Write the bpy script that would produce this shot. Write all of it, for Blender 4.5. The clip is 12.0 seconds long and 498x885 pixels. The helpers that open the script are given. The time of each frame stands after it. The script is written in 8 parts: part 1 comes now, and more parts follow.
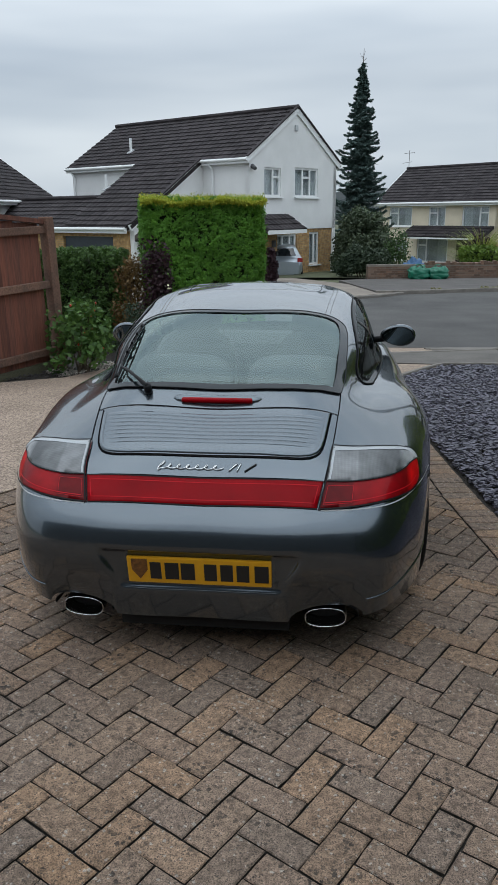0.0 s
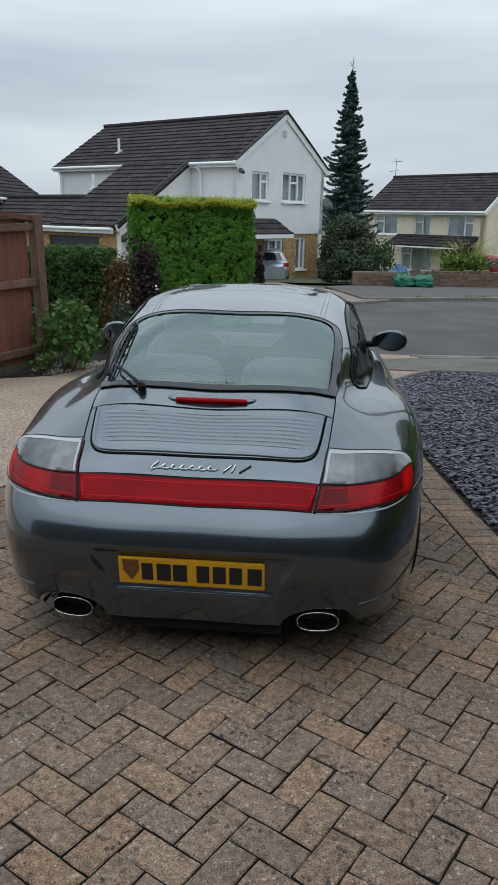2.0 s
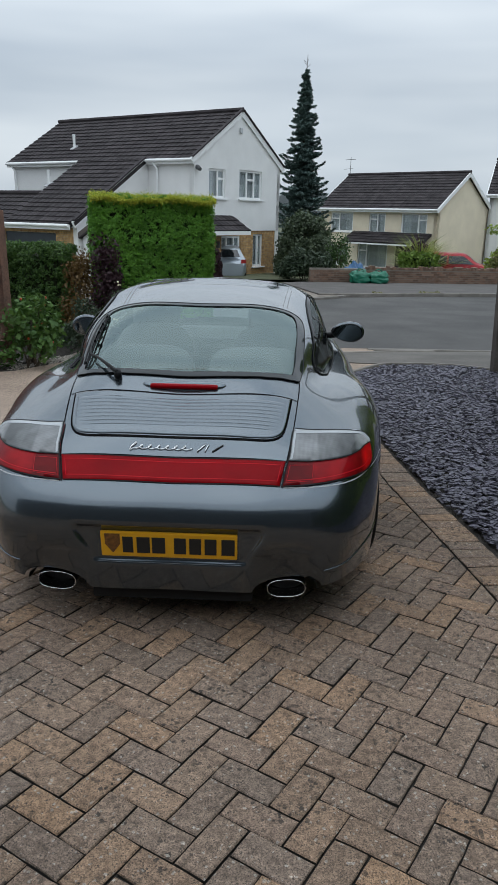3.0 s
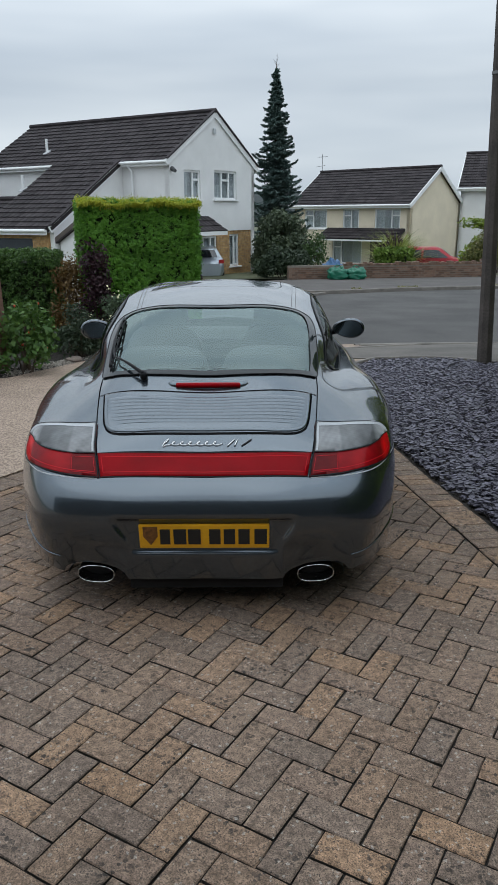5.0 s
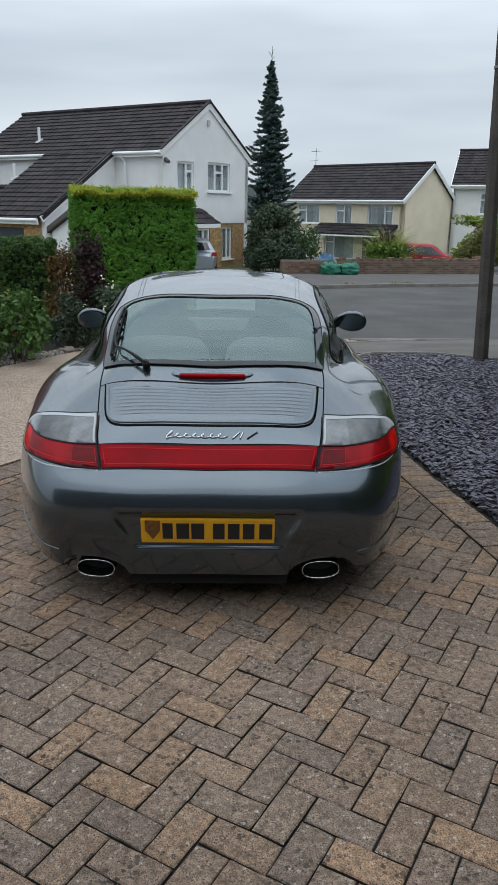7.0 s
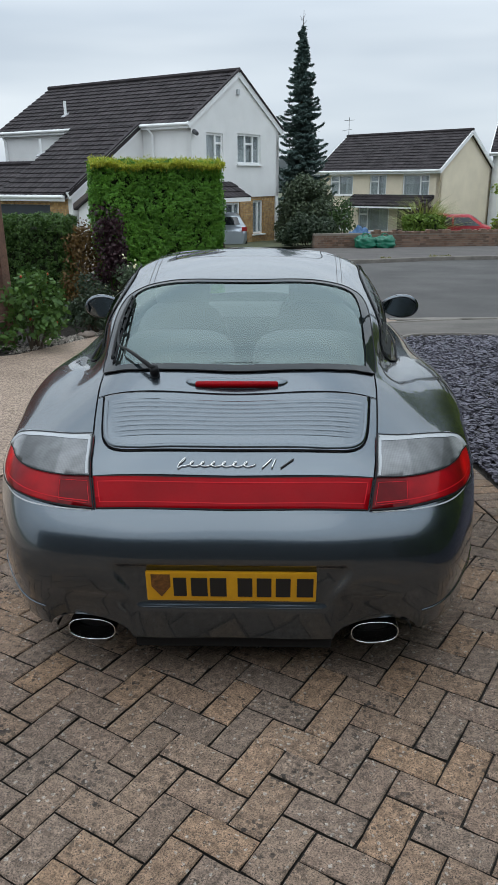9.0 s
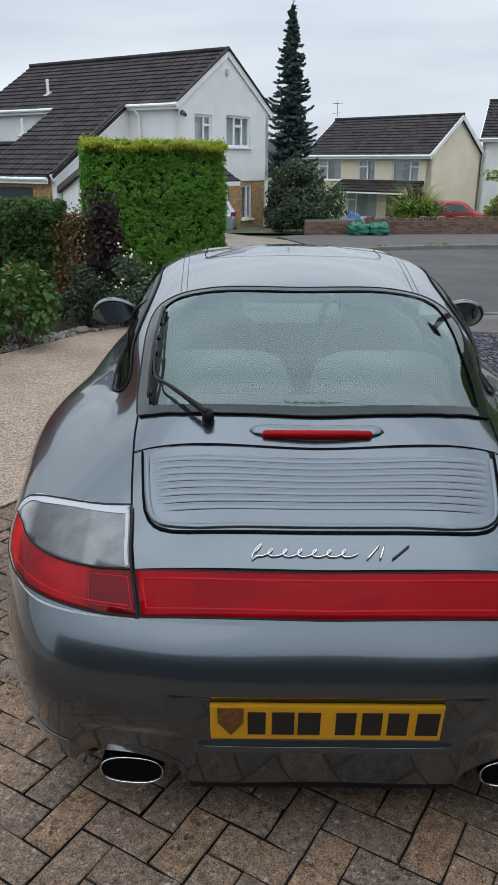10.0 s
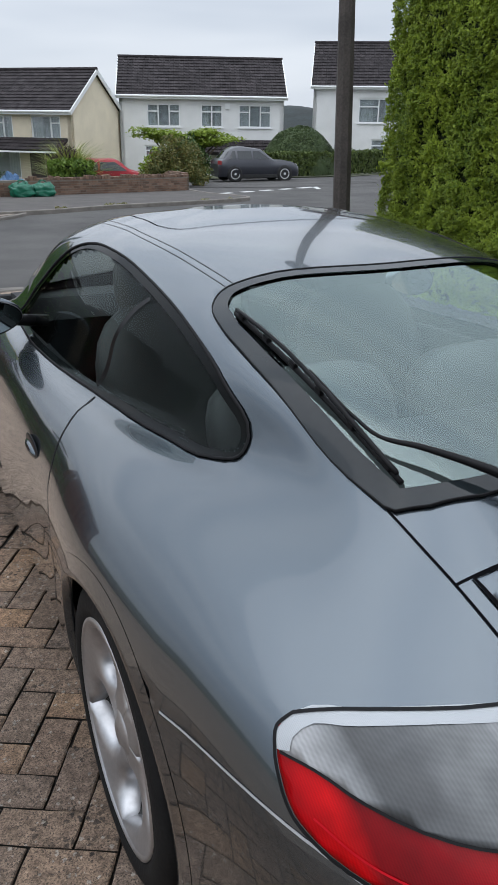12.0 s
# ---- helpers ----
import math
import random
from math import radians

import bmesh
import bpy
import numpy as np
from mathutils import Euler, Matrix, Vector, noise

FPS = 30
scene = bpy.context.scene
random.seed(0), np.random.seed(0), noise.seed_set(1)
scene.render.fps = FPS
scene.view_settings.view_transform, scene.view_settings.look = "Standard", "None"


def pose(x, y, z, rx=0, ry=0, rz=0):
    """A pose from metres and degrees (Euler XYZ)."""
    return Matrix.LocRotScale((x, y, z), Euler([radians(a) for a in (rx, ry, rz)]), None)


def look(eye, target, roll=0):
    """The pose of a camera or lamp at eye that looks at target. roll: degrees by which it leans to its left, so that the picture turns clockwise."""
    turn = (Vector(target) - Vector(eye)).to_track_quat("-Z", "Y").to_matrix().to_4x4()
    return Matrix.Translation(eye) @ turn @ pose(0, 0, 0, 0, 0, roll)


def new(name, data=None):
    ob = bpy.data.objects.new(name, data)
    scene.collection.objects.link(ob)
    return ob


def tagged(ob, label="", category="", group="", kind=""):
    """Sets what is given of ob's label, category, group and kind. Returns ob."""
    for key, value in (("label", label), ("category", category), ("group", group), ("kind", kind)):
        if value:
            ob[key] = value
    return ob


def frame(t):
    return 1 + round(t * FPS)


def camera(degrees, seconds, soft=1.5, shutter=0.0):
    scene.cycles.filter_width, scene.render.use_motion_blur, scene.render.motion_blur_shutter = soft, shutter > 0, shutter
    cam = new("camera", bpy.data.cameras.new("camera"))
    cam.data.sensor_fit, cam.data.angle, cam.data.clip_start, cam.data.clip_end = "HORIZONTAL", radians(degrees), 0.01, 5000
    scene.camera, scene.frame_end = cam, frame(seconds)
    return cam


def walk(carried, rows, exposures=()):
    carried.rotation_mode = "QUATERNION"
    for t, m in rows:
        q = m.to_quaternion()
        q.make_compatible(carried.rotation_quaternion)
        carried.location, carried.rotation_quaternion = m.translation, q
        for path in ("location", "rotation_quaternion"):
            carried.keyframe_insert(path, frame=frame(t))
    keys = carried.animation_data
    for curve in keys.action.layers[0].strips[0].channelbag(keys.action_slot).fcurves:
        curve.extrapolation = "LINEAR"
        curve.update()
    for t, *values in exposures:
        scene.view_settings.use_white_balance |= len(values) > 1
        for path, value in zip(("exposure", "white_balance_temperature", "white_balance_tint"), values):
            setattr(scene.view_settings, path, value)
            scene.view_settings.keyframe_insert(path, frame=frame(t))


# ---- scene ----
cam = camera(36.6, 12.0, 1.2)
PATH = [
    (0, (0.456, -2.404, 1.606), (0.24, -0.503, 1.021), -0.5),
    (0.5, (0.452, -2.394, 1.6), (0.24, -0.492, 1.019), -0.6),
    (1, (0.425, -2.39, 1.601), (0.208, -0.487, 1.025), 1.4),
    (1.5, (0.417, -2.39, 1.599), (0.189, -0.488, 1.023), 1.5),
    (2, (0.404, -2.389, 1.59), (0.237, -0.48, 1.015), 1.1),
    (2.5, (0.362, -2.441, 1.584), (0.31, -0.528, 1.004), 1.5),
    (3, (0.374, -2.616, 1.591), (0.316, -0.703, 1.011), 1.3),
    (3.5, (0.379, -2.792, 1.619), (0.314, -0.879, 1.04), 0.8),
    (5.5, (0.14, -2.748, 1.605), (0.153, -0.836, 1.02), -0.2),
    (6, (0.135, -2.718, 1.594), (0.155, -0.807, 1.005), 0.2),
    (6.5, (0.13, -2.718, 1.597), (0.153, -0.807, 1.007), 0.4),
    (7, (0.117, -2.702, 1.585), (0.144, -0.793, 0.989), 0.8),
    (9, (0.119, -2.031, 1.552), (0.061, -0.142, 0.895), -0.3),
    (9.5, (-0.035, -1.777, 1.556), (-0.035, 0.103, 0.875), 0.2),
    (10, (-0.169, -1.371, 1.552), (-0.179, 0.505, 0.859), 0.3),
    (10.5, (-0.454, -1.067, 1.505), (-0.383, 0.8, 0.791), 1.0),
    (11, (-0.722, -0.782, 1.497), (-0.599, 1.071, 0.754), -0.8),
    (11.5, (-0.939, -0.409, 1.5), (-0.678, 1.417, 0.729), -2.0),
    (12, (-1.173, -0.237, 1.459), (-0.354, 1.415, 0.684), 0.8),
]
walk(cam, [(t, look(eye, target, roll)) for t, eye, target, roll in PATH], [(0, -0.01, 6280, 9), (5, 0.02, 6280, 9), (7, 0.08, 6280, 9), (9, 0.20, 6300, 9), (9.5, 0.25, 6300, 9), (10, 0.23, 6350, 11), (10.5, 0.38, 6450, 13), (11, 0.44, 6500, 15), (11.5, 0.38, 6480, 14), (12, 0.24, 6370, 13)])

# ---- world and light ----
world = bpy.data.worlds.new("overcast_sky")
scene.world = world
world.use_nodes = True
wn, wl = world.node_tree.nodes, world.node_tree.links
wn.clear()
w_out = wn.new("ShaderNodeOutputWorld")
w_bg = wn.new("ShaderNodeBackground")
w_sky = wn.new("ShaderNodeTexSky")
w_sky.sky_type, w_sky.sun_disc = "NISHITA", False
w_sky.sun_elevation, w_sky.sun_rotation = radians(76), radians(240)
w_geo = wn.new("ShaderNodeTexCoord")
w_sep = wn.new("ShaderNodeSeparateXYZ")
w_map = wn.new("ShaderNodeMapping")
w_map.inputs["Scale"].default_value = (1.3, 1.3, 8.0)
w_noise = wn.new("ShaderNodeTexNoise")
w_noise.inputs["Scale"].default_value, w_noise.inputs["Detail"].default_value = 1.5, 3.0
w_ramp = wn.new("ShaderNodeValToRGB")
w_ramp.color_ramp.elements[0].position, w_ramp.color_ramp.elements[1].position = 0.30, 0.72
w_ramp.color_ramp.elements[0].color = (0.50, 0.565, 0.635, 1)
w_ramp.color_ramp.elements[1].color = (0.76, 0.81, 0.845, 1)
w_up = wn.new("ShaderNodeMapRange")
w_up.inputs["From Min"].default_value, w_up.inputs["From Max"].default_value = 0.15, 1.0
w_up.inputs["To Min"].default_value, w_up.inputs["To Max"].default_value = 1.0, 2.7
w_mul = wn.new("ShaderNodeVectorMath")
w_mul.operation = "SCALE"
w_skys = wn.new("ShaderNodeVectorMath")
w_skys.operation = "SCALE"
w_skys.inputs["Scale"].default_value = 0.08
w_mix = wn.new("ShaderNodeMix")
w_mix.data_type = "RGBA"
w_mix.inputs["Factor"].default_value = 0.9
wl.new(w_geo.outputs["Generated"], w_map.inputs["Vector"])
wl.new(w_geo.outputs["Generated"], w_sep.inputs[0])
wl.new(w_map.outputs[0], w_noise.inputs["Vector"])
wl.new(w_noise.outputs["Fac"], w_ramp.inputs[0])
wl.new(w_sep.outputs["Z"], w_up.inputs["Value"])
wl.new(w_ramp.outputs[0], w_mul.inputs[0])
wl.new(w_up.outputs[0], w_mul.inputs["Scale"])
wl.new(w_sky.outputs[0], w_skys.inputs[0])
wl.new(w_skys.outputs[0], w_mix.inputs["A"])
wl.new(w_mul.outputs[0], w_mix.inputs["B"])
wl.new(w_mix.outputs["Result"], w_bg.inputs["Color"])
w_bg.inputs["Strength"].default_value = 1.0
wl.new(w_bg.outputs[0], w_out.inputs[0])

sun = new("sun", bpy.data.lights.new("sun", "SUN"))
sun.data.energy, sun.data.angle, sun.data.color = 0.50, radians(70), (1.0, 0.97, 0.93)
sun.matrix_world = look((-2.5, -1.5, 12), (0, 0, 0))

# ---- materials ----
MATS = {}


def shader(name):
    m = bpy.data.materials.new(name)
    m.use_nodes = True
    return m, m.node_tree.nodes, m.node_tree.links, m.node_tree.nodes["Principled BSDF"]


def surf(name, base, rough=0.7, var=0.25, scale=6.0, fine=60.0, bump=0.3, metal=0.0, coat=0.0, spec=0.5, rand=0.0, island=0.0, tint=None, depth=0.004, stretch=None):
    """A solid surface with two scales of noise in colour and a fine relief, in metres."""
    if name in MATS:
        return MATS[name]
    m, n, l, p = shader(name)
    geo = n.new("ShaderNodeNewGeometry")
    big, small = n.new("ShaderNodeTexNoise"), n.new("ShaderNodeTexNoise")
    big.inputs["Scale"].default_value, big.inputs["Detail"].default_value = scale, 4
    small.inputs["Scale"].default_value, small.inputs["Detail"].default_value = fine, 3
    place = geo.outputs["Position"]
    if stretch:
        mul = n.new("ShaderNodeVectorMath")
        mul.operation = "MULTIPLY"
        mul.inputs[1].default_value = stretch
        l.new(place, mul.inputs[0])
        place = mul.outputs[0]
    for q in (big, small):
        l.new(place, q.inputs["Vector"])
    other = tint or [c * (1 - var) for c in base]
    ramp = n.new("ShaderNodeValToRGB")
    ramp.color_ramp.elements[0].position, ramp.color_ramp.elements[1].position = 0.33, 0.67
    ramp.color_ramp.elements[0].color, ramp.color_ramp.elements[1].color = (*other, 1), (*base, 1)
    l.new(big.outputs["Fac"], ramp.inputs[0])
    light = n.new("ShaderNodeMapRange")
    light.inputs["From Min"].default_value, light.inputs["From Max"].default_value = 0.3, 0.7
    light.inputs["To Min"].default_value, light.inputs["To Max"].default_value = 1 - var * 0.6, 1 + var * 0.5
    l.new(small.outputs["Fac"], light.inputs["Value"])
    fac = light.outputs[0]
    for amount, node in ((rand, "ShaderNodeObjectInfo"), (island, "")):
        if amount:
            src = n.new(node).outputs["Random"] if node else geo.outputs["Random Per Island"]
            r = n.new("ShaderNodeMapRange")
            r.inputs["To Min"].default_value, r.inputs["To Max"].default_value = 1 - amount, 1 + amount
            l.new(src, r.inputs["Value"])
            mu = n.new("ShaderNodeMath")
            mu.operation = "MULTIPLY"
            l.new(fac, mu.inputs[0]), l.new(r.outputs[0], mu.inputs[1])
            fac = mu.outputs[0]
    sc = n.new("ShaderNodeVectorMath")
    sc.operation = "SCALE"
    l.new(ramp.outputs[0], sc.inputs[0]), l.new(fac, sc.inputs["Scale"])
    l.new(sc.outputs[0], p.inputs["Base Color"])
    p.inputs["Roughness"].default_value, p.inputs["Metallic"].default_value = rough, metal
    p.inputs["Coat Weight"].default_value, p.inputs["Specular IOR Level"].default_value = coat, spec
    p.inputs["Coat Roughness"].default_value = 0.04
    if bump:
        bp = n.new("ShaderNodeBump")
        bp.inputs["Strength"].default_value, bp.inputs["Distance"].default_value = bump, depth
        l.new(small.outputs["Fac"], bp.inputs["Height"]), l.new(bp.outputs[0], p.inputs["Normal"])
    MATS[name] = m
    return m


def leafy(name, low, high, rough=0.55, patch=0.5):
    """Leaves: a colour of its own for each leaf, some light let through."""
    m, n, l, p = shader(name)
    geo = n.new("ShaderNodeNewGeometry")
    ramp = n.new("ShaderNodeValToRGB")
    ramp.color_ramp.elements[0].color, ramp.color_ramp.elements[1].color = (*low, 1), (*high, 1)
    big = n.new("ShaderNodeTexNoise")
    big.inputs["Scale"].default_value = 2.2
    l.new(geo.outputs["Position"], big.inputs["Vector"])
    add = n.new("ShaderNodeMath")
    add.operation = "MULTIPLY_ADD"
    add.inputs[1].default_value, add.inputs[2].default_value = 0.55, 0.22 - 0.5 * patch
    l.new(geo.outputs["Random Per Island"], add.inputs[0])
    add2 = n.new("ShaderNodeMath")
    add2.operation = "MULTIPLY_ADD"
    add2.inputs[1].default_value = patch
    l.new(big.outputs["Fac"], add2.inputs[0]), l.new(add.outputs[0], add2.inputs[2])
    l.new(add2.outputs[0], ramp.inputs[0])
    l.new(ramp.outputs[0], p.inputs["Base Color"])
    p.inputs["Roughness"].default_value = rough
    p.inputs["Specular IOR Level"].default_value = 0.35
    tr = n.new("ShaderNodeBsdfTranslucent")
    l.new(ramp.outputs[0], tr.inputs["Color"])
    mx = n.new("ShaderNodeMixShader")
    mx.inputs[0].default_value = 0.25
    l.new(p.outputs[0], mx.inputs[1]), l.new(tr.outputs[0], mx.inputs[2])
    l.new(mx.outputs[0], n["Material Output"].inputs[0])
    return m


def pane_glass(name, tint, gloss=1.5, shine=(1, 1, 1)):
    """A thin pane: tinted see-through with a clear reflection."""
    m, n, l, p = shader(name)
    n.remove(p)
    tr, gl, mx, fr, up, fit = (n.new("ShaderNode" + k) for k in ("BsdfTransparent", "BsdfGlossy", "MixShader", "LayerWeight", "Math", "Math"))
    tr.inputs["Color"].default_value = (*tint, 1)
    gl.inputs["Roughness"].default_value = 0.02
    gl.inputs["Color"].default_value = (*shine, 1)
    # gloss grows towards grazing, from the head-on value of this glass
    head_on = ((gloss - 1) / (gloss + 1)) ** 2
    fr.inputs["Blend"].default_value = 0.5
    up.operation, up.inputs[1].default_value = "POWER", 5.0
    fit.operation, fit.inputs[1].default_value, fit.inputs[2].default_value = "MULTIPLY_ADD", 1 - head_on, head_on
    l.new(fr.outputs["Facing"], up.inputs[0]), l.new(up.outputs[0], fit.inputs[0])
    l.new(fit.outputs[0], mx.inputs[0]), l.new(tr.outputs[0], mx.inputs[1]), l.new(gl.outputs[0], mx.inputs[2])
    l.new(mx.outputs[0], n["Material Output"].inputs[0])
    return m


JOINT = surf("dark_jointing_sand", (0.022, 0.019, 0.015), 0.95, 0.4, 12, 200, 0.6)


def pebbled(name, low, high, size, patch=0.16, bump=0.8):
    """Exposed aggregate: small stones, each of its own tone, in a sandy matrix."""
    m, n, l, p = shader(name)
    geo = n.new("ShaderNodeNewGeometry")
    cell, broad, grit = n.new("ShaderNodeTexVoronoi"), n.new("ShaderNodeTexNoise"), n.new("ShaderNodeTexNoise")
    cell.inputs["Scale"].default_value = 1.0 / size
    broad.inputs["Scale"].default_value, broad.inputs["Detail"].default_value = 1.4, 4
    grit.inputs["Scale"].default_value, grit.inputs["Detail"].default_value = 45, 4
    for q in (cell, broad, grit):
        l.new(geo.outputs["Position"], q.inputs["Vector"])
    sep = n.new("ShaderNodeSeparateColor")
    l.new(cell.outputs["Color"], sep.inputs[0])
    mixin = n.new("ShaderNodeMath")
    mixin.operation = "MULTIPLY_ADD"
    mixin.inputs[1].default_value = 0.55
    half_ = n.new("ShaderNodeMath")
    half_.operation = "MULTIPLY"
    half_.inputs[1].default_value = 0.5
    l.new(grit.outputs["Fac"], half_.inputs[0])
    l.new(sep.outputs[0], mixin.inputs[0]), l.new(half_.outputs[0], mixin.inputs[2])
    ramp = n.new("ShaderNodeValToRGB")
    ramp.color_ramp.elements[0].position, ramp.color_ramp.elements[1].position = 0.12, 0.82
    ramp.color_ramp.elements[0].color, ramp.color_ramp.elements[1].color = (*low, 1), (*high, 1)
    l.new(mixin.outputs[0], ramp.inputs[0])
    tone = n.new("ShaderNodeMapRange")
    tone.inputs["From Min"].default_value, tone.inputs["From Max"].default_value = 0.3, 0.7
    tone.inputs["To Min"].default_value, tone.inputs["To Max"].default_value = 1 - patch, 1 + patch
    l.new(broad.outputs["Fac"], tone.inputs["Value"])
    sc = n.new("ShaderNodeVectorMath")
    sc.operation = "SCALE"
    l.new(ramp.outputs[0], sc.inputs[0]), l.new(tone.outputs[0], sc.inputs["Scale"])
    l.new(sc.outputs[0], p.inputs["Base Color"])
    bp = n.new("ShaderNodeBump")
    bp.inputs["Strength"].default_value, bp.inputs["Distance"].default_value = bump, size * 0.3
    bp.invert = True
    l.new(cell.outputs["Distance"], bp.inputs["Height"]), l.new(bp.outputs[0], p.inputs["Normal"])
    p.inputs["Roughness"].default_value, p.inputs["Specular IOR Level"].default_value = 0.85, 0.3
    return m


AGG = pebbled("exposed_aggregate", (0.080, 0.057, 0.043), (0.44, 0.340, 0.262), 0.0095)
ASPHALT = surf("worn_asphalt", (0.078, 0.074, 0.070), 0.9, 0.42, 0.8, 150, 0.5)
PAVE = surf("footway_asphalt", (0.090, 0.081, 0.074), 0.9, 0.3, 1.5, 120, 0.5)
KERB = surf("concrete_kerb", (0.20, 0.182, 0.16), 0.9, 0.35, 4, 90, 0.5)
SLATE = surf("plum_slate_chip", (0.092, 0.086, 0.113), 0.5, 0.3, 20, 90, 0.4, island=0.45)
SOIL = surf("dark_soil", (0.035, 0.028, 0.022), 0.95, 0.5, 9, 90, 0.9, depth=0.02)
GRASS = surf("rough_ground", (0.09, 0.10, 0.05), 0.95, 0.4, 0.7, 30, 0.8)
WHITE_WALL = surf("white_render", (0.78, 0.78, 0.765), 0.85, 0.08, 1.2, 60, 0.5)
CREAM_WALL = surf("cream_render", (0.76, 0.67, 0.51), 0.9, 0.1, 1.2, 60, 0.5)
UPVC = surf("white_upvc", (0.8, 0.81, 0.8), 0.4, 0.04, 2, 20, 0.0)
TILE = surf("brown_concrete_roof_tile", (0.046, 0.039, 0.041), 0.8, 0.5, 2.2, 25, 0.5, spec=0.25, island=0.25)
def brickwork(name, light, dark, mortar):
    """Far brickwork in stretcher bond, for upright walls in any direction."""
    m, n, l, p = shader(name)
    geo = n.new("ShaderNodeNewGeometry")
    sep, com = n.new("ShaderNodeSeparateXYZ"), n.new("ShaderNodeCombineXYZ")
    l.new(geo.outputs["Position"], sep.inputs[0])
    along = n.new("ShaderNodeVectorMath")
    along.operation = "DOT_PRODUCT"
    along.inputs[1].default_value = (-0.318, 1.378, 0)
    l.new(geo.outputs["Position"], along.inputs[0])
    l.new(along.outputs["Value"], com.inputs["X"]), l.new(sep.outputs["Z"], com.inputs["Y"])
    br = n.new("ShaderNodeTexBrick")
    br.inputs["Scale"].default_value = 1.0
    br.inputs["Brick Width"].default_value, br.inputs["Row Height"].default_value = 0.225, 0.075
    br.inputs["Mortar Size"].default_value = 0.007
    br.inputs["Color1"].default_value, br.inputs["Color2"].default_value, br.inputs["Mortar"].default_value = (*light, 1), (*dark, 1), (*mortar, 1)
    l.new(com.outputs[0], br.inputs["Vector"])
    spot = n.new("ShaderNodeTexNoise")
    spot.inputs["Scale"].default_value, spot.inputs["Detail"].default_value = 9, 4
    l.new(geo.outputs["Position"], spot.inputs["Vector"])
    r = n.new("ShaderNodeMapRange")
    r.inputs["From Min"].default_value, r.inputs["From Max"].default_value = 0.3, 0.7
    r.inputs["To Min"].default_value, r.inputs["To Max"].default_value = 0.65, 1.25
    l.new(spot.outputs["Fac"], r.inputs["Value"])
    sc = n.new("ShaderNodeVectorMath")
    sc.operation = "SCALE"
    l.new(br.outputs["Color"], sc.inputs[0]), l.new(r.outputs[0], sc.inputs["Scale"])
    l.new(sc.outputs[0], p.inputs["Base Color"])
    p.inputs["Roughness"].default_value = 0.9
    return m


BUFF = brickwork("buff_brick", (0.50, 0.31, 0.12), (0.34, 0.19, 0.075), (0.30, 0.24, 0.16))
RED_BRICK = surf("old_red_brick", (0.165, 0.112, 0.082), 0.9, 0.4, 5, 60, 0.5, island=0.35, tint=(0.15, 0.085, 0.055))
MORTAR = surf("lime_mortar", (0.20, 0.175, 0.145), 0.95, 0.2, 5, 60, 0.4)
FENCE = surf("red_brown_fence_stain", (0.17, 0.06, 0.036), 0.85, 0.45, 10, 70, 0.6, rand=0.3, tint=(0.10, 0.042, 0.030), stretch=(1, 1, 0.07))
RAIL = surf("orange_brown_rail_stain", (0.17, 0.09, 0.06), 0.85, 0.45, 6, 50, 0.6, rand=0.2, tint=(0.105, 0.062, 0.045))
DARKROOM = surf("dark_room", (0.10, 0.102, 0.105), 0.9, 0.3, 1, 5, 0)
CURTAIN = surf("pale_curtain", (0.62, 0.63, 0.63), 0.9, 0.2, 8, 30, 0.2)
NET = surf("grey_net_curtain", (0.48, 0.49, 0.49), 0.9, 0.25, 5, 40, 0.2)
FAR_GLASS = surf("dark_car_glass", (0.018, 0.022, 0.025), 0.05, 0.2, 3, 20, 0.0, spec=0.6)
WINGLASS = pane_glass("house_window_glass", (0.84, 0.87, 0.88), 1.7)


# ---- building helpers ----
def smooth(a, b, x):
    t = np.clip((np.asarray(x, float) - a) / (b - a), 0, 1)
    return t * t * (3 - 2 * t)


def ground_z(x, y):
    """The plot falls gently towards the street and on beyond it; the street rises to the east."""
    x, y = np.asarray(x, float), np.asarray(y, float)
    z = -0.036 * np.maximum(0, y - 0.2) + 0.006 * np.maximum(0, y - 8.5) - 0.02 * np.maximum(0, y - 38) + 0.05 * np.maximum(0, y - 75)
    z = z + 0.08 * smooth(1.3, 2.8, x) * smooth(1.0, 5.5, y) * smooth(9.0, 6.8, y)
    z = z - 0.27 * np.exp(-((x - 9.0) / 4.0) ** 2 - ((y - 37.0) / 3.5) ** 2)
    return z + 0.005 * np.maximum(0, np.minimum(x, 40) - 6) * smooth(12, 30, y) - 0.012 * np.maximum(0, -y - 3)


def gz(x, y):
    return float(ground_z(x, y))


def mesh(name, verts, faces, material, parent=None, label="", shade=False):
    me = bpy.data.meshes.new(name)
    me.from_pydata([tuple(map(float, v)) for v in verts], [], [tuple(map(int, f)) for f in faces])
    me.materials.append(material)
    if shade:
        me.shade_smooth()
    ob = new(name, me)
    if parent:
        ob.parent = parent
    return tagged(ob, label) if label else ob


def part(name, bm, material, parent=None, label="", shade=False):
    me = bpy.data.meshes.new(name)
    bm.normal_update()
    bm.to_mesh(me)
    bm.free()
    me.materials.append(material)
    if shade:
        me.shade_smooth()
    ob = new(name, me)
    if parent:
        ob.parent = parent
    return tagged(ob, label) if label else ob


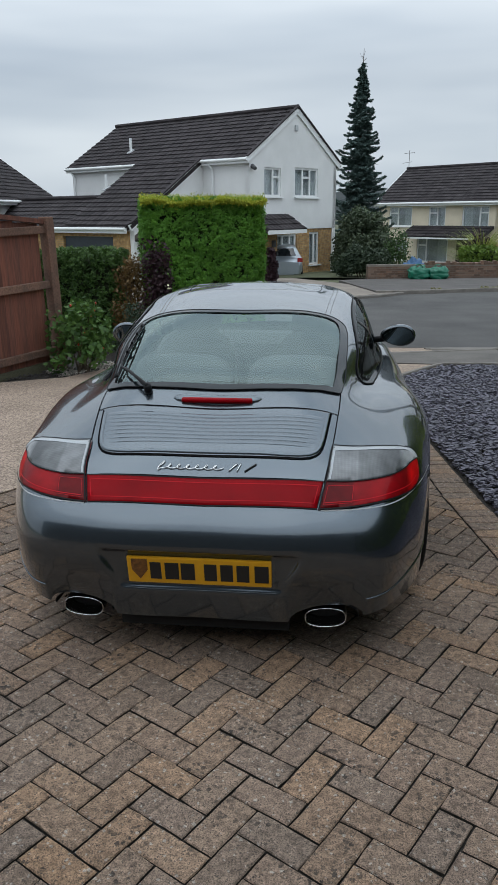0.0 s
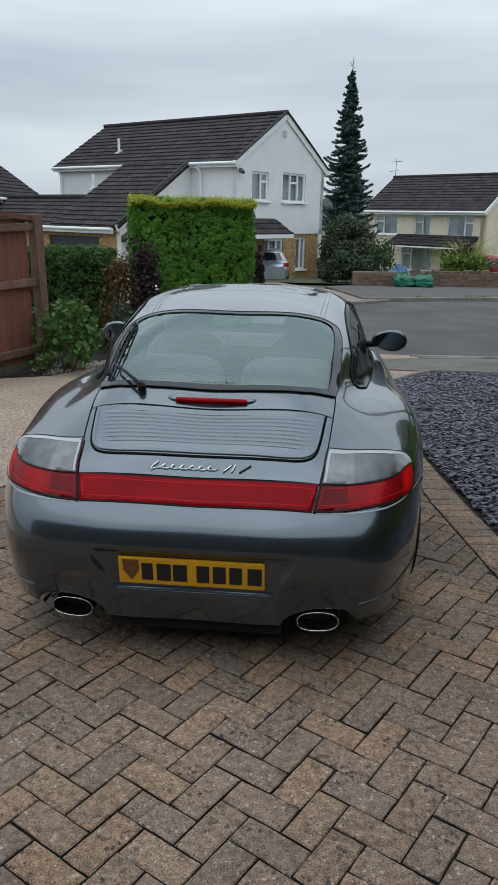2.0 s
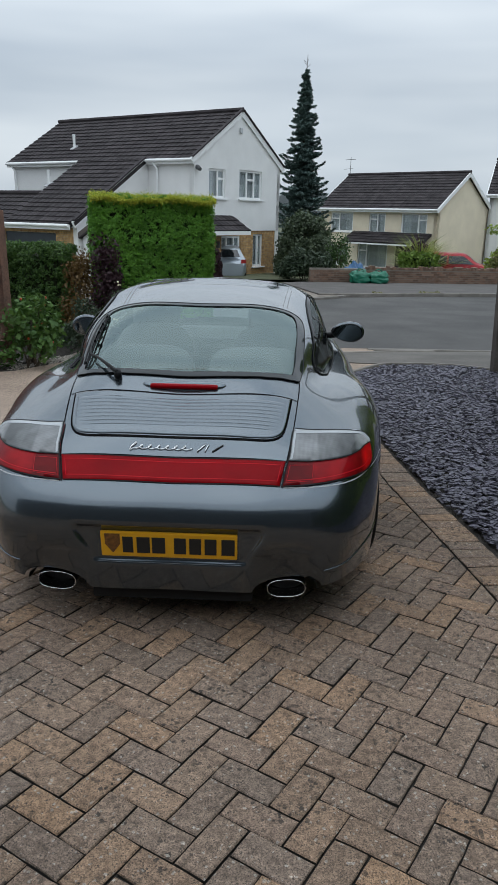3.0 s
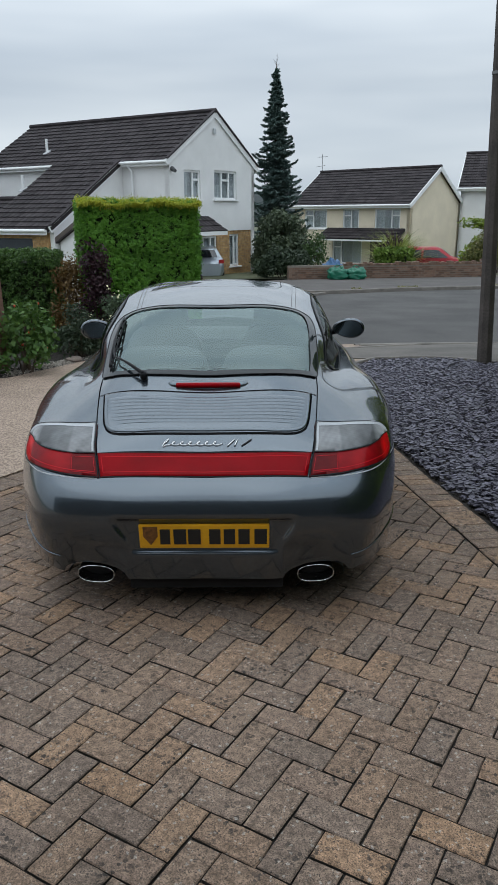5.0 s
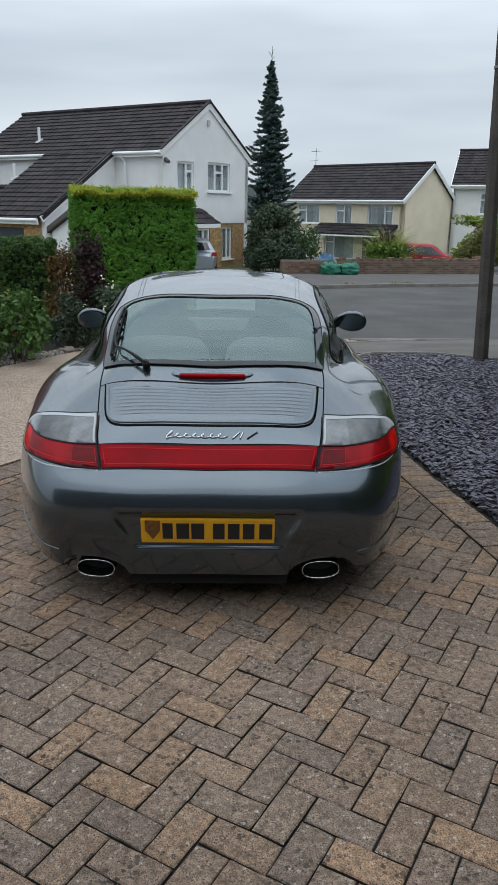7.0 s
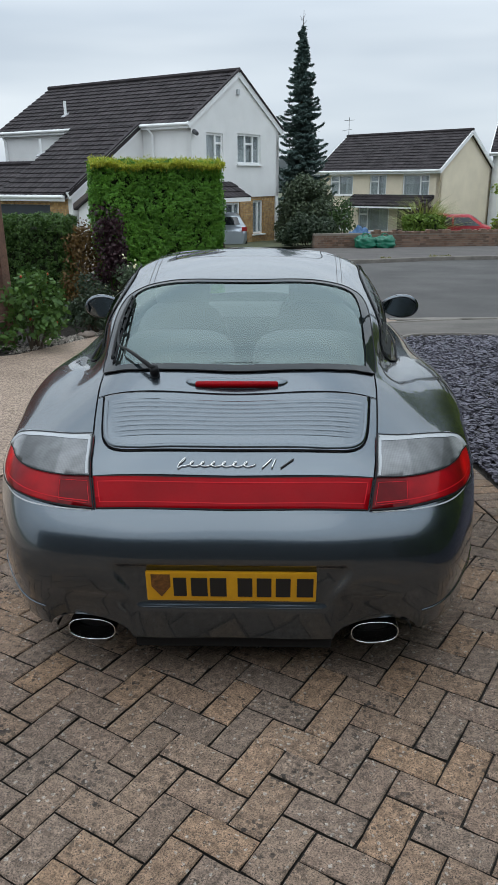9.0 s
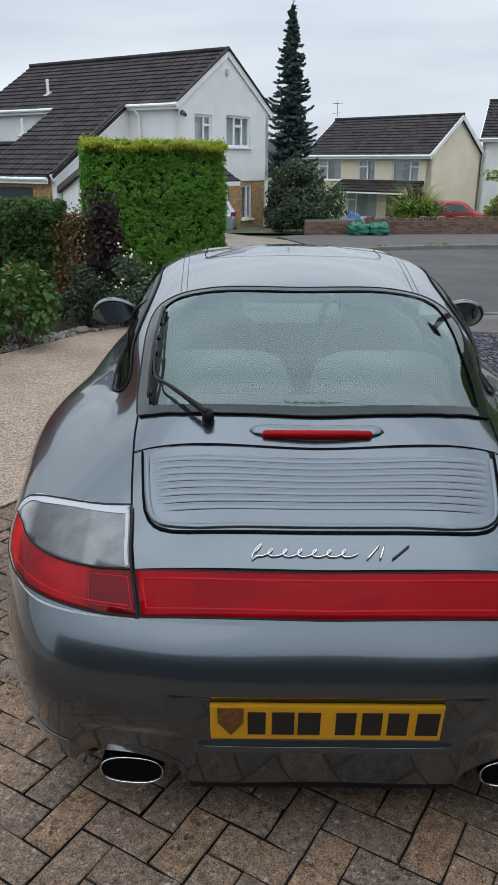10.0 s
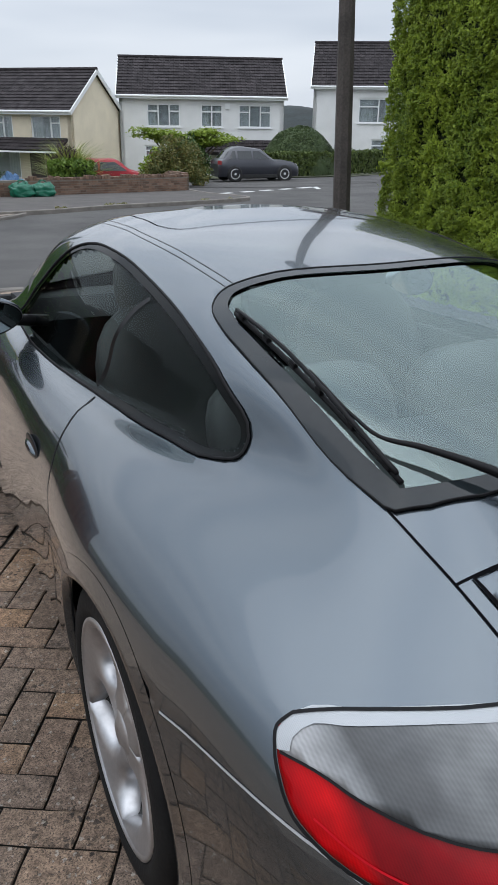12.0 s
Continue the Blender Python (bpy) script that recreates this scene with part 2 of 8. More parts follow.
def sweep(pts, radius, n=8):
    """One continuous round bar through a row of points; radius is a number or one for each point."""
    P = [Vector(p) for p in pts]
    R = list(radius) if isinstance(radius, (list, tuple)) else [radius] * len(P)
    bm = bmesh.new()
    rows, side = [], None
    for i, p in enumerate(P):
        d = (P[min(i + 1, len(P) - 1)] - P[max(i - 1, 0)]).normalized()
        if side is None:
            side = d.orthogonal().normalized()
        side = (side - d * side.dot(d)).normalized()
        up = d.cross(side)
        rows.append([bm.verts.new(p + (side * math.cos(t) + up * math.sin(t)) * R[i]) for t in np.linspace(0, 2 * math.pi, n, endpoint=False)])
    for a, b in zip(rows, rows[1:]):
        for j in range(n):
            bm.faces.new((a[j], a[(j + 1) % n], b[(j + 1) % n], b[j]))
    bm.faces.new(rows[0][::-1]), bm.faces.new(rows[-1])
    bmesh.ops.recalc_face_normals(bm, faces=bm.faces)
    return bm


def thing(name, label, category, m=None, group="", kind=""):
    ob = new(name)
    ob.empty_display_size = 0.2
    if m is not None:
        ob.matrix_world = m
    return tagged(ob, label, category, group, kind)


def add_box(bm, size, m=None, bevel=0.0):
    r = bmesh.ops.create_cube(bm, size=1.0, matrix=(m or Matrix()) @ Matrix.Diagonal((*size, 1)))
    if bevel:
        edges = {e for v in r["verts"] for e in v.link_edges}
        bmesh.ops.bevel(bm, geom=list(edges), offset=bevel, segments=2, affect="EDGES", profile=0.6)
    return bm


def box(lo, hi, bevel=0.0):
    bm = bmesh.new()
    c = [(a + b) / 2 for a, b in zip(lo, hi)]
    return add_box(bm, [abs(b - a) for a, b in zip(lo, hi)], Matrix.Translation(c), bevel)


def add_tube(bm, a, b, r1, r2=None, n=10):
    a, b = Vector(a), Vector(b)
    m = Matrix.Translation((a + b) / 2) @ (b - a).to_track_quat("Z", "Y").to_matrix().to_4x4()
    bmesh.ops.create_cone(bm, cap_ends=True, segments=n, radius1=r1, radius2=r1 if r2 is None else r2, depth=(b - a).length, matrix=m)
    return bm


def prism(outline, lo, hi, axis="y"):
    """A solid from an outline in two of the axes, drawn out along the third."""
    bm = bmesh.new()
    put = {"y": lambda p, d: (p[0], d, p[1]), "x": lambda p, d: (d, p[0], p[1]), "z": lambda p, d: (p[0], p[1], d)}[axis]
    a, b = ([bm.verts.new(put(p, d)) for p in outline] for d in (lo, hi))
    bm.faces.new(a), bm.faces.new(b[::-1])
    for i in range(len(a)):
        j = (i + 1) % len(a)
        bm.faces.new((a[j], a[i], b[i], b[j]))
    bmesh.ops.recalc_face_normals(bm, faces=bm.faces)
    return bm


def inside(px, py, poly):
    """Which of the points lie in the polygon."""
    px, py = np.asarray(px, float), np.asarray(py, float)
    c = np.zeros(px.shape, bool)
    for (x0, y0), (x1, y1) in zip(poly, poly[1:] + poly[:1]):
        if y0 != y1:
            c ^= ((y0 > py) != (y1 > py)) & (px < (x1 - x0) * (py - y0) / (y1 - y0) + x0)
    return c


# ---- ground ----
def sheet(name, poly, lift, step, material, label, thick=0.0):
    """A piece of ground in a plan outline, following the fall of the land."""
    bm = bmesh.new()
    f = bm.faces.new([bm.verts.new((x, y, 0)) for x, y in poly])
    xs, ys = [p[0] for p in poly], [p[1] for p in poly]
    for axis, lo, hi in ((0, min(xs), max(xs)), (1, min(ys), max(ys))):
        k = lo + step
        while k < hi - 1e-6:
            co, no = [0, 0, 0], [0, 0, 0]
            co[axis], no[axis] = k, 1
            bmesh.ops.bisect_plane(bm, geom=bm.verts[:] + bm.edges[:] + bm.faces[:], plane_co=co, plane_no=no)
            k += step
    for v in bm.verts:
        v.co.z = gz(v.co.x, v.co.y) + lift
    if thick:
        r = bmesh.ops.extrude_face_region(bm, geom=bm.faces[:])
        for v in r["geom"]:
            if isinstance(v, bmesh.types.BMVert):
                v.co.z -= thick
    bmesh.ops.recalc_face_normals(bm, faces=bm.faces)
    ob = part(name, bm, material)
    return tagged(ob, label, name.split("_")[0], kind="structure")


gx = np.r_[np.linspace(-400, -60, 12), np.linspace(-50, 60, 56), np.linspace(70, 400, 12)]
gy = np.r_[np.linspace(-300, -30, 10), np.linspace(-25, 80, 106), np.linspace(90, 700, 14)]
GX, GY = np.meshgrid(gx, gy)
GZ = ground_z(GX, GY) - 0.06
nx_ = len(gx)
ground = mesh("ground", np.c_[GX.ravel(), GY.ravel(), GZ.ravel()],
              [(j * nx_ + i, j * nx_ + i + 1, (j + 1) * nx_ + i + 1, (j + 1) * nx_ + i) for j in range(len(gy) - 1) for i in range(nx_ - 1)], GRASS, shade=True)
tagged(ground, "rough grassy ground reaching to the horizon", "ground", kind="structure")

BLOCK_EDGE = [(-7.9, -9), (3.0, -9), (1.53, 0.87), (1.36, 2.0), (1.26, 2.9), (1.2, 3.6), (1.16, 4.4), (-0.2, 4.11)]
sheet("driveway_bed", BLOCK_EDGE, -0.012, 1.0, JOINT, "dark sandy jointing bed under block paving")
sheet("driveway_concrete", [(-7.9, -9), (-0.2, 4.11), (1.16, 4.4), (1.14, 5.2), (1.12, 6.0), (1.45, 6.55), (1.8, 6.95), (1.85, 8.6), (-2.2, 8.6), (-1.38, 7.74), (-2.03, 7.0), (-2.6, 5.8), (-4.5, 4.6), (-7, 3.6), (-10, 2.6), (-10, -9)], 0.012, 0.8, AGG, "tan exposed aggregate concrete drive", 0.05)
sheet("bed_left", [(-7, 3.6), (-4.5, 4.6), (-2.6, 5.8), (-2.03, 7.0), (-1.38, 7.74), (-0.4, 11.8), (-2.4, 12.0), (-7, 12)], 0.0, 1.0, SOIL, "dark planting bed with slate mulch", 0.05)
sheet("bed_right", [(1.53, 0.87), (3.0, -9), (3.9, -9), (3.9, 5.9), (3.3, 6.15), (2.64, 6.6), (1.8, 6.95), (1.45, 6.55), (1.12, 6.0), (1.14, 5.2), (1.16, 4.4), (1.2, 3.6), (1.26, 2.9), (1.36, 2.0)], -0.02, 0.8, SOIL, "dark bed under plum slate chippings", 0.05)
sheet("road", [(-30, 9.2), (0.8, 8.7), (60, 9.6), (90, 9.6), (90, 36), (30, 36), (17.5, 36.5), (11.5, 37.5), (9.9, 31), (9.3, 27), (9.2, 24.6), (3.4, 22.9), (1.4, 22.6), (-0.6, 24.5), (-3.5, 24), (-6, 20), (-30, 17)], 0.0, 2.5, ASPHALT, "worn grey asphalt street")


# ---- street edges ----
def strip(name, line, width, height, material, label, drop=0.1, category="kerb"):
    """A long low step along a plan line, as a kerb or edging, rounded at its top edges."""
    pts = [Vector((x, y, 0)) for x, y in line]
    vs, fs = [], []
    prof = [(-0.5, -drop), (-0.5, height - 0.015), (-0.38, height), (0.38, height), (0.5, height - 0.015), (0.5, -drop)]
    for i, p in enumerate(pts):
        d = (pts[min(i + 1, len(pts) - 1)] - pts[max(i - 1, 0)]).normalized()
        s = Vector((d.y, -d.x, 0))
        for a, h in prof:
            q = p + s * a * width
            vs.append((q.x, q.y, gz(q.x, q.y) + h))
    k = len(prof)
    for i in range(len(pts) - 1):
        fs += [(i * k + j, i * k + j + 1, (i + 1) * k + j + 1, (i + 1) * k + j) for j in range(k - 1)]
    fs += [tuple(range(k)), tuple(range(len(pts) * k - 1, len(pts) * k - k - 1, -1))]
    return tagged(mesh(name, vs, fs, material), label, category, kind="structure")


def curve2(pts, n=8):
    """A smooth plan line through a few points."""
    p = np.array([pts[0], *pts, pts[-1]], float)
    out = []
    for i in range(1, len(p) - 2):
        for t in np.linspace(0, 1, n, endpoint=False):
            a, b, c, d = p[i - 1:i + 3]
            out.append(0.5 * (2 * b + (c - a) * t + (2 * a - 5 * b + 4 * c - d) * t * t + (3 * b - a - 3 * c + d) * t ** 3))
    return [tuple(q) for q in out] + [tuple(p[-1])]


FAR_KERB = curve2([(1.6, 19.2), (2.9, 19.5), (5.0, 20.5), (7.2, 21.0), (9.0, 21.5), (9.75, 22.1), (9.8, 23.2), (9.6, 24.6), (9.75, 27.0), (10.4, 31.0)], 6)
strip("kerb_far", FAR_KERB, 0.13, 0.11, KERB, "weathered concrete kerb at the far footway")
sheet("pavement_far", [(1.6, 19.3)] + FAR_KERB[3:] + [(10.0, 31.0), (9.5, 27.0), (6.0, 27.3), (3.6, 26.2), (1.4, 25.4), (0.6, 24.6)], 0.09, 2.0, PAVE, "grey asphalt footway below the garden wall", 0.1)
sheet("pavement_house", [(-8, 14.6), (0.4, 17.4), (2.5, 19.6), (1.5, 21.5), (0.7, 23.5), (-1.2, 27.0), (-8, 22)], 0.05, 2.0, surf("pale_concrete_drive", (0.235, 0.20, 0.165), 0.9, 0.3, 1.2, 90, 0.5), "pale concrete drive crossing of the white house", 0.08)
strip("kerb_house", curve2([(-8, 14.5), (-3, 16.0), (0.4, 17.3), (1.7, 18.3), (2.5, 19.6)], 6), 0.12, 0.07, KERB, "low concrete kerb round a drive entrance")
sheet("footway_near", [(-2.2, 8.0), (1.82, 6.95), (2.66, 6.6), (3.3, 6.15), (3.9, 5.9), (4.9, 5.9), (9, 7.1), (30, 7.6), (30, 9.3), (4.0, 8.55), (1.0, 7.95), (-0.5, 8.4), (-2.2, 8.75)], 0.020, 1.0, surf("tan_footway", (0.135, 0.122, 0.108), 0.9, 0.35, 1.5, 120, 0.5), "narrow tan concrete footway in front of the slate bed", 0.06)
strip("edging_slate", curve2([(1.12, 6.0), (1.45, 6.55), (1.8, 6.95), (2.2, 6.83), (2.64, 6.6), (3.3, 6.15), (3.9, 5.9)], 5), 0.06, 0.035, KERB, "thin concrete edging of the slate bed")
strip("kerb_near", curve2([(-30, 9.2), (-2.2, 8.75), (-0.5, 8.4), (0.9, 8.0), (2.7, 8.35), (4.0, 8.58), (30, 9.4)], 6), 0.11, 0.03, KERB, "dropped concrete kerb along the street")
sheet("verge_far", [(11.2, 31.0), (11.0, 38.0), (17.0, 38.5), (24, 37.5), (31, 42), (60, 46), (60, 60), (-10, 60), (-10, 27.5), (3.6, 27.5), (9.9, 27.2)], 0.03, 4.0, GRASS, "mixed front gardens in front of the houses")
sheet("side_road", [(11.2, 30.5), (11.0, 38.0), (17.0, 37.6), (23, 36.6), (30, 41), (60, 45), (60, 34), (18, 30), (15, 28)], 0.010, 3.0, ASPHALT, "grey asphalt side street")
ROAD_PAINT = surf("road_paint", (0.62, 0.62, 0.60), 0.8, 0.3, 6, 60, 0.2)
way = Vector((5.9, 2.6)).normalized()
for n in range(6):
    q = Vector((9.3, 25.15)) + way * 1.17 * n
    side = Vector((-way.y, way.x)) * 0.15
    ring = [q - side, q + way * (0.6 if n < 5 else 1.0) - side, q + way * (0.6 if n < 5 else 1.0) + side, q + side]
    tagged(part("road_mark", prism([tuple(p) for p in ring], gz(q.x, q.y) + 0.004, gz(q.x, q.y) + 0.012, "z"), ROAD_PAINT), "worn white painted give-way dash on asphalt", "road marking", "give-way marks", "structure")
q = Vector((9.3, 25.15)) + way * (1.17 * 5 + 1.0)
tagged(part("road_mark", prism([(q.x - 0.12, q.y - 0.1), (q.x + 0.12, q.y - 0.1), (q.x - 0.9, q.y - 2.6), (q.x - 1.05, q.y - 2.6)], gz(q.x, q.y) + 0.004, gz(q.x, q.y) + 0.03, "z"), ROAD_PAINT), "white painted return stroke at the junction", "road marking", "give-way marks", "structure")


# ---- foliage ----
def leaves(name, pos, nor, size, material, parent=None, label="", jitter=0.9, long=1.6, seed=1, hang=0.0, along=None):
    """Many small folded leaves at given places, turned roughly along given directions."""
    rng = np.random.default_rng(seed)
    n = len(pos)
    nor = nor + rng.normal(0, jitter, (n, 3))
    nor /= np.linalg.norm(nor, axis=1)[:, None] + 1e-9
    t = rng.normal(0, 1, (n, 3)) + np.array([0, 0, -hang]) if along is None else along + rng.normal(0, 0.3, (n, 3))
    t -= (t * nor).sum(1)[:, None] * nor
    t /= np.linalg.norm(t, axis=1)[:, None] + 1e-9
    b = np.cross(nor, t)
    s = size * rng.uniform(0.6, 1.35, (n, 1))
    v = np.stack([pos - t * s * long * 0.5, pos + b * s * 0.5 + nor * s * 0.12, pos + t * s * long * 0.5, pos - b * s * 0.5 + nor * s * 0.12], 1).reshape(-1, 3)
    me = bpy.data.meshes.new(name)
    me.vertices.add(n * 4)
    me.vertices.foreach_set("co", v.astype(np.float32).ravel())
    me.loops.add(n * 4)
    me.loops.foreach_set("vertex_index", np.arange(n * 4, dtype=np.int32))
    me.polygons.add(n)
    me.polygons.foreach_set("loop_start", np.arange(0, n * 4, 4, dtype=np.int32))
    me.update(calc_edges=True)
    me.materials.append(material)
    ob = new(name, me)
    if parent:
        ob.parent = parent
    return tagged(ob, label) if label else ob


def bumpy(p, amp, scale):
    return np.array([noise.noise(Vector((float(q[0]), float(q[1]), float(q[2]))) * scale) for q in p])[:, None] * amp


def box_shell(lo, hi, n, rng, faces="xXyYZ"):
    """Places and directions spread over the faces of a box."""
    lo, hi = np.array(lo, float), np.array(hi, float)
    d = hi - lo
    area = {"x": d[1] * d[2], "X": d[1] * d[2], "y": d[0] * d[2], "Y": d[0] * d[2], "Z": d[0] * d[1]}
    tot = sum(area[f] for f in faces)
    ps, ns = [], []
    for f in faces:
        k = int(n * area[f] / tot)
        p = lo + rng.random((k, 3)) * d
        a = "xyz".index(f.lower())
        p[:, a] = (hi if f.isupper() else lo)[a]
        q = np.zeros((k, 3))
        q[:, a] = 1 if f.isupper() else -1
        ps.append(p), ns.append(q)
    return np.concatenate(ps), np.concatenate(ns)


def spray_hedge(name, lo, hi, clumps, each, size, material, label, m, seed, amp=0.05, faces="xXyYZ", crowd=1.0, lean=0.0):
    """A clipped conifer hedge: feathery sprays that point outwards and up from a dark twiggy core."""
    rng = np.random.default_rng(seed)
    ob = thing(name, label, "hedge", m)
    p, q = box_shell(lo, hi, clumps, rng, faces)
    if crowd != 1.0:
        p[:, 1] = lo[1] + (hi[1] - lo[1]) * ((p[:, 1] - lo[1]) / (hi[1] - lo[1])) ** crowd
    p = p + q * (bumpy(p, amp, 1.7) + bumpy(p, amp * 0.9, 5.5)) - q * np.abs(rng.normal(0, 0.025, (len(p), 1)))
    # the foot draws in a little
    mid = (np.array(lo) + np.array(hi)) / 2
    p[:, 0] = mid[0] + (p[:, 0] - mid[0]) * (1 - lean * np.clip(0.6 - p[:, 2], 0, 0.6))
    axis = q + np.array([0, 0, 0.65]) + rng.normal(0, 0.35, (len(p), 3))
    axis /= np.linalg.norm(axis, axis=1)[:, None]
    who = np.repeat(np.arange(len(p)), each)
    k = len(who)
    f = rng.random((k, 1))
    wide = rng.normal(0, 1, (k, 3)) * size * 1.9 * (1.15 - f)
    reach = size * rng.uniform(4.0, 7.5, (len(p), 1))[who]
    pos = p[who] + axis[who] * reach * (f - 0.55) + wide
    leaves("foliage", pos, q[who] * 0.8 + np.array([0, 0, 0.5]), size, material, ob, jitter=0.55, long=2.6, seed=seed, along=axis[who] + wide / size * 0.25)
    lo2, hi2 = [a + 0.10 for a in lo], [b - 0.10 for b in hi]
    lo2[2] = lo[2]
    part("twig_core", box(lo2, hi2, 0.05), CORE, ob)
    return ob


def hedge_block(name, lo, hi, n, size, material, core, label, m, seed, amp=0.09, group="", faces="xXyYZ", thick_end=False, long=1.6):
    """A clipped hedge: a dark twiggy core and a skin of leaves with hollows."""
    rng = np.random.default_rng(seed)
    ob = thing(name, label, "hedge", m, group)
    p, q = box_shell(lo, hi, n, rng, faces)
    if thick_end:
        p[:, 1] = lo[1] + (hi[1] - lo[1]) * ((p[:, 1] - lo[1]) / (hi[1] - lo[1])) ** 0.4
    p = p + q * (bumpy(p, amp, 2.3) + bumpy(p, amp * 0.8, 6.0)) - q * np.abs(rng.normal(0, 0.05, (len(p), 1)))
    leaves("foliage", p, q + np.array([0, 0, 0.35]), size, material, ob, seed=seed, long=long)
    lo2, hi2 = [a + 0.13 for a in lo], [b - 0.13 for b in hi]
    lo2[2] = lo[2]
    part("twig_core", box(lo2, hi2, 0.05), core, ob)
    return ob


CONIFER_HEDGE = leafy("conifer_hedge_leaf", (0.034, 0.115, 0.018), (0.185, 0.42, 0.038), patch=0.5)
BOUNDARY_LEAF = leafy("boundary_conifer_leaf", (0.06, 0.12, 0.012), (0.38, 0.48, 0.042), patch=0.85)
CONIFER_TIP = leafy("conifer_hedge_tip", (0.17, 0.25, 0.02), (0.52, 0.50, 0.04))
LAUREL = leafy("dark_shrub_leaf", (0.012, 0.026, 0.014), (0.06, 0.085, 0.045))
PRIVET = leafy("privet_leaf", (0.02, 0.05, 0.014), (0.075, 0.13, 0.035))
PURPLE = leafy("berberis_leaf", (0.016, 0.008, 0.012), (0.06, 0.025, 0.03))
RUST = leafy("rusty_shrub_leaf", (0.07, 0.04, 0.015), (0.2, 0.12, 0.035))
ROSE = leafy("rose_leaf", (0.020, 0.062, 0.016), (0.125, 0.23, 0.045))
SPRUCE = leafy("spruce_needle", (0.032, 0.066, 0.060), (0.16, 0.225, 0.200))
GREY_LEAF = leafy("grey_green_leaf", (0.036, 0.062, 0.038), (0.15, 0.20, 0.115))
LIME = leafy("lime_leaf", (0.12, 0.19, 0.02), (0.3, 0.38, 0.05))
PETAL = surf("white_petal", (0.76, 0.72, 0.45), 0.6, 0.1, 9, 60, 0)
# the shade deep inside the hedges is put into this dark colour
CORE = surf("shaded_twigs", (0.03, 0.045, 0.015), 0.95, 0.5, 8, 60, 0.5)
BARK = surf("grey_brown_bark", (0.09, 0.065, 0.045), 0.9, 0.4, 8, 60, 0.8)

# the tall clipped conifer hedge beside the drive
hm = pose(-2.16, 7.95, -0.33, 0, 0, 16.6)
conifer_hedge = spray_hedge("clipped_hedge", (0.03, 0.03, 0), (1.70, 0.75, 2.10), 7600, 34, 0.0135, CONIFER_HEDGE, "tall clipped bright green conifer hedge with yellow tips", hm, 3, 0.045, lean=0.12)
rng = np.random.default_rng(5)
p = np.c_[rng.uniform(0.0, 1.73, 9000), rng.uniform(-0.02, 0.8, 9000), 2.10 + rng.normal(0, 0.03, 9000)]
p2 = np.c_[rng.uniform(0.0, 1.73, 5000), rng.normal(0.0, 0.025, 5000), 2.10 - np.abs(rng.normal(0, 0.028, 5000))]
p = np.r_[p, p2]
p[:, 2] += bumpy(p * np.array([1, 1, 0]), 0.05, 3.0)[:, 0]
leaves("yellow_tip", p, np.tile((0, -0.8, 0.4), (len(p), 1)), 0.011, CONIFER_TIP, conifer_hedge, "yellow sunlit shoots", seed=6, long=3.4, along=np.tile((0, -0.1, 1.0), (len(p), 1)))

# the high hedge along the boundary on the other side
boundary_hedge = spray_hedge("boundary_hedge", (0, 0, 0), (1.3, 12.6, 3.3), 15000, 32, 0.0125, BOUNDARY_LEAF, "very tall clipped green conifer boundary hedge", pose(3.62, -6.1, -0.25), 8, 0.06, faces="xYZ", crowd=0.33)


def bush(name, centre, radii, n, size, material, label, seed, stems=5, flower=None, hollow=0.45, category="shrub"):
    """A loose shrub: stems from the soil, clumps of leaves with gaps between them."""
    rng = np.random.default_rng(seed)
    x, y = centre
    base = gz(x, y)
    ob = thing(name, label, category, Matrix.Translation((x, y, base)))
    r = np.array(radii, float)
    k = 46
    d = rng.normal(0, 1, (k, 3))
    d /= np.linalg.norm(d, axis=1)[:, None]
    d[:, 2] = np.abs(d[:, 2]) * 1.25 - 0.28
    clump = d * r * rng.uniform(hollow, 1.0, (k, 1)) + np.array([0, 0, r[2] * 0.42])
    clump[:, 2] = np.maximum(clump[:, 2], 0.08)
    which = rng.integers(0, k, n)
    off = rng.normal(0, 1, (n, 3))
    off /= np.linalg.norm(off, axis=1)[:, None]
    off *= rng.uniform(0.2, 1.0, (n, 1)) ** 0.5
    p = clump[which] + off * r.mean() * 0.30
    p[:, 2] = np.maximum(p[:, 2], 0.03)
    leaves("foliage", p, off + np.array([0, 0, 0.5]), size, material, ob, seed=seed)
    bm = bmesh.new()
    for i in range(stems):
        c = clump[i]
        add_tube(bm, (rng.normal(0, 0.06), rng.normal(0, 0.06), -0.03), (c[0] * 0.7, c[1] * 0.7, c[2]), 0.012 + 0.012 * r[2], 0.005, 6)
    part("stem", bm, BARK, ob)
    if flower:
        w = rng.integers(0, k, flower)
        q = clump[w] * 1.12 + np.array([0, 0, 0.11]) + rng.normal(0, 0.07, (flower, 3)) * r.mean()
        leaves("blossom", q, np.tile((0, -0.6, 0.8), (flower, 1)), 0.032, PETAL, ob, "small white blossom", long=1.0, seed=seed + 1)
    return ob


rose = bush("rose_bush", (-2.52, 6.2), (0.40, 0.34, 0.70), 1300, 0.046, ROSE, "leggy rose bush with red hips and mid-green leaves", 11, 7, hollow=0.55)
rng = np.random.default_rng(111)
for k in range(14):
    a = rng.uniform(0, 6.283)
    bm = bmesh.new()
    bmesh.ops.create_icosphere(bm, subdivisions=1, radius=0.014, matrix=Matrix.Translation((math.cos(a) * rng.uniform(0.1, 0.36), math.sin(a) * rng.uniform(0.1, 0.34), rng.uniform(0.25, 0.85))) @ Matrix.Diagonal((1, 1, 1.3, 1)))
    part("rose_hip", bm, surf("orange_red_hip", (0.5, 0.06, 0.015), 0.35, 0.2, 9, 60, 0), rose, "small orange-red rose hip", True)
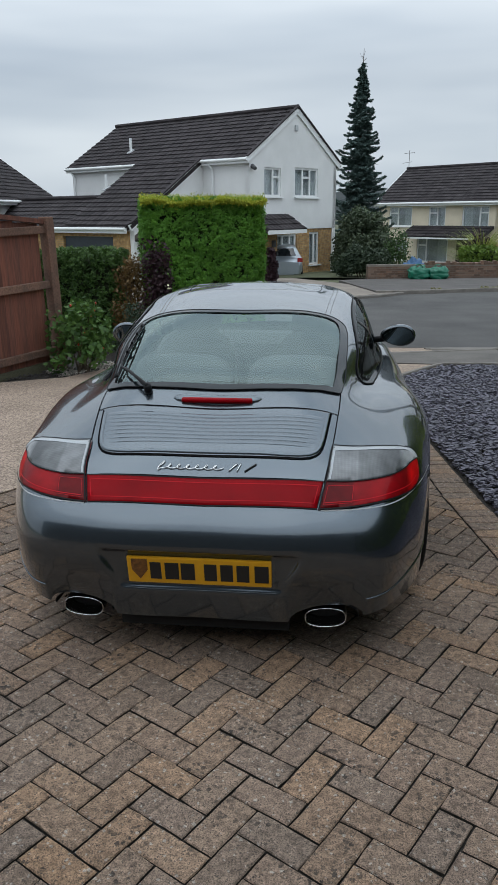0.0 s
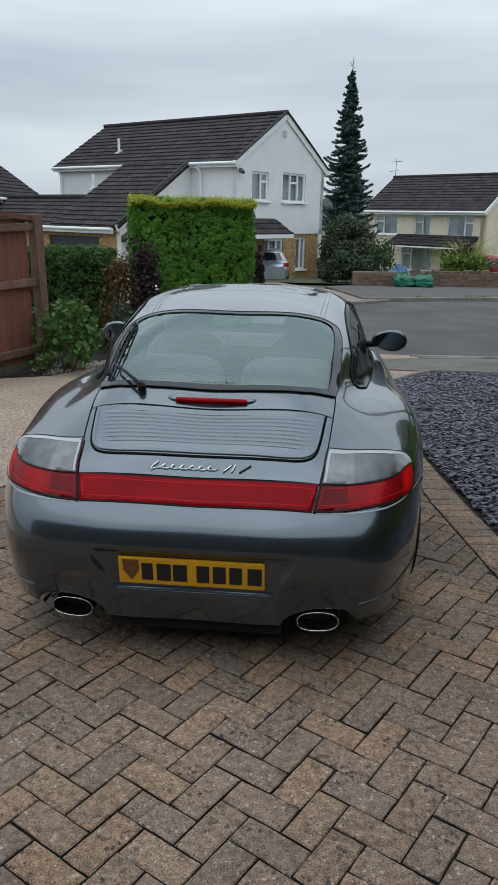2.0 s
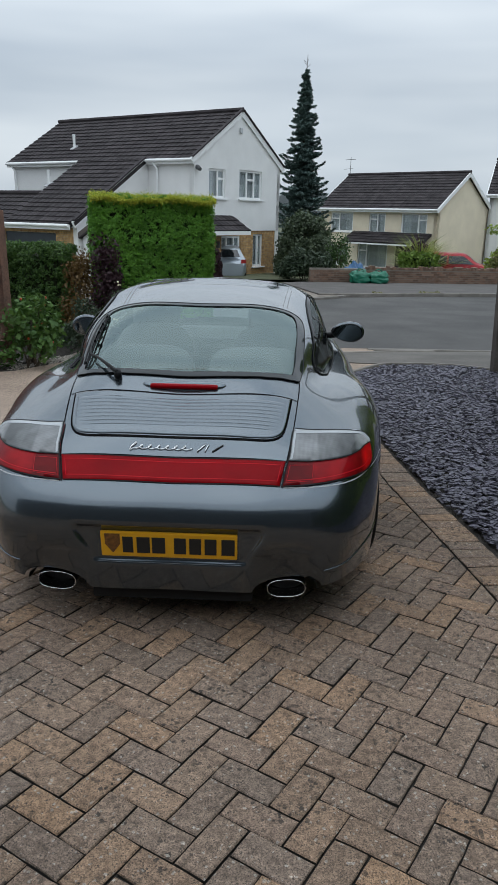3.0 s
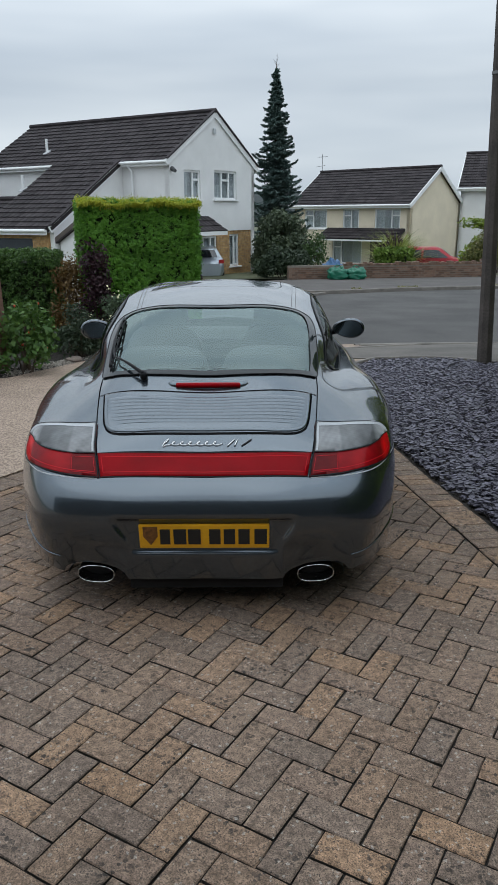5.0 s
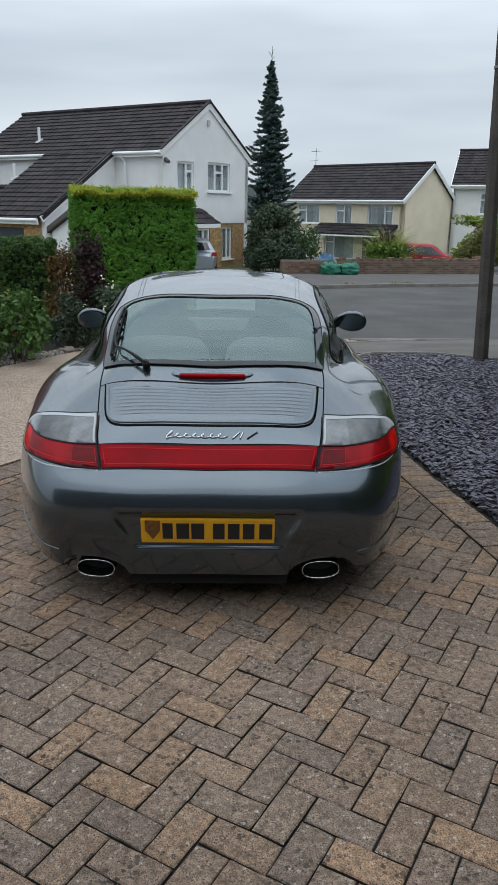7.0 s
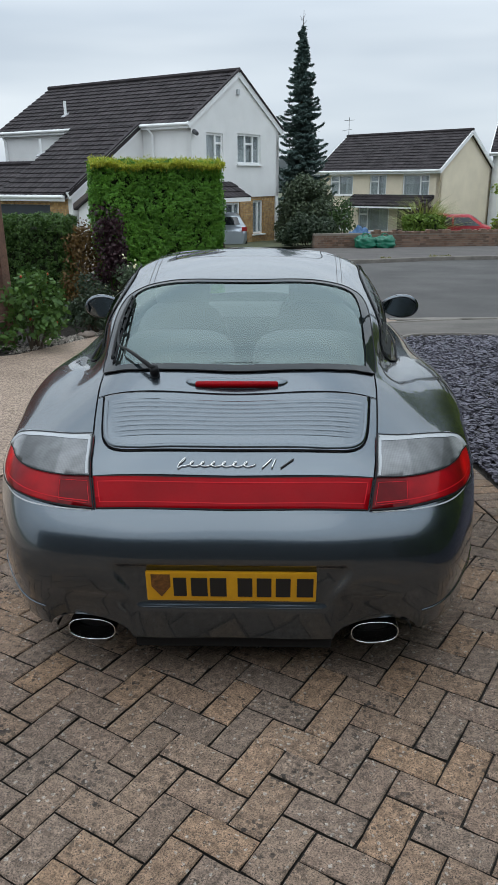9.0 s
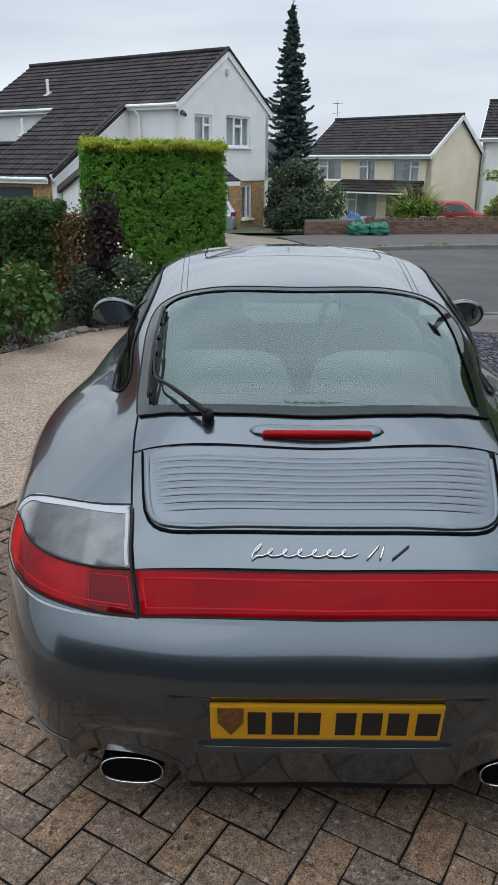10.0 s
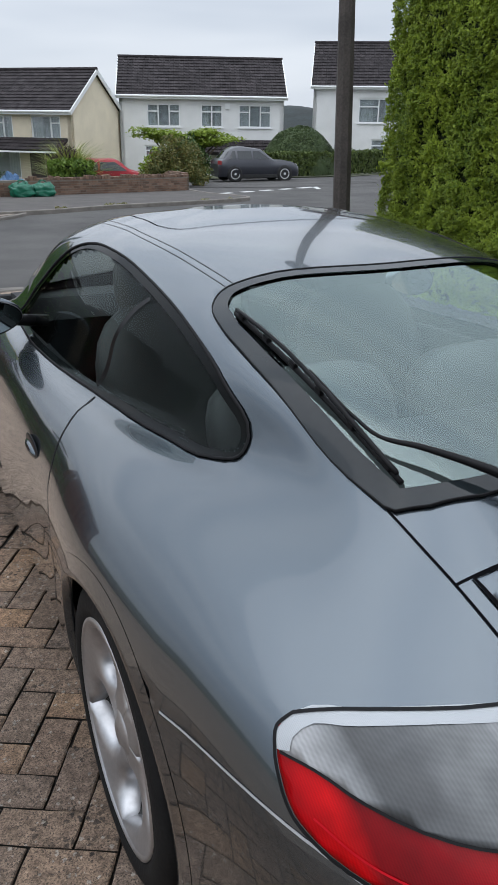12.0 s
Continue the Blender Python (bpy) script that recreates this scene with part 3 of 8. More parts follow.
bush("flowering_shrub", (-1.66, 7.50), (0.36, 0.30, 0.64), 4200, 0.026, GREY_LEAF, "grey-green shrub with small creamy flowers", 12, 6, 80)
bush("dark_shrub", (-1.28, 7.86), (0.26, 0.24, 0.42), 3000, 0.026, LAUREL, "dark evergreen shrub at the hedge foot", 13)
bush("dark_shrub", (-2.12, 7.25), (0.32, 0.3, 0.5), 3000, 0.026, LAUREL, "dark evergreen shrub under the purple hedge", 14)
bush("berberis", (-1.93, 7.72), (0.20, 0.16, 1.14), 3600, 0.03, PURPLE, "dark purple berberis beside the clipped hedge", 15, hollow=0.6)
bush("rusty_conifer", (-2.36, 7.95), (0.20, 0.25, 1.02), 3600, 0.028, RUST, "browning conifer shrub with orange-brown tips", 16, hollow=0.75)
spray_hedge("low_hedge", (0.03, 0.03, 0), (1.72, 1.25, 1.34), 3600, 30, 0.015, leafy("low_hedge_leaf", (0.014, 0.042, 0.012), (0.10, 0.19, 0.03), patch=0.5), "dark green clipped hedge behind the fence", pose(-4.25, 7.75, -0.27, 0, 0, 8), 17, 0.06)
bush("round_rhododendron", (1.72, 32.0), (1.22, 1.3, 1.95), 15000, 0.085, leafy("rhododendron_leaf", (0.022, 0.04, 0.022), (0.11, 0.14, 0.075)), "large round dark evergreen bush beside the white house", 18, hollow=0.7)
bush("garden_shrub", (3.0, 30.2), (0.6, 0.6, 1.35), 1500, 0.065, PRIVET, "straggly garden shrub by the wall", 19, hollow=0.6)
bush("dark_shrub", (1.55, 28.3), (1.15, 0.8, 0.85), 7000, 0.07, LAUREL, "dark evergreen shrub spilling over the low wall", 22, hollow=0.6)
bush("copper_beech_bush", (-1.78, 24.4), (0.2, 0.2, 0.85), 2000, 0.08, PURPLE, "narrow purple-leaved shrub by the white house", 20, hollow=0.7)


def clipped_dome(x, y, radii, n, size, material, label, seed):
    """A smooth clipped dome: a skin of leaves over a twiggy core."""
    rng = np.random.default_rng(seed)
    ob = thing("clipped_dome", label, "shrub", Matrix.Translation((x, y, gz(x, y))))
    d = rng.normal(0, 1, (n, 3))
    d[:, 2] = np.abs(d[:, 2])
    d /= np.linalg.norm(d, axis=1)[:, None]
    r = np.array(radii, float)
    p = d * r * (1 + bumpy(d, 0.06, 3.0) - np.abs(rng.normal(0, 0.02, (n, 1))))
    leaves("foliage", p, d + np.array([0, 0, 0.2]), size, material, ob, seed=seed)
    bm = bmesh.new()
    bmesh.ops.create_icosphere(bm, subdivisions=3, radius=0.94, matrix=Matrix.Diagonal((*radii, 1)))
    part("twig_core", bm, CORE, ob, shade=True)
    return ob


def spruce(x, y, h, w, seed):
    rng = np.random.default_rng(seed)
    base = gz(x, y)
    ob = thing("spruce_tree", "tall narrow dark blue-green spruce tree", "tree", Matrix.Translation((x, y, base)))
    bm = bmesh.new()
    add_tube(bm, (0, 0, -0.1), (0, 0, h), 0.16, 0.02, 8)
    add_tube(bm, (0, 0, h), (0.03, 0, h + 0.75), 0.02, 0.008, 6)
    for a in (0.4, 2.2, 3.7, 5.2):
        add_tube(bm, (0.01, 0, h + 0.12 + 0.05 * a), (math.cos(a) * 0.2, math.sin(a) * 0.2, h + 0.3 + 0.05 * a), 0.012, 0.006, 5)
    part("trunk", bm, BARK, ob)
    pos, nor, way, sticks = [], [], [], bmesh.new()
    z = 0.5
    while z < h - 0.2:
        f = 1 - z / h
        reach = w * f ** 0.9 + 0.08
        for k in range(17):
            a = rng.uniform(0, 6.283)
            rr = reach * rng.uniform(0.40, 1.16)
            out = np.array([math.cos(a), math.sin(a), 0])
            side = np.array([-math.sin(a), math.cos(a), 0])
            z0 = z + rng.uniform(-0.3, 0.3)
            drop, lift = rng.uniform(0.25, 0.55) * rr, rng.uniform(0.12, 0.32) * rr
            if k < 4:
                add_tube(sticks, (0, 0, z0), tuple(out * rr * 0.8 + np.array([0, 0, z0 - drop * 0.8])), 0.02, 0.006, 4)
            m = int(60 + 320 * rr)
            s = rng.uniform(0.1, 1.0, (m, 1))
            spread = rng.normal(0, 0.15, (m, 1)) * (1.0 - s ** 1.5) * (0.35 + rr)
            pt = out * rr * s + side * spread + np.array([0, 0, 1]) * (z0 - drop * s + lift * s ** 3 * 1.5 - np.abs(rng.normal(0, 0.035, (m, 1))))
            pos.append(pt), nor.append(np.tile(out * 0.3 + np.array([0, 0, 1.0]), (m, 1))), way.append(out + side * np.sign(spread) * 0.7 + np.array([0, 0, -0.15]))
        z += 0.22 + 0.20 * f * rng.uniform(0.8, 1.2)
    tagged(part("branch", sticks, BARK, ob), kind="stuff")
    pos, nor, way = np.concatenate(pos), np.concatenate(nor), np.concatenate(way)
    leaves("crown", pos, nor, 0.05, SPRUCE, ob, jitter=0.5, long=3.4, seed=seed, along=way)
    return ob


spruce(1.62, 40.0, 10.0, 2.15, 21)

# slate chippings in the bed
def chips(name, poly, n, size, material, label, seed, lift=0.0, flat=0.2):
    rng = np.random.default_rng(seed)
    xs, ys = [p[0] for p in poly], [p[1] for p in poly]
    x, y = rng.uniform(min(xs), max(xs), n * 3), rng.uniform(min(ys), max(ys), n * 3)
    ok = inside(x, y, poly)
    x, y = x[ok][:n], y[ok][:n]
    n = len(x)
    z = ground_z(x, y) + lift + rng.uniform(-0.005, 0.03, n)
    k = 5
    ang = rng.uniform(0, 6.283, (n, 1)) + np.linspace(0, 6.283, k, endpoint=False) + rng.normal(0, 0.25, (n, k))
    rad = size * rng.uniform(0.45, 1.3, (n, 1)) * rng.uniform(0.6, 1.2, (n, k))
    px, py = np.cos(ang) * rad, np.sin(ang) * rad * rng.uniform(0.4, 0.8, (n, 1))
    tilt = rng.normal(0, 0.20, (n, 2))
    turn = rng.uniform(0, 6.283, (n, 1))
    qx, qy = px * np.cos(turn) - py * np.sin(turn), px * np.sin(turn) + py * np.cos(turn)
    qz = qx * tilt[:, :1] + qy * tilt[:, 1:]
    th = size * flat * rng.uniform(0.5, 1.2, (n, 1))
    top = np.stack([x[:, None] + qx, y[:, None] + qy, z[:, None] + qz + th], -1)
    bot = top - np.stack([tilt[:, :1] * -th, tilt[:, 1:] * -th, th * 1.0 + 0 * qx[:, :1]], -1)
    v = np.concatenate([top, bot], 1).reshape(-1, 3)
    fs = []
    for i in range(n):
        o = i * 2 * k
        fs.append(tuple(range(o, o + k)))
        fs += [(o + j, o + k + j, o + k + (j + 1) % k, o + (j + 1) % k) for j in range(k)]
    me = bpy.data.meshes.new(name)
    me.from_pydata(v.tolist(), [], fs)
    me.materials.append(material)
    return tagged(new(name, me), label, "stones", kind="stuff")


SLATE_BED = [(1.56, 0.87), (1.85, -1.0), (3.65, -1.0), (3.85, 5.85), (3.3, 6.1), (2.64, 6.55), (1.8, 6.87), (1.47, 6.5), (1.15, 5.95), (1.17, 5.2), (1.19, 4.4), (1.23, 3.6), (1.29, 2.9), (1.39, 2.0)]
chips("slate_chippings", SLATE_BED, 44000, 0.0255, SLATE, "loose plum-grey slate chippings", 31)
chips("slate_chippings", [(1.85, -1.0), (2.98, -8.4), (3.6, -8.4), (3.65, -1.0)], 12000, 0.032, SLATE, "loose plum-grey slate chippings beside the hedge", 34)
chips("slate_mulch", [(-6, 3.9), (-4.5, 4.65), (-2.7, 5.85), (-2.5, 6.5), (-6, 7.0)], 6000, 0.026, surf("dark_bark_mulch", (0.05, 0.043, 0.042), 0.8, 0.4, 20, 90, 0.4, island=0.5), "dark bark mulch under the fence", 32)
STONE = surf("pale_pebble", (0.42, 0.38, 0.33), 0.8, 0.3, 20, 90, 0.3, island=0.35)
chips("pebble_edging", [(-2.62, 5.85), (-2.05, 7.0), (-1.42, 7.7), (-0.85, 9.0), (-1.15, 9.0), (-1.8, 7.75), (-2.4, 6.9), (-2.95, 6.1)], 4200, 0.017, STONE, "pale pebbles edging the planting bed", 33, flat=0.7)

bm = bmesh.new()
bmesh.ops.create_icosphere(bm, subdivisions=3, radius=1.0)
for v in bm.verts:
    k = 1 + 0.18 * noise.noise(v.co * 1.7)
    v.co = Vector((v.co.x * 0.11 * k, v.co.y * 0.08 * k, v.co.z * 0.045 * k + 0.02))
stone = part("flat_stone", bm, surf("pinkish_field_stone", (0.27, 0.22, 0.185), 0.85, 0.3, 12, 90, 0.4), None, "pinkish flat stone lying in the pebble edging", True)
tagged(stone, category="stone").matrix_world = pose(-2.12, 7.0, gz(-2.12, 7.0) + 0.02, 0, 0, 20)


# ---- houses ----
def frame_at(origin, right, up=(0, 0, 1)):
    """A local frame: x to the right along a wall, y into it, z up."""
    r, u = Vector(right).normalized(), Vector(up)
    d = u.cross(r)
    m = Matrix((r, d, u)).transposed().to_4x4()
    m.translation = Vector(origin)
    return m


def wall_panel(name, parent, m, w, h, holes, material, thick=0.25, label="", z0=0.0):
    """A wall with openings through it, in a local frame."""
    xs = sorted({0.0, w, *[a for q in holes for a in (q[0], q[0] + q[2])]})
    zs = sorted({z0, h, *[a for q in holes for a in (q[1], q[1] + q[3])]})
    solid = {}
    for i, (x0, x1) in enumerate(zip(xs, xs[1:])):
        for k, (a, b) in enumerate(zip(zs, zs[1:])):
            cx, cz = (x0 + x1) / 2, (a + b) / 2
            solid[i, k] = not any(q[0] < cx < q[0] + q[2] and q[1] < cz < q[1] + q[3] for q in holes)
    bm = bmesh.new()
    vert = {}

    def at(i, k, d):
        if (i, k, d) not in vert:
            vert[i, k, d] = bm.verts.new(m @ Vector((xs[i], thick * d, zs[k])))
        return vert[i, k, d]

    for (i, k), on in solid.items():
        if not on:
            continue
        bm.faces.new((at(i, k, 0), at(i + 1, k, 0), at(i + 1, k + 1, 0), at(i, k + 1, 0)))
        bm.faces.new((at(i, k + 1, 1), at(i + 1, k + 1, 1), at(i + 1, k, 1), at(i, k, 1)))
        for di, dk, p, q in ((-1, 0, (i, k), (i, k + 1)), (1, 0, (i + 1, k), (i + 1, k + 1)), (0, -1, (i, k), (i + 1, k)), (0, 1, (i, k + 1), (i + 1, k + 1))):
            if not solid.get((i + di, k + dk), False):
                bm.faces.new((at(*p, 0), at(*q, 0), at(*q, 1), at(*p, 1)))
    bmesh.ops.recalc_face_normals(bm, faces=bm.faces)
    return part(name, bm, material, parent, label)


def house_window(parent, m, x, z, w, h, split=(0.5,), vent=(), curtain=True, sill=True, depth=0.09):
    """A white plastic window in an opening: frame, panes, sill, a dark sheet for the unlit room."""
    bar = 0.085
    edges = [0.0, *split, 1.0]
    lights = []
    for k, (a, b) in enumerate(zip(edges, edges[1:])):
        x0, x1 = w * a + (bar if k == 0 else bar * 0.5), w * b - (bar if b == 1.0 else bar * 0.5)
        if k in vent:
            lights += [(x0, bar, x1 - x0, h * 0.64 - bar), (x0, h * 0.64 + bar, x1 - x0, h * 0.36 - 2 * bar)]
        else:
            lights.append((x0, bar, x1 - x0, h - 2 * bar))
    win = wall_panel("window", parent, m @ Matrix.Translation((x, depth - 0.035, z)), w, h, lights, UPVC, 0.07, "white plastic framed window")
    for a, b in zip(edges, edges[1:]):
        bm = add_box(bmesh.new(), (w * (b - a), 0.012, h), m @ Matrix.Translation((x + w * (a + b) / 2, depth + 0.01, z + h / 2)))
        part("pane", bm, WINGLASS, win).visible_shadow = False
    # no room is built; its shade is the colour of this sheet
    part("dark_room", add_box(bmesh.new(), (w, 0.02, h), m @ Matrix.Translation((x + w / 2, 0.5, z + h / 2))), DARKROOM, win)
    part("net_curtain", add_box(bmesh.new(), (w, 0.006, h), m @ Matrix.Translation((x + w / 2, 0.17, z + h / 2))), NET, win)
    if curtain:
        for c, cw in ((0.19, 0.36), (0.82, 0.34)):
            bm = bmesh.new()
            k = 9
            vs = [[bm.verts.new(m @ Vector((x + w * (c - cw / 2 + cw * i / k), 0.135 + 0.02 * (i % 2), zz))) for i in range(k + 1)] for zz in (z, z + h)]
            for i in range(k):
                bm.faces.new((vs[0][i], vs[0][i + 1], vs[1][i + 1], vs[1][i]))
            part("curtain", bm, CURTAIN, win)
    if sill:
        part("sill", add_box(bmesh.new(), (w + 0.16, 0.14, 0.06), m @ Matrix.Translation((x + w / 2, -0.03, z - 0.03)), 0.01), UPVC, win)
    return win


def tiles(name, parent, corner, along, up, length, rise, material=None, tw=0.30, th=0.32, label=""):
    """Interlocking roof tiles in lapped courses on one slope; corner at the eave, up along the slope."""
    a, u = Vector(along).normalized(), Vector(up).normalized()
    nrm = a.cross(u)
    if nrm.z < 0:
        nrm = -nrm
    c0 = Vector(corner)
    vs, fs = [], []
    rows, cols = max(1, int(round(rise / th))), max(1, int(round(length / tw)))
    dw, dh = length / cols, rise / rows
    rnd = random.Random(len(name) + rows * 7 + cols)
    for r in range(rows):
        for c in range(cols):
            p = c0 + a * dw * c + u * dh * r
            j = rnd.uniform(-0.004, 0.006)
            o = len(vs)
            for f, hgt in ((0.0, 0.0), (0.22, 0.028), (0.42, 0.0), (0.78, 0.006), (1.0, 0.0)):
                vs.append(p + a * dw * f * 0.985 + nrm * (0.05 + hgt + j))
                vs.append(p + a * dw * f * 0.985 + u * (dh + 0.02) + nrm * (0.012 + hgt))
            vs.append(p + nrm * 0.005), vs.append(p + a * dw * 0.985 + nrm * 0.005)
            for k in range(4):
                fs.append((o + 2 * k, o + 2 * k + 2, o + 2 * k + 3, o + 2 * k + 1))
            fs.append((o + 10, o + 11, o + 8, o + 6, o + 4, o + 2, o))
    ob = tagged(mesh(name, vs, fs, material or TILE, parent, label), kind="stuff")
    slab = [c0, c0 + a * length, c0 + a * length + u * rise, c0 + u * rise]
    vs = slab + [q - nrm * 0.14 for q in slab]
    mesh("roof_deck", vs, [(0, 1, 2, 3), (7, 6, 5, 4), (0, 4, 5, 1), (1, 5, 6, 2), (2, 6, 7, 3), (3, 7, 4, 0)], TILE, parent)
    return ob


def beam(name, parent, a, b, size, material, roll=0.0, label=""):
    a, b = Vector(a), Vector(b)
    bm = bmesh.new()
    m = Matrix.Translation((a + b) / 2) @ (b - a).to_track_quat("Y", "Z").to_matrix().to_4x4() @ Matrix.Rotation(roll, 4, "Y")
    add_box(bm, (size[0], (b - a).length, size[1]), m, min(size) * 0.12)
    return part(name, bm, material, parent, label)


def pipe(name, parent, pts, r, material, label=""):
    bm = bmesh.new()
    for a, b in zip(pts, pts[1:]):
        add_tube(bm, a, b, r, n=8)
    return part(name, bm, material, parent, label)


def gable_wall(parent, m, w, eave, top, material, z0=0.0, thick=0.25, label=""):
    """The triangle of wall above the eaves at a house's end."""
    bm = prism([(0, eave), (w, eave), (w / 2, top)], 0.0, thick)
    bmesh.ops.transform(bm, matrix=m, verts=bm.verts)
    return part("gable", bm, material, parent, label)


# the white house with its gable to the street
def white_gable_house():
    A, B, O = Vector((0.53, 0.848, 0)), Vector((-0.848, 0.53, 0)), Vector((-1.26, 31.03, 0))
    ob = thing("white_house", "white rendered house with buff brick ground floor and brown roof", "house", Matrix.Translation((-1.26, 31.03, -1.4)))
    ob.matrix_world = Matrix()
    P = lambda x, y, z: O + A * x + B * y + Vector((0, 0, z))
    hw, eave, apex, base, brick, deep = 3.15, 3.60, 5.52, -1.6, 0.90, 10.6
    m = frame_at(P(-hw, 0, 0), A)
    wins = [(hw - 2.22, 2.2, 1.14, 1.12), (hw - 0.08, 2.2, 1.74, 1.18)]
    wall_panel("wall", ob, m, 2 * hw, eave, wins, WHITE_WALL, z0=brick)
    gable_wall(ob, m, 2 * hw, eave, apex, WHITE_WALL)
    low = [(hw + 1.12, -0.65, 0.8, 1.4), (hw - 1.25, -1.35, 1.4, 2.05)]
    mb = frame_at(P(-hw, 0.05, 0), A)
    wall_panel("brick_wall", ob, mb, 2 * hw, brick, low, BUFF, z0=base, label="buff brick ground floor")
    house_window(ob, m, *wins[0][:2], *wins[0][2:], (0.58,), (1,))
    house_window(ob, m, *wins[1][:2], *wins[1][2:], (0.36, 0.68), (1,))
    house_window(ob, mb, *low[0], (0.55,), ())
    house_window(ob, mb, *low[1], (0.3, 0.68), (1,), sill=False)
    # near side wall
    ms = frame_at(P(-hw, deep, 0), -B)
    wall_panel("wall", ob, ms, deep, eave, [], WHITE_WALL, z0=base)
    wall_panel("wall", ob, frame_at(P(hw, 0, 0), B), deep, eave, [], WHITE_WALL, z0=base)
    mback = frame_at(P(hw, deep, 0), -A)
    wall_panel("wall", ob, mback, 2 * hw, eave, [], WHITE_WALL, z0=base)
    gable_wall(ob, mback, 2 * hw, eave, apex, WHITE_WALL)
    # main roof
    ov, slope = 0.22, (apex - eave) / hw
    ez = eave - ov * slope + 0.12
    up = (A * (hw + ov) + Vector((0, 0, slope * (hw + ov))))
    upb = (-A * (hw + ov) + Vector((0, 0, slope * (hw + ov))))
    tiles("roof_slope", ob, P(-hw - ov, -0.06, ez), B, up, deep + 0.28, up.length, label="brown interlocking roof tiles")
    tiles("roof_slope", ob, P(hw + ov, -0.06, ez), B, upb, deep + 0.28, upb.length, label="brown interlocking roof tiles")
    pipe("ridge_tiles", ob, [P(0, -0.09, apex + 0.19), P(0, deep + 0.25, apex + 0.19)], 0.09, TILE)
    for s in (-1, 1):
        beam("bargeboard", ob, P(s * (hw + ov), -0.04, ez - 0.06), P(0, -0.04, apex + 0.05), (0.05, 0.24), UPVC)
        beam("verge_tiles", ob, P(s * (hw + ov), -0.06, ez + 0.09), P(0, -0.06, apex + 0.21), (0.12, 0.06), TILE)
        for ya, yb in (((-0.04, 2.3), (6.15, deep + 0.2)) if s < 0 else ((-0.04, deep + 0.2),)):
            beam("fascia", ob, P(s * (hw + ov - 0.04), ya, ez - 0.07), P(s * (hw + ov - 0.04), yb, ez - 0.07), (0.05, 0.2), UPVC)
            pipe("gutter", ob, [P(s * (hw + ov + 0.04), ya - 0.05, ez - 0.02), P(s * (hw + ov + 0.04), yb, ez - 0.02)], 0.06, UPVC)
            beam("soffit", ob, P(s * (hw + ov * 0.5), max(ya, 0), ez - 0.15), P(s * (hw + ov * 0.5), min(yb, deep), ez - 0.15), (ov, 0.03), UPVC)
    # low roof sweeping down to the garage
    y0, y1, x1 = 2.35, 6.1, 7.35
    cz = ez - slope * (x1 - hw - ov)
    upc = A * (x1 - hw - ov) + Vector((0, 0, slope * (x1 - hw - ov)))
    tiles("sweeping_roof", ob, P(-x1, y0, cz), B, upc, y1 - y0, upc.length + 0.2, label="brown tiled lower roof")
    beam("bargeboard", ob, P(-x1, y0 + 0.03, cz - 0.1), P(-hw - ov + 0.1, y0 + 0.03, ez - 0.03), (0.05, 0.26), UPVC)
    beam("verge_tiles", ob, P(-x1, y0, cz + 0.08), P(-hw - ov, y0, ez + 0.1), (0.14, 0.06), TILE)
    bm = prism([(-x1 + 0.2, cz - 0.05), (-hw, ez - 0.1), (-hw, base), (-x1 + 0.2, base)], 0.05 + y0, 0.25 + y0)
    bmesh.ops.transform(bm, matrix=frame_at(O, A), verts=bm.verts)
    part("wall", bm, WHITE_WALL, ob)
    # garage with its own ridge
    gr, ge, gy1 = -5.35, -7.45, 12.5
    upg = A * (gr - ge) + Vector((0, 0, 1.12))
    tiles("garage_roof", ob, P(ge, 2.55, 1.06), B, upg, gy1 - 2.55, upg.length, label="brown tiled garage roof")
    tiles("garage_roof", ob, P(gr + 2.0, 2.6, 1.06), B, -A * (2.0) + Vector((0, 0, 1.12)), gy1 - 2.6, 2.29)
    pipe("ridge_tiles", ob, [P(gr, 5.0, 2.26), P(gr, gy1, 2.26)], 0.09, TILE)
    beam("fascia", ob, P(ge + 0.03, 2.5, 0.98), P(ge + 0.03, gy1, 0.98), (0.05, 0.2), UPVC)
    pipe("gutter", ob, [P(ge - 0.04, 2.5, 1.04), P(ge - 0.04, gy1, 1.04)], 0.06, UPVC)
    mg = frame_at(P(ge + 0.25, gy1, 0), -B)
    gl = gy1 - 2.6
    wall_panel("brick_wall", ob, mg, gl, 0.95, [(gl - 3.9, -1.6, 3.0, 2.35)], BUFF, z0=base, label="buff brick garage wall")
    bm = bmesh.new()
    for k in range(5):
        add_box(bm, (2.98, 0.05, 0.455), mg @ Matrix.Translation((gl - 2.4, 0.12, -1.37 + k * 0.47)), 0.012)
    part("garage_door", bm, surf("navy_door", (0.035, 0.045, 0.06), 0.5, 0.2, 3, 30, 0.1), ob, "dark navy garage door")
    # porch over the entrance, beside the gable
    tiles("porch_roof", ob, P(-3.3, -1.05, 0.92), A, B * 0.95 + Vector((0, 0, 0.58)), 2.62, 1.11, label="brown tiled porch roof")
    beam("fascia", ob, P(-3.3, -1.03, 0.85), P(-0.68, -1.03, 0.85), (0.05, 0.16), UPVC)
    bm = prism([(-1.0, 0.90), (-0.02, 1.50), (-0.02, 0.78), (-1.0, 0.78)], -0.75, -0.70, "x")
    bmesh.ops.transform(bm, matrix=frame_at(O, A), verts=bm.verts)
    part("porch_cheek", bm, UPVC, ob)
    # side porch with a small gable of its own
    gz0, ga, gy, gw = 0.74, 1.34, 1.2, 1.1
    bm = prism([(gy - gw, base), (gy + gw, base), (gy + gw, gz0), (gy, ga), (gy - gw, gz0)], -6.95, -6.75, "x")
    bmesh.ops.transform(bm, matrix=frame_at(O, A), verts=bm.verts)
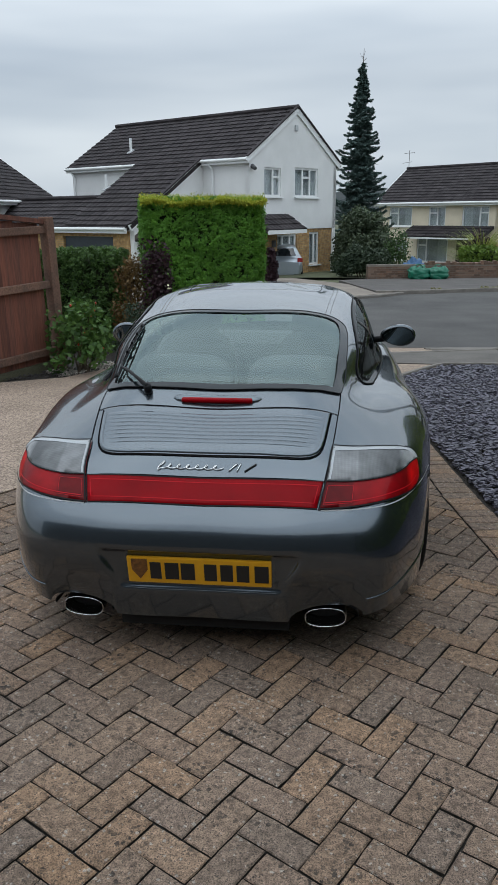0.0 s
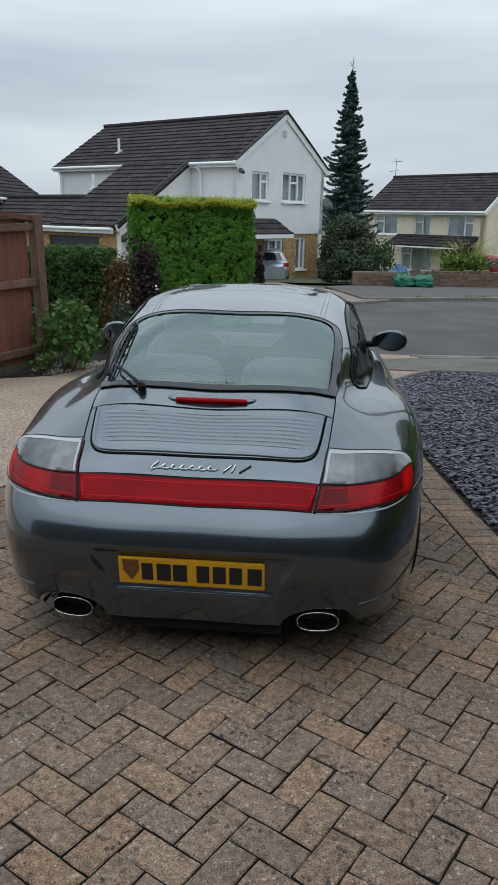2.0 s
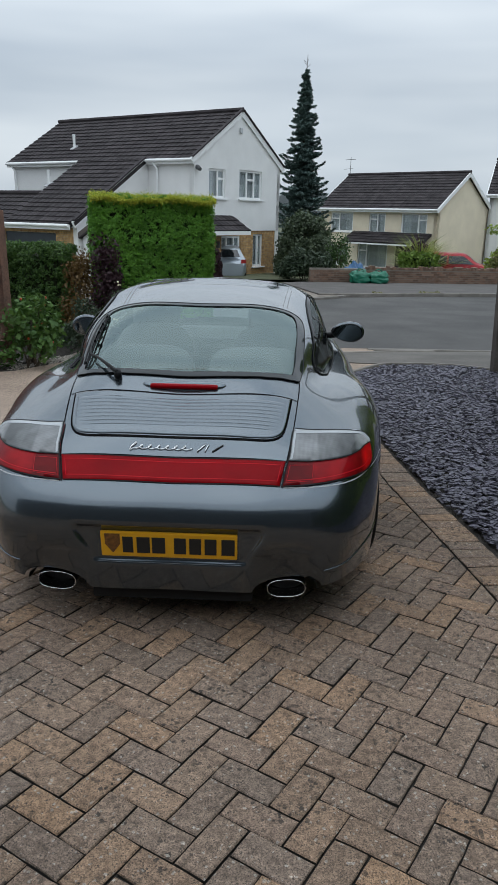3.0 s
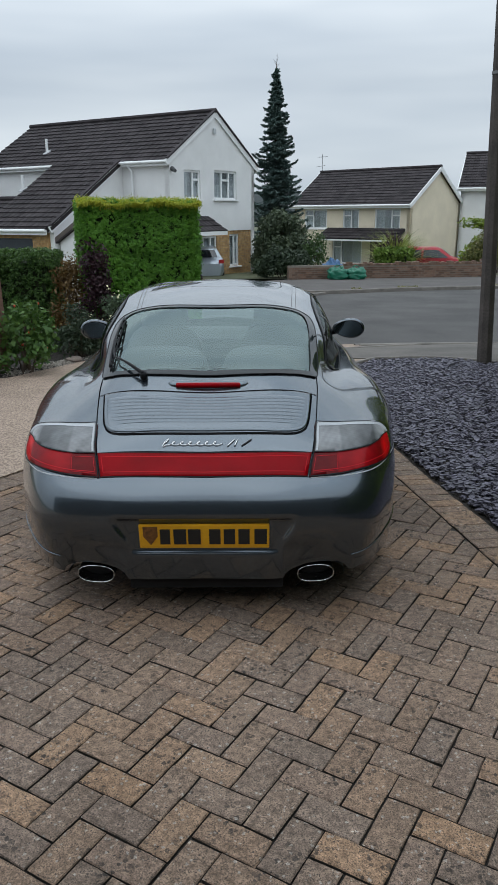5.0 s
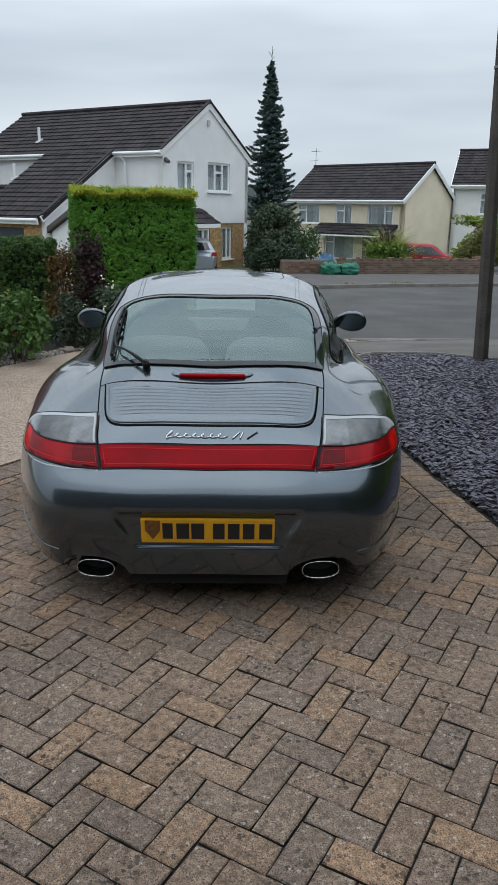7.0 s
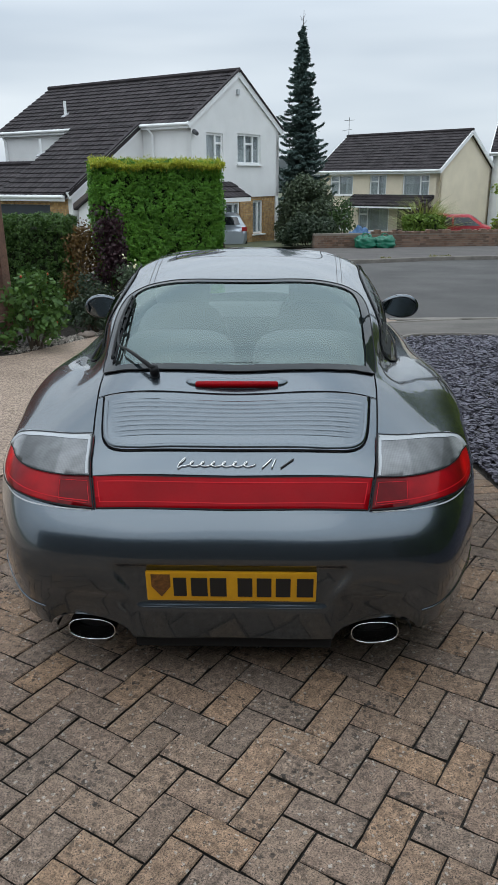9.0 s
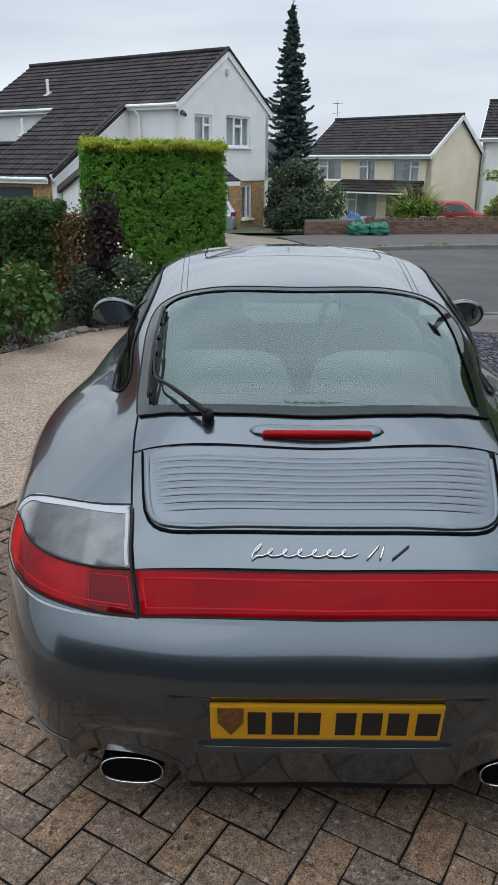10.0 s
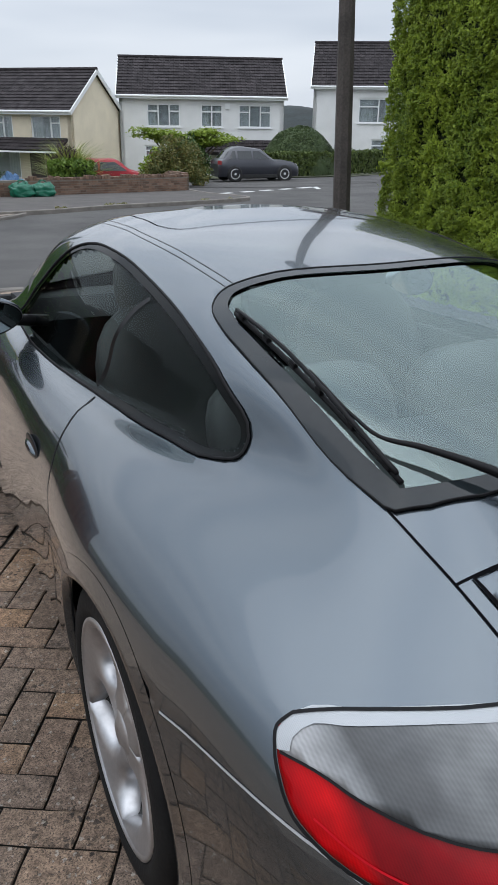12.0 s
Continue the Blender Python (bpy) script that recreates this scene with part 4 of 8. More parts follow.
    part("porch_gable", bm, WHITE_WALL, ob)
    part("wall", add_box(bmesh.new(), (3.6, 0.2, gz0 - base), frame_at(P(-5.0, gy - gw + 0.1, (gz0 + base) / 2), A)), WHITE_WALL, ob)
    for k in (-1, 1):
        rise = -B * k * (gw + 0.15) + Vector((0, 0, ga - gz0 + 0.09))
        tiles("porch_roof", ob, P(-7.1, gy + k * (gw + 0.15), gz0 - 0.04), A, rise, 3.7, rise.length, label="brown tiled side porch roof")
        beam("bargeboard", ob, P(-7.08, gy + k * (gw + 0.15), gz0 - 0.06), P(-7.08, gy, ga + 0.04), (0.05, 0.16), surf("brown_verge", (0.12, 0.10, 0.09), 0.8, 0.2, 5, 40, 0.1))
    # small fittings
    for px, py, pz in ((-2.35, 7.4, 4.2), (-5.0, 6.2, 2.55)):
        pipe("vent_pipe", ob, [P(px, py, pz - 0.1), P(px, py, pz + 0.62)], 0.06, UPVC, "white flue pipe with cowl")
        part("flashing", add_box(bmesh.new(), (0.36, 0.3, 0.03), frame_at(P(px, py, pz + 0.06), A) @ Matrix.Rotation(-math.atan(slope), 4, "Y"), 0.01), surf("lead_flashing", (0.4, 0.41, 0.42), 0.6, 0.2, 6, 40, 0.1), ob)
    pipe("downpipe", ob, [P(-hw - ov - 0.02, 2.0, ez - 0.05), P(-hw - 0.12, 1.8, ez - 0.35), P(-hw - 0.12, 1.8, base)], 0.04, UPVC)
    pipe("downpipe", ob, [P(-hw - ov, deep - 0.1, ez - 0.05), P(-hw - 0.1, deep - 0.25, ez - 0.4), P(-hw - 0.1, deep - 0.25, base)], 0.04, UPVC)
    part("alarm_box", box((-0.09, -0.08, -0.11), (0.09, 0, 0.11), 0.03), surf("pale_grey_plastic", (0.5, 0.52, 0.53), 0.5, 0.1, 9, 60, 0), ob, "round grey alarm box").matrix_world = frame_at(P(-0.05, 0, 4.9), A)
    bm = bmesh.new()
    add_tube(bm, P(-hw + 0.15, -0.02, 3.32), P(-hw + 0.05, -0.25, 3.22), 0.09, 0.07, 10)
    part("floodlight", bm, DARKROOM, ob, "black floodlight under the eave")
    bm = bmesh.new()
    add_box(bm, (0.12, 0.16, 0.28), frame_at(P(-1.62, -0.05, 0.35), A), 0.02)
    part("wall_lantern", bm, DARKROOM, ob, "black wall lantern")
    return ob


white_gable_house()


def plain_house(name, label, corner, front, width, depth, eave, apex, base, wall, holes, lean=True, chimney=False):
    """A two-storey house with its eaves to the street; corner is its front corner to the right, front points left along it."""
    F = Vector((*front, 0)).normalized()
    G = Vector((F.y, -F.x, 0))
    C = Vector((*corner, 0))
    L = C + F * width
    ob = thing(name, label, "house")
    P = lambda x, y, z: L - F * x + G * y + Vector((0, 0, z))
    m = frame_at(P(0, 0, 0), -F)
    wall_panel("wall", ob, m, width, eave, [h[:4] for h in holes], wall, z0=base)
    for h in holes:
        house_window(ob, m, *h[:4], *h[4:])
    for mm, w in ((frame_at(P(width, 0, 0), G), depth), (frame_at(P(0, depth, 0), -G), depth)):
        wall_panel("wall", ob, mm, w, eave, [], wall, z0=base)
        gable_wall(ob, mm, w, eave, apex, wall)
    wall_panel("wall", ob, frame_at(P(width, depth, 0), F), width, eave, [], wall, z0=base)
    ov = 0.35
    slope = (apex - eave) / (depth / 2)
    ez = eave - ov * slope + 0.15
    up = G * (depth / 2 + ov) + Vector((0, 0, slope * (depth / 2 + ov)))
    upb = -G * (depth / 2 + ov) + Vector((0, 0, slope * (depth / 2 + ov)))
    tiles("roof_slope", ob, P(-0.2, -ov, ez), -F, up, width + 0.4, up.length, tw=0.33, label="brown interlocking roof tiles")
    tiles("roof_slope", ob, P(-0.2, depth + ov, ez), -F, upb, width + 0.4, upb.length, tw=0.33)
    pipe("ridge_tiles", ob, [P(-0.2, depth / 2, apex + 0.2), P(width + 0.2, depth / 2, apex + 0.2)], 0.1, TILE)
    for x in (-0.18, width + 0.18):
        for y in (-ov, depth + ov):
            beam("bargeboard", ob, P(x, y, ez - 0.06), P(x, depth / 2, apex + 0.06), (0.06, 0.24), UPVC)
    beam("fascia", ob, P(-0.2, -ov + 0.02, ez - 0.06), P(width + 0.2, -ov + 0.02, ez - 0.06), (0.05, 0.2), UPVC)
    pipe("gutter", ob, [P(-0.2, -ov - 0.05, ez), P(width + 0.2, -ov - 0.05, ez)], 0.065, UPVC)
    return ob, P, F, G


cream, cP, cF, cG = plain_house("cream_house", "cream rendered two-storey house with brown tiled roof", (10.06, 45.5), (-0.73, 0.68), 9.2, 6.2, 2.15, 4.22, -2.2, CREAM_WALL,
    [(0.9, 0.62, 1.9, 1.25, (0.38,), (0,)), (4.1, 0.62, 1.3, 1.25, (0.5,), (0,)), (6.6, 0.62, 1.9, 1.25, (0.66,), (1,)),
     (0.9, -1.55, 1.6, 1.3, (0.4,), (0,)), (3.3, -1.6, 2.4, 1.6, (0.3,), (0,)), (6.4, -2.1, 0.95, 2.0, (), ())])
tiles("porch_roof", cream, cP(2.9, -1.3, 0.05), -cF, cG * 1.3 + Vector((0, 0, 0.62)), 6.0, 1.44, label="brown tiled porch roof")
beam("fascia", cream, cP(2.9, -1.28, -0.04), cP(8.9, -1.28, -0.04), (0.05, 0.09), UPVC)
cm = frame_at(cP(0, 0, 0), -cF)
part("porch_door", add_box(bmesh.new(), (0.95, 0.06, 2.05), cm @ Matrix.Translation((6.87, -0.05, -1.1)), 0.01), surf("dark_stained_door", (0.05, 0.036, 0.03), 0.5, 0.3, 4, 40, 0.2), cream, "dark stained porch door")
part("porch_glazing", add_box(bmesh.new(), (1.3, 0.05, 1.25), cm @ Matrix.Translation((8.1, -0.04, -0.72)), 0.01), FAR_GLASS, cream, "dark porch window")
pipe("aerial", cream, [cP(0.0, 3.0, 4.2), cP(0.0, 3.0, 5.6)], 0.016, DARKROOM, "thin roof aerial mast")
bm = bmesh.new()
for k in range(5):
    add_tube(bm, cP(-0.35 + 0.16 * k, 2.85, 5.42), cP(-0.35 + 0.16 * k, 3.15, 5.42), 0.010, n=5)
add_tube(bm, cP(-0.4, 3.0, 5.42), cP(0.45, 3.0, 5.42), 0.014, n=5)
add_tube(bm, cP(-0.55, 3.0, 4.78), cP(0.25, 3.0, 4.84), 0.012, n=5)
part("aerial_rod", bm, DARKROOM, cream)

white3, wP, wF, wG = plain_house("white_house", "white rendered house with a wide brown tiled roof", (23.9, 46.0), (-10.1, 4.0), 10.4, 6.4, 3.2, 5.35, -1.6, WHITE_WALL,
    [(1.7, 1.35, 2.1, 1.35, (0.34, 0.67), (0, 2)), (5.1, 1.35, 1.4, 1.35, (0.5,), (0, 1)), (7.5, 1.35, 2.1, 1.35, (0.34, 0.67), (0, 2)), (1.5, -0.75, 2.0, 1.0, (0.34, 0.67), (0, 2))])
tiles("porch_roof", white3, wP(4.9, -1.2, -0.15), -wF, wG * 1.2 + Vector((0, 0, 0.75)), 5.0, 1.41, label="dark tiled lean-to roof")
part("alarm_box", add_box(bmesh.new(), (0.3, 0.08, 0.34), frame_at(wP(6.8, -0.05, 2.6), -wF), 0.02), UPVC, white3)
plain_house("white_house", "white painted house seen behind the lamp post", (35.9, 45.4), (-8.0, 5.2), 8.8, 6.4, 4.2, 6.9, -1.5, WHITE_WALL,
    [(3.2, 1.75, 2.8, 1.6, (0.5,), (0,)), (4.2, -0.6, 2.0, 1.3, (0.5,), (0,))])
plain_house("brown_roofed_house", "white house with brown roof beyond the fence", (-14.4, 38.0), (0, -1), 9.0, 7.0, 2.25, 4.7, -1.5, WHITE_WALL, [])
# the far hill with dark woods
bm = bmesh.new()
hx = np.linspace(-150, 330, 60)
ha = 7 + 5 * np.sin(hx * 0.021 + 1.0) + 2 * np.sin(hx * 0.07)
rows_ = [[bm.verts.new((x, 420 + 60 * k, gz(x, 420) + (a + 10) * min(1, k / 1.5) - 4)) for x, a in zip(hx, ha)] for k in range(4)]
for r0, r1 in zip(rows_, rows_[1:]):
    for i in range(len(hx) - 1):
        bm.faces.new((r0[i], r0[i + 1], r1[i + 1], r1[i]))
tagged(part("backdrop_hill", bm, surf("far_woods", (0.02, 0.03, 0.03), 0.95, 0.5, 0.05, 0.4, 0.5), shade=True), "low wooded hill far behind the houses", "hill", kind="structure")

# ---- garden wall, bags, fence, lamp post ----
def brick_wall(name, a, b, h, label, cope=True):
    """A low garden wall: each course of bricks set proud of the mortar, with a ragged coping."""
    a, b = Vector((*a, 0)), Vector((*b, 0))
    d = (b - a).normalized()
    n = Vector((d.y, -d.x, 0))
    ln = (b - a).length
    ob = thing(name, label, "wall", kind="structure")
    z0 = lambda s: gz(a.x + d.x * s, a.y + d.y * s)
    bm = bmesh.new()
    steps = max(2, int(ln / 1.0))
    ring = []
    for i in range(steps + 1):
        s = ln * i / steps
        q = a + d * s
        ring.append([bm.verts.new((q.x + n.x * o, q.y + n.y * o, z0(s) + z)) for o, z in ((0.1, -0.2), (0.1, h - 0.04), (-0.1, h - 0.04), (-0.1, -0.2))])
    for r0, r1 in zip(ring, ring[1:]):
        for j in range(4):
            bm.faces.new((r0[j], r1[j], r1[(j + 1) % 4], r0[(j + 1) % 4]))
    bm.faces.new(ring[0]), bm.faces.new(ring[-1][::-1])
    bmesh.ops.recalc_face_normals(bm, faces=bm.faces)
    part("mortar", bm, MORTAR, ob)
    rnd = random.Random(4)
    vs, fs = [], []

    def brick(s0, s1, zz, hh, o0, o1):
        o = len(vs)
        for s in (s0, s1):
            for off in (o0, o1):
                for z in (zz, zz + hh):
                    q = a + d * s
                    vs.append((q.x + n.x * off, q.y + n.y * off, z0((s0 + s1) / 2) + z))
        fs.extend([(o + p for p in f) for f in ((0, 1, 3, 2), (4, 6, 7, 5), (0, 4, 5, 1), (2, 3, 7, 6), (1, 5, 7, 3), (0, 2, 6, 4))])

    c, z = 0, 0.0
    while z < h - 0.1:
        s = -0.11 * (c % 2)
        while s < ln:
            j = rnd.uniform(-0.006, 0.008)
            brick(max(s, 0), min(s + 0.213, ln), z, 0.063, -0.108 - j, 0.108 + j)
            s += 0.225
        z += 0.075
        c += 1
    if cope:
        s = 0.0
        while s < ln:
            brick(s, s + 0.10, h - 0.06, rnd.choice((0.07, 0.11, 0.075, 0.13)), -0.115, 0.115)
            s += 0.113
    mesh("brickwork", vs, [tuple(f) for f in fs], RED_BRICK, ob)
    return ob


brick_wall("wall_garden", (3.7, 26.2), (9.6, 27.0), 0.62, "low weathered red-brown brick garden wall")
brick_wall("wall_side", (1.6, 25.6), (3.7, 26.2), 0.62, "low brick garden wall under the dark bush", False)
brick_wall("wall_return", (9.6, 27.0), (10.2, 30.5), 0.62, "returning end of the brick garden wall")


def garden_bag(x, y, w, h, turn, seed):
    """A slumped green woven garden waste bag with two loop handles."""
    ob = thing("garden_bag", "crumpled green woven garden waste bag beside the wall", "bag", pose(x, y, gz(x, y) + 0.09, 0, 0, turn), "garden waste bags")
    bm = bmesh.new()
    bmesh.ops.create_uvsphere(bm, u_segments=36, v_segments=24, radius=1.0)
    for v in bm.verts:
        c = v.co
        sq = 1.0 / max(abs(c.x), abs(c.y), 0.72)
        k = noise.noise(c * 2.6 + Vector((seed, 0, 0))) * 0.16 + noise.noise(c * 6.5 + Vector((0, seed, 0))) * 0.13
        v.co = Vector((c.x * sq * w / 2 * (1 + k), c.y * sq * w * 0.42 * (1 + k), max(0, (c.z + 0.75) / 1.75) * h * (1 + 1.3 * k)))
    mat = surf("green_woven_plastic", (0.004, 0.14, 0.078), 0.4, 0.35, 6, 40, 0.4)
    part("sack", bm, mat, ob, shade=True)
    for s in (-1, 1):
        bm = bmesh.new()
        arc = [Vector((w * 0.2 * math.cos(t), s * w * 0.1, h * 0.85 + 0.16 * math.sin(t))) for t in np.linspace(0, math.pi, 9)]
        for p, q in zip(arc, arc[1:]):
            add_tube(bm, p, q, 0.014, n=6)
        part("handle", bm, mat, ob)


garden_bag(3.42, 25.55, 0.66, 0.42, 6, 1.0)
garden_bag(4.10, 25.62, 0.68, 0.40, 2, 4.0)


def lamp_post():
    x, y = 3.01, 6.2
    ob = thing("lamp_post", "dark weathered wooden street pole leaning slightly", "street pole", pose(x, y, gz(x, y), 0, -2.0, 0))
    bm = bmesh.new()
    bmesh.ops.create_cone(bm, cap_ends=True, segments=8, radius1=0.092, radius2=0.062, depth=4.3, matrix=Matrix.Translation((0, 0, 2.1)))
    part("pole", bm, surf("weathered_dark_wood", (0.080, 0.068, 0.060), 0.8, 0.4, 4, 50, 0.6), ob)
    bm = bmesh.new()
    bmesh.ops.create_cone(bm, cap_ends=True, segments=16, radius1=0.076, radius2=0.075, depth=0.03, matrix=Matrix.Translation((0, 0, 3.2)))
    part("band", bm, surf("grey_metal_band", (0.2, 0.2, 0.2), 0.5, 0.2, 9, 60, 0.1, metal=0.6), ob)
    bm = bmesh.new()
    bmesh.ops.create_cone(bm, cap_ends=True, segments=16, radius1=0.24, radius2=0.06, depth=0.17, matrix=Matrix.Translation((0, 0, 4.3)))
    part("lantern_cap", bm, DARKROOM, ob, "dark conical cap")


lamp_post()


def fence_panel():
    """The end of a close-boarded fence: boards, three rails, a post, a capping and a gravel board."""
    m = frame_at((-2.84, 6.42, gz(-2.84, 6.42)), (0.4, 0.92, 0)) @ Matrix.Rotation(radians(-1.5), 4, "Y")
    ob = thing("board_fence", "red-brown stained close-boarded wooden fence with post", "fence", m)
    rnd = random.Random(3)
    x = -0.16
    while x > -1.9:
        w = 0.125
        part("board", box((x - w, 0.03, 0.14), (x, 0.045 + rnd.uniform(0, 0.006), 1.72 + 0.12 * min(1, -x / 1.2) + rnd.uniform(-0.006, 0.006)), 0.003), FENCE, ob)
        x -= w - 0.004
    for z in (0.22, 1.0, 1.62):
        part("rail", box((-1.9, -0.03, z), (-0.1, 0.03, z + 0.085), 0.008), RAIL, ob, "greyed fence rail")
    part("post", box((-0.1, -0.06, -0.1), (0.02, 0.06, 1.80), 0.008), RAIL, ob)
    bm = prism([(-1.9, 1.86), (-1.2, 1.86), (-0.05, 1.72), (-0.05, 1.77), (-1.2, 1.91), (-1.9, 1.91)], -0.02, 0.08)
    part("capping", bm, FENCE, ob)
    part("gravel_board", box((-1.9, 0.0, -0.06), (-0.1, 0.04, 0.14), 0.004), surf("green_grey_timber", (0.09, 0.085, 0.05), 0.9, 0.35, 4, 60, 0.5), ob, "greenish weathered gravel board")


fence_panel()


# an added, unseen wall that closes the drive and darkens the car's reflections
unseen_wall = thing("unseen_wall_behind", "unseen plain grey wall added to close the drive", "house", kind="structure")
part("wall", box((-13, -8.75, -0.4), (8.5, -8.45, 6.2)), surf("unseen_wall_grey", (0.11, 0.115, 0.12), 0.9, 0.35, 3, 40, 0.5), unseen_wall)


from mathutils.bvhtree import BVHTree

# ---- parked cars along the street ----
def far_car(name, label, m, paint, L, W, H, belt, hood, boot, tail=0.35, tyre=0.325, panes=2):
    """A parked car: lofted body with cabin, side and end windows, wheels, lamps, bumpers."""
    ob = thing(name, label, "car", m)
    w = W / 2
    st = [0.0, 0.12, tail * 1.0, tail + 0.35, L * 0.45, L - hood - 0.65, L - hood + 0.05, L - 0.35, L - 0.08, L]
    rf = [belt * 0.8, belt * 0.97, boot, H - 0.06, H, H - 0.03, belt + 0.06, belt - 0.1, belt * 0.72, belt * 0.6]
    be = [belt * 0.78, belt * 0.95, belt, belt, belt, belt, belt, belt - 0.12, belt * 0.7, belt * 0.58]
    pl = [0.72, 0.88, 0.96, 1.0, 1.0, 1.0, 0.99, 0.93, 0.82, 0.70]
    rw = [0.6, 0.7, 0.72, 0.70, 0.70, 0.72, 0.80, 0.75, 0.65, 0.55]
    sec = np.array([[(w * q * 0.90, y, 0.22), (w * q, y, 0.36), (w * q, y, 0.36 + (b - 0.36) * 0.55), (w * q * 0.965, y, b), (w * (k if r - b > 0.15 else q * 0.86), y, max(r - 0.05, b + 0.005)), (w * k * 0.6, y, max(r, b + 0.01)), (0, y, max(r + 0.015, b + 0.015))] for y, r, b, q, k in zip(st, rf, be, pl, rw)])
    g = flow(sec, [4, 4, 5, 8, 8, 6, 5, 4, 3], (2 * sec[0] - sec[1], 2 * sec[-1] - sec[-2]))
    g = np.concatenate([g, (g * FLIP3)[:, -2::-1]], 1)
    ny, nu = g.shape[:2]
    fs = [(j * nu + i, j * nu + i + 1, (j + 1) * nu + i + 1, (j + 1) * nu + i) for j in range(ny - 1) for i in range(nu - 1)]
    mesh("bodywork", g.reshape(-1, 3), fs, paint, ob, shade=True)
    mesh("tail_panel", g[0], [tuple(range(nu))], paint, ob)
    mesh("nose_panel", g[-1], [tuple(range(nu))[::-1]], paint, ob)
    skin = BVHTree.FromPolygons([Vector(v) for v in g.reshape(-1, 3)], fs)

    def pane(name, corners, way, label):
        """A window that lies on the body between four corners, found along a direction."""
        a, b, c, d = (Vector(q) for q in corners)
        way = Vector(way).normalized()
        n1, n2 = 9, 5
        vs = []
        for i in range(n1):
            for k in range(n2):
                p = a.lerp(b, i / (n1 - 1)).lerp(d.lerp(c, i / (n1 - 1)), k / (n2 - 1))
                hit = skin.ray_cast(p - way * 3, way, 6)[0]
                vs.append((hit or p) - way * 0.012)
        mesh(name, vs, [(i * n2 + k, (i + 1) * n2 + k, (i + 1) * n2 + k + 1, i * n2 + k + 1) for i in range(n1 - 1) for k in range(n2 - 1)], FAR_GLASS, ob, label, True)

    for s in (-1, 1):
        y0, y1 = tail + (0.30 if panes == 2 else 0.18), L - hood - 0.22
        cuts = ((0, 0.46), (0.5, 1)) if panes == 2 else ((0, 0.17), (0.22, 0.56), (0.6, 1))
        for a, b in ((y0 + (y1 - y0) * c, y0 + (y1 - y0) * d) for c, d in cuts):
            bt, tp = belt + 0.05, H - 0.12
            a2, b2 = (a + 0.22 if a == y0 else a), (b - 0.52 if b == y1 else b)
            pane("side_window", [(s * w, a, bt), (s * w, b, bt), (s * w, b2, tp), (s * w, a2, tp)], (-s, 0, 0), "dark side window")
        mesh("head_lamp", [(s * w * 0.86, L - 0.16, belt * 0.72), (s * w * 0.5, L - 0.02, belt * 0.70), (s * w * 0.5, L - 0.06, belt * 0.84), (s * w * 0.86, L - 0.24, belt * 0.86)], [(0, 1, 2, 3)], UPVC, ob)
        mesh("rear_lamp", [(s * w * 0.90, 0.10, belt * 0.98), (s * w * 0.62, -0.015, belt * 0.98), (s * w * 0.62, -0.02, belt * 0.80), (s * w * 0.92, 0.10, belt * 0.80)], [(0, 1, 2, 3)], RED_LAMP, ob, "red rear lamp")
        for y in (0.78, L - 0.85):
            # no arch is cut; a black disc paints the shade round the wheel
            arch = part("arch_shade_disc", lathe3([(-.06, .01), (-.004, .01), (.0, .36), (-.06, .37)]), BLACK_TYRE, ob, "black disc for the shaded wheel arch gap", True)
            arch.matrix_local = pose(s * (w + 0.004), y, tyre, 0, 0, 0 if s > 0 else 180) @ Matrix.Diagonal((1, tyre / 0.325, tyre / 0.325, 1))
            t = part("wheel", lathe3([(-.1, .30), (-.09, .325), (.07, .325), (.09, .31), (.095, .24), (.08, .225)]), BLACK_TYRE, ob, "", True)
            t.matrix_local = pose(s * (w - 0.075), y, tyre, 0, 0, 0 if s > 0 else 180) @ Matrix.Diagonal((1, tyre / 0.325, tyre / 0.325, 1))
            part("rim", lathe3([(.07, .222), (.088, .216), (.084, .19), (.07, .17), (.072, .06), (.09, .04)]), SILVER_RIM, t, "", True)
            for k in range(5):
                a = k * 1.2566
                bm = bmesh.new()
                add_box(bm, (0.012, 0.026, 0.06), Matrix.Rotation(a, 4, "X") @ Matrix.Translation((0.076, 0, 0.13)), 0.005)
                part("rim_gap", bm, BLACK_TYRE, t)
    pane("rear_screen", [(-w * 0.62, 0, belt + 0.07), (w * 0.62, 0, belt + 0.07), (w * 0.55, 0, H - 0.14), (-w * 0.55, 0, H - 0.14)], (0, 1, 0), "dark rear screen")
    pane("windscreen", [(-w * 0.72, L, belt + 0.13), (w * 0.72, L, belt + 0.13), (w * 0.62, L, H - 0.07), (-w * 0.62, L, H - 0.07)], (0, -1, 0), "dark windscreen")
    part("sill", box((-w * 1.004, 0.45, 0.18), (w * 1.004, L - 0.5, 0.18 + 0.45 * tyre), 0.02), BLACK_TYRE, ob, "black plastic sill")
    return ob


def lathe3(profile, n=24):
    bm = bmesh.new()
    rows = [[bm.verts.new((x, math.cos(t) * r, math.sin(t) * r)) for t in np.linspace(0, 2 * math.pi, n, endpoint=False)] for x, r in profile]
    for a, b in zip(rows, rows[1:]):
        for i in range(n):
            bm.faces.new((a[i], a[(i + 1) % n], b[(i + 1) % n], b[i]))
    bm.faces.new(rows[-1])
    bmesh.ops.recalc_face_normals(bm, faces=bm.faces)
    return bm


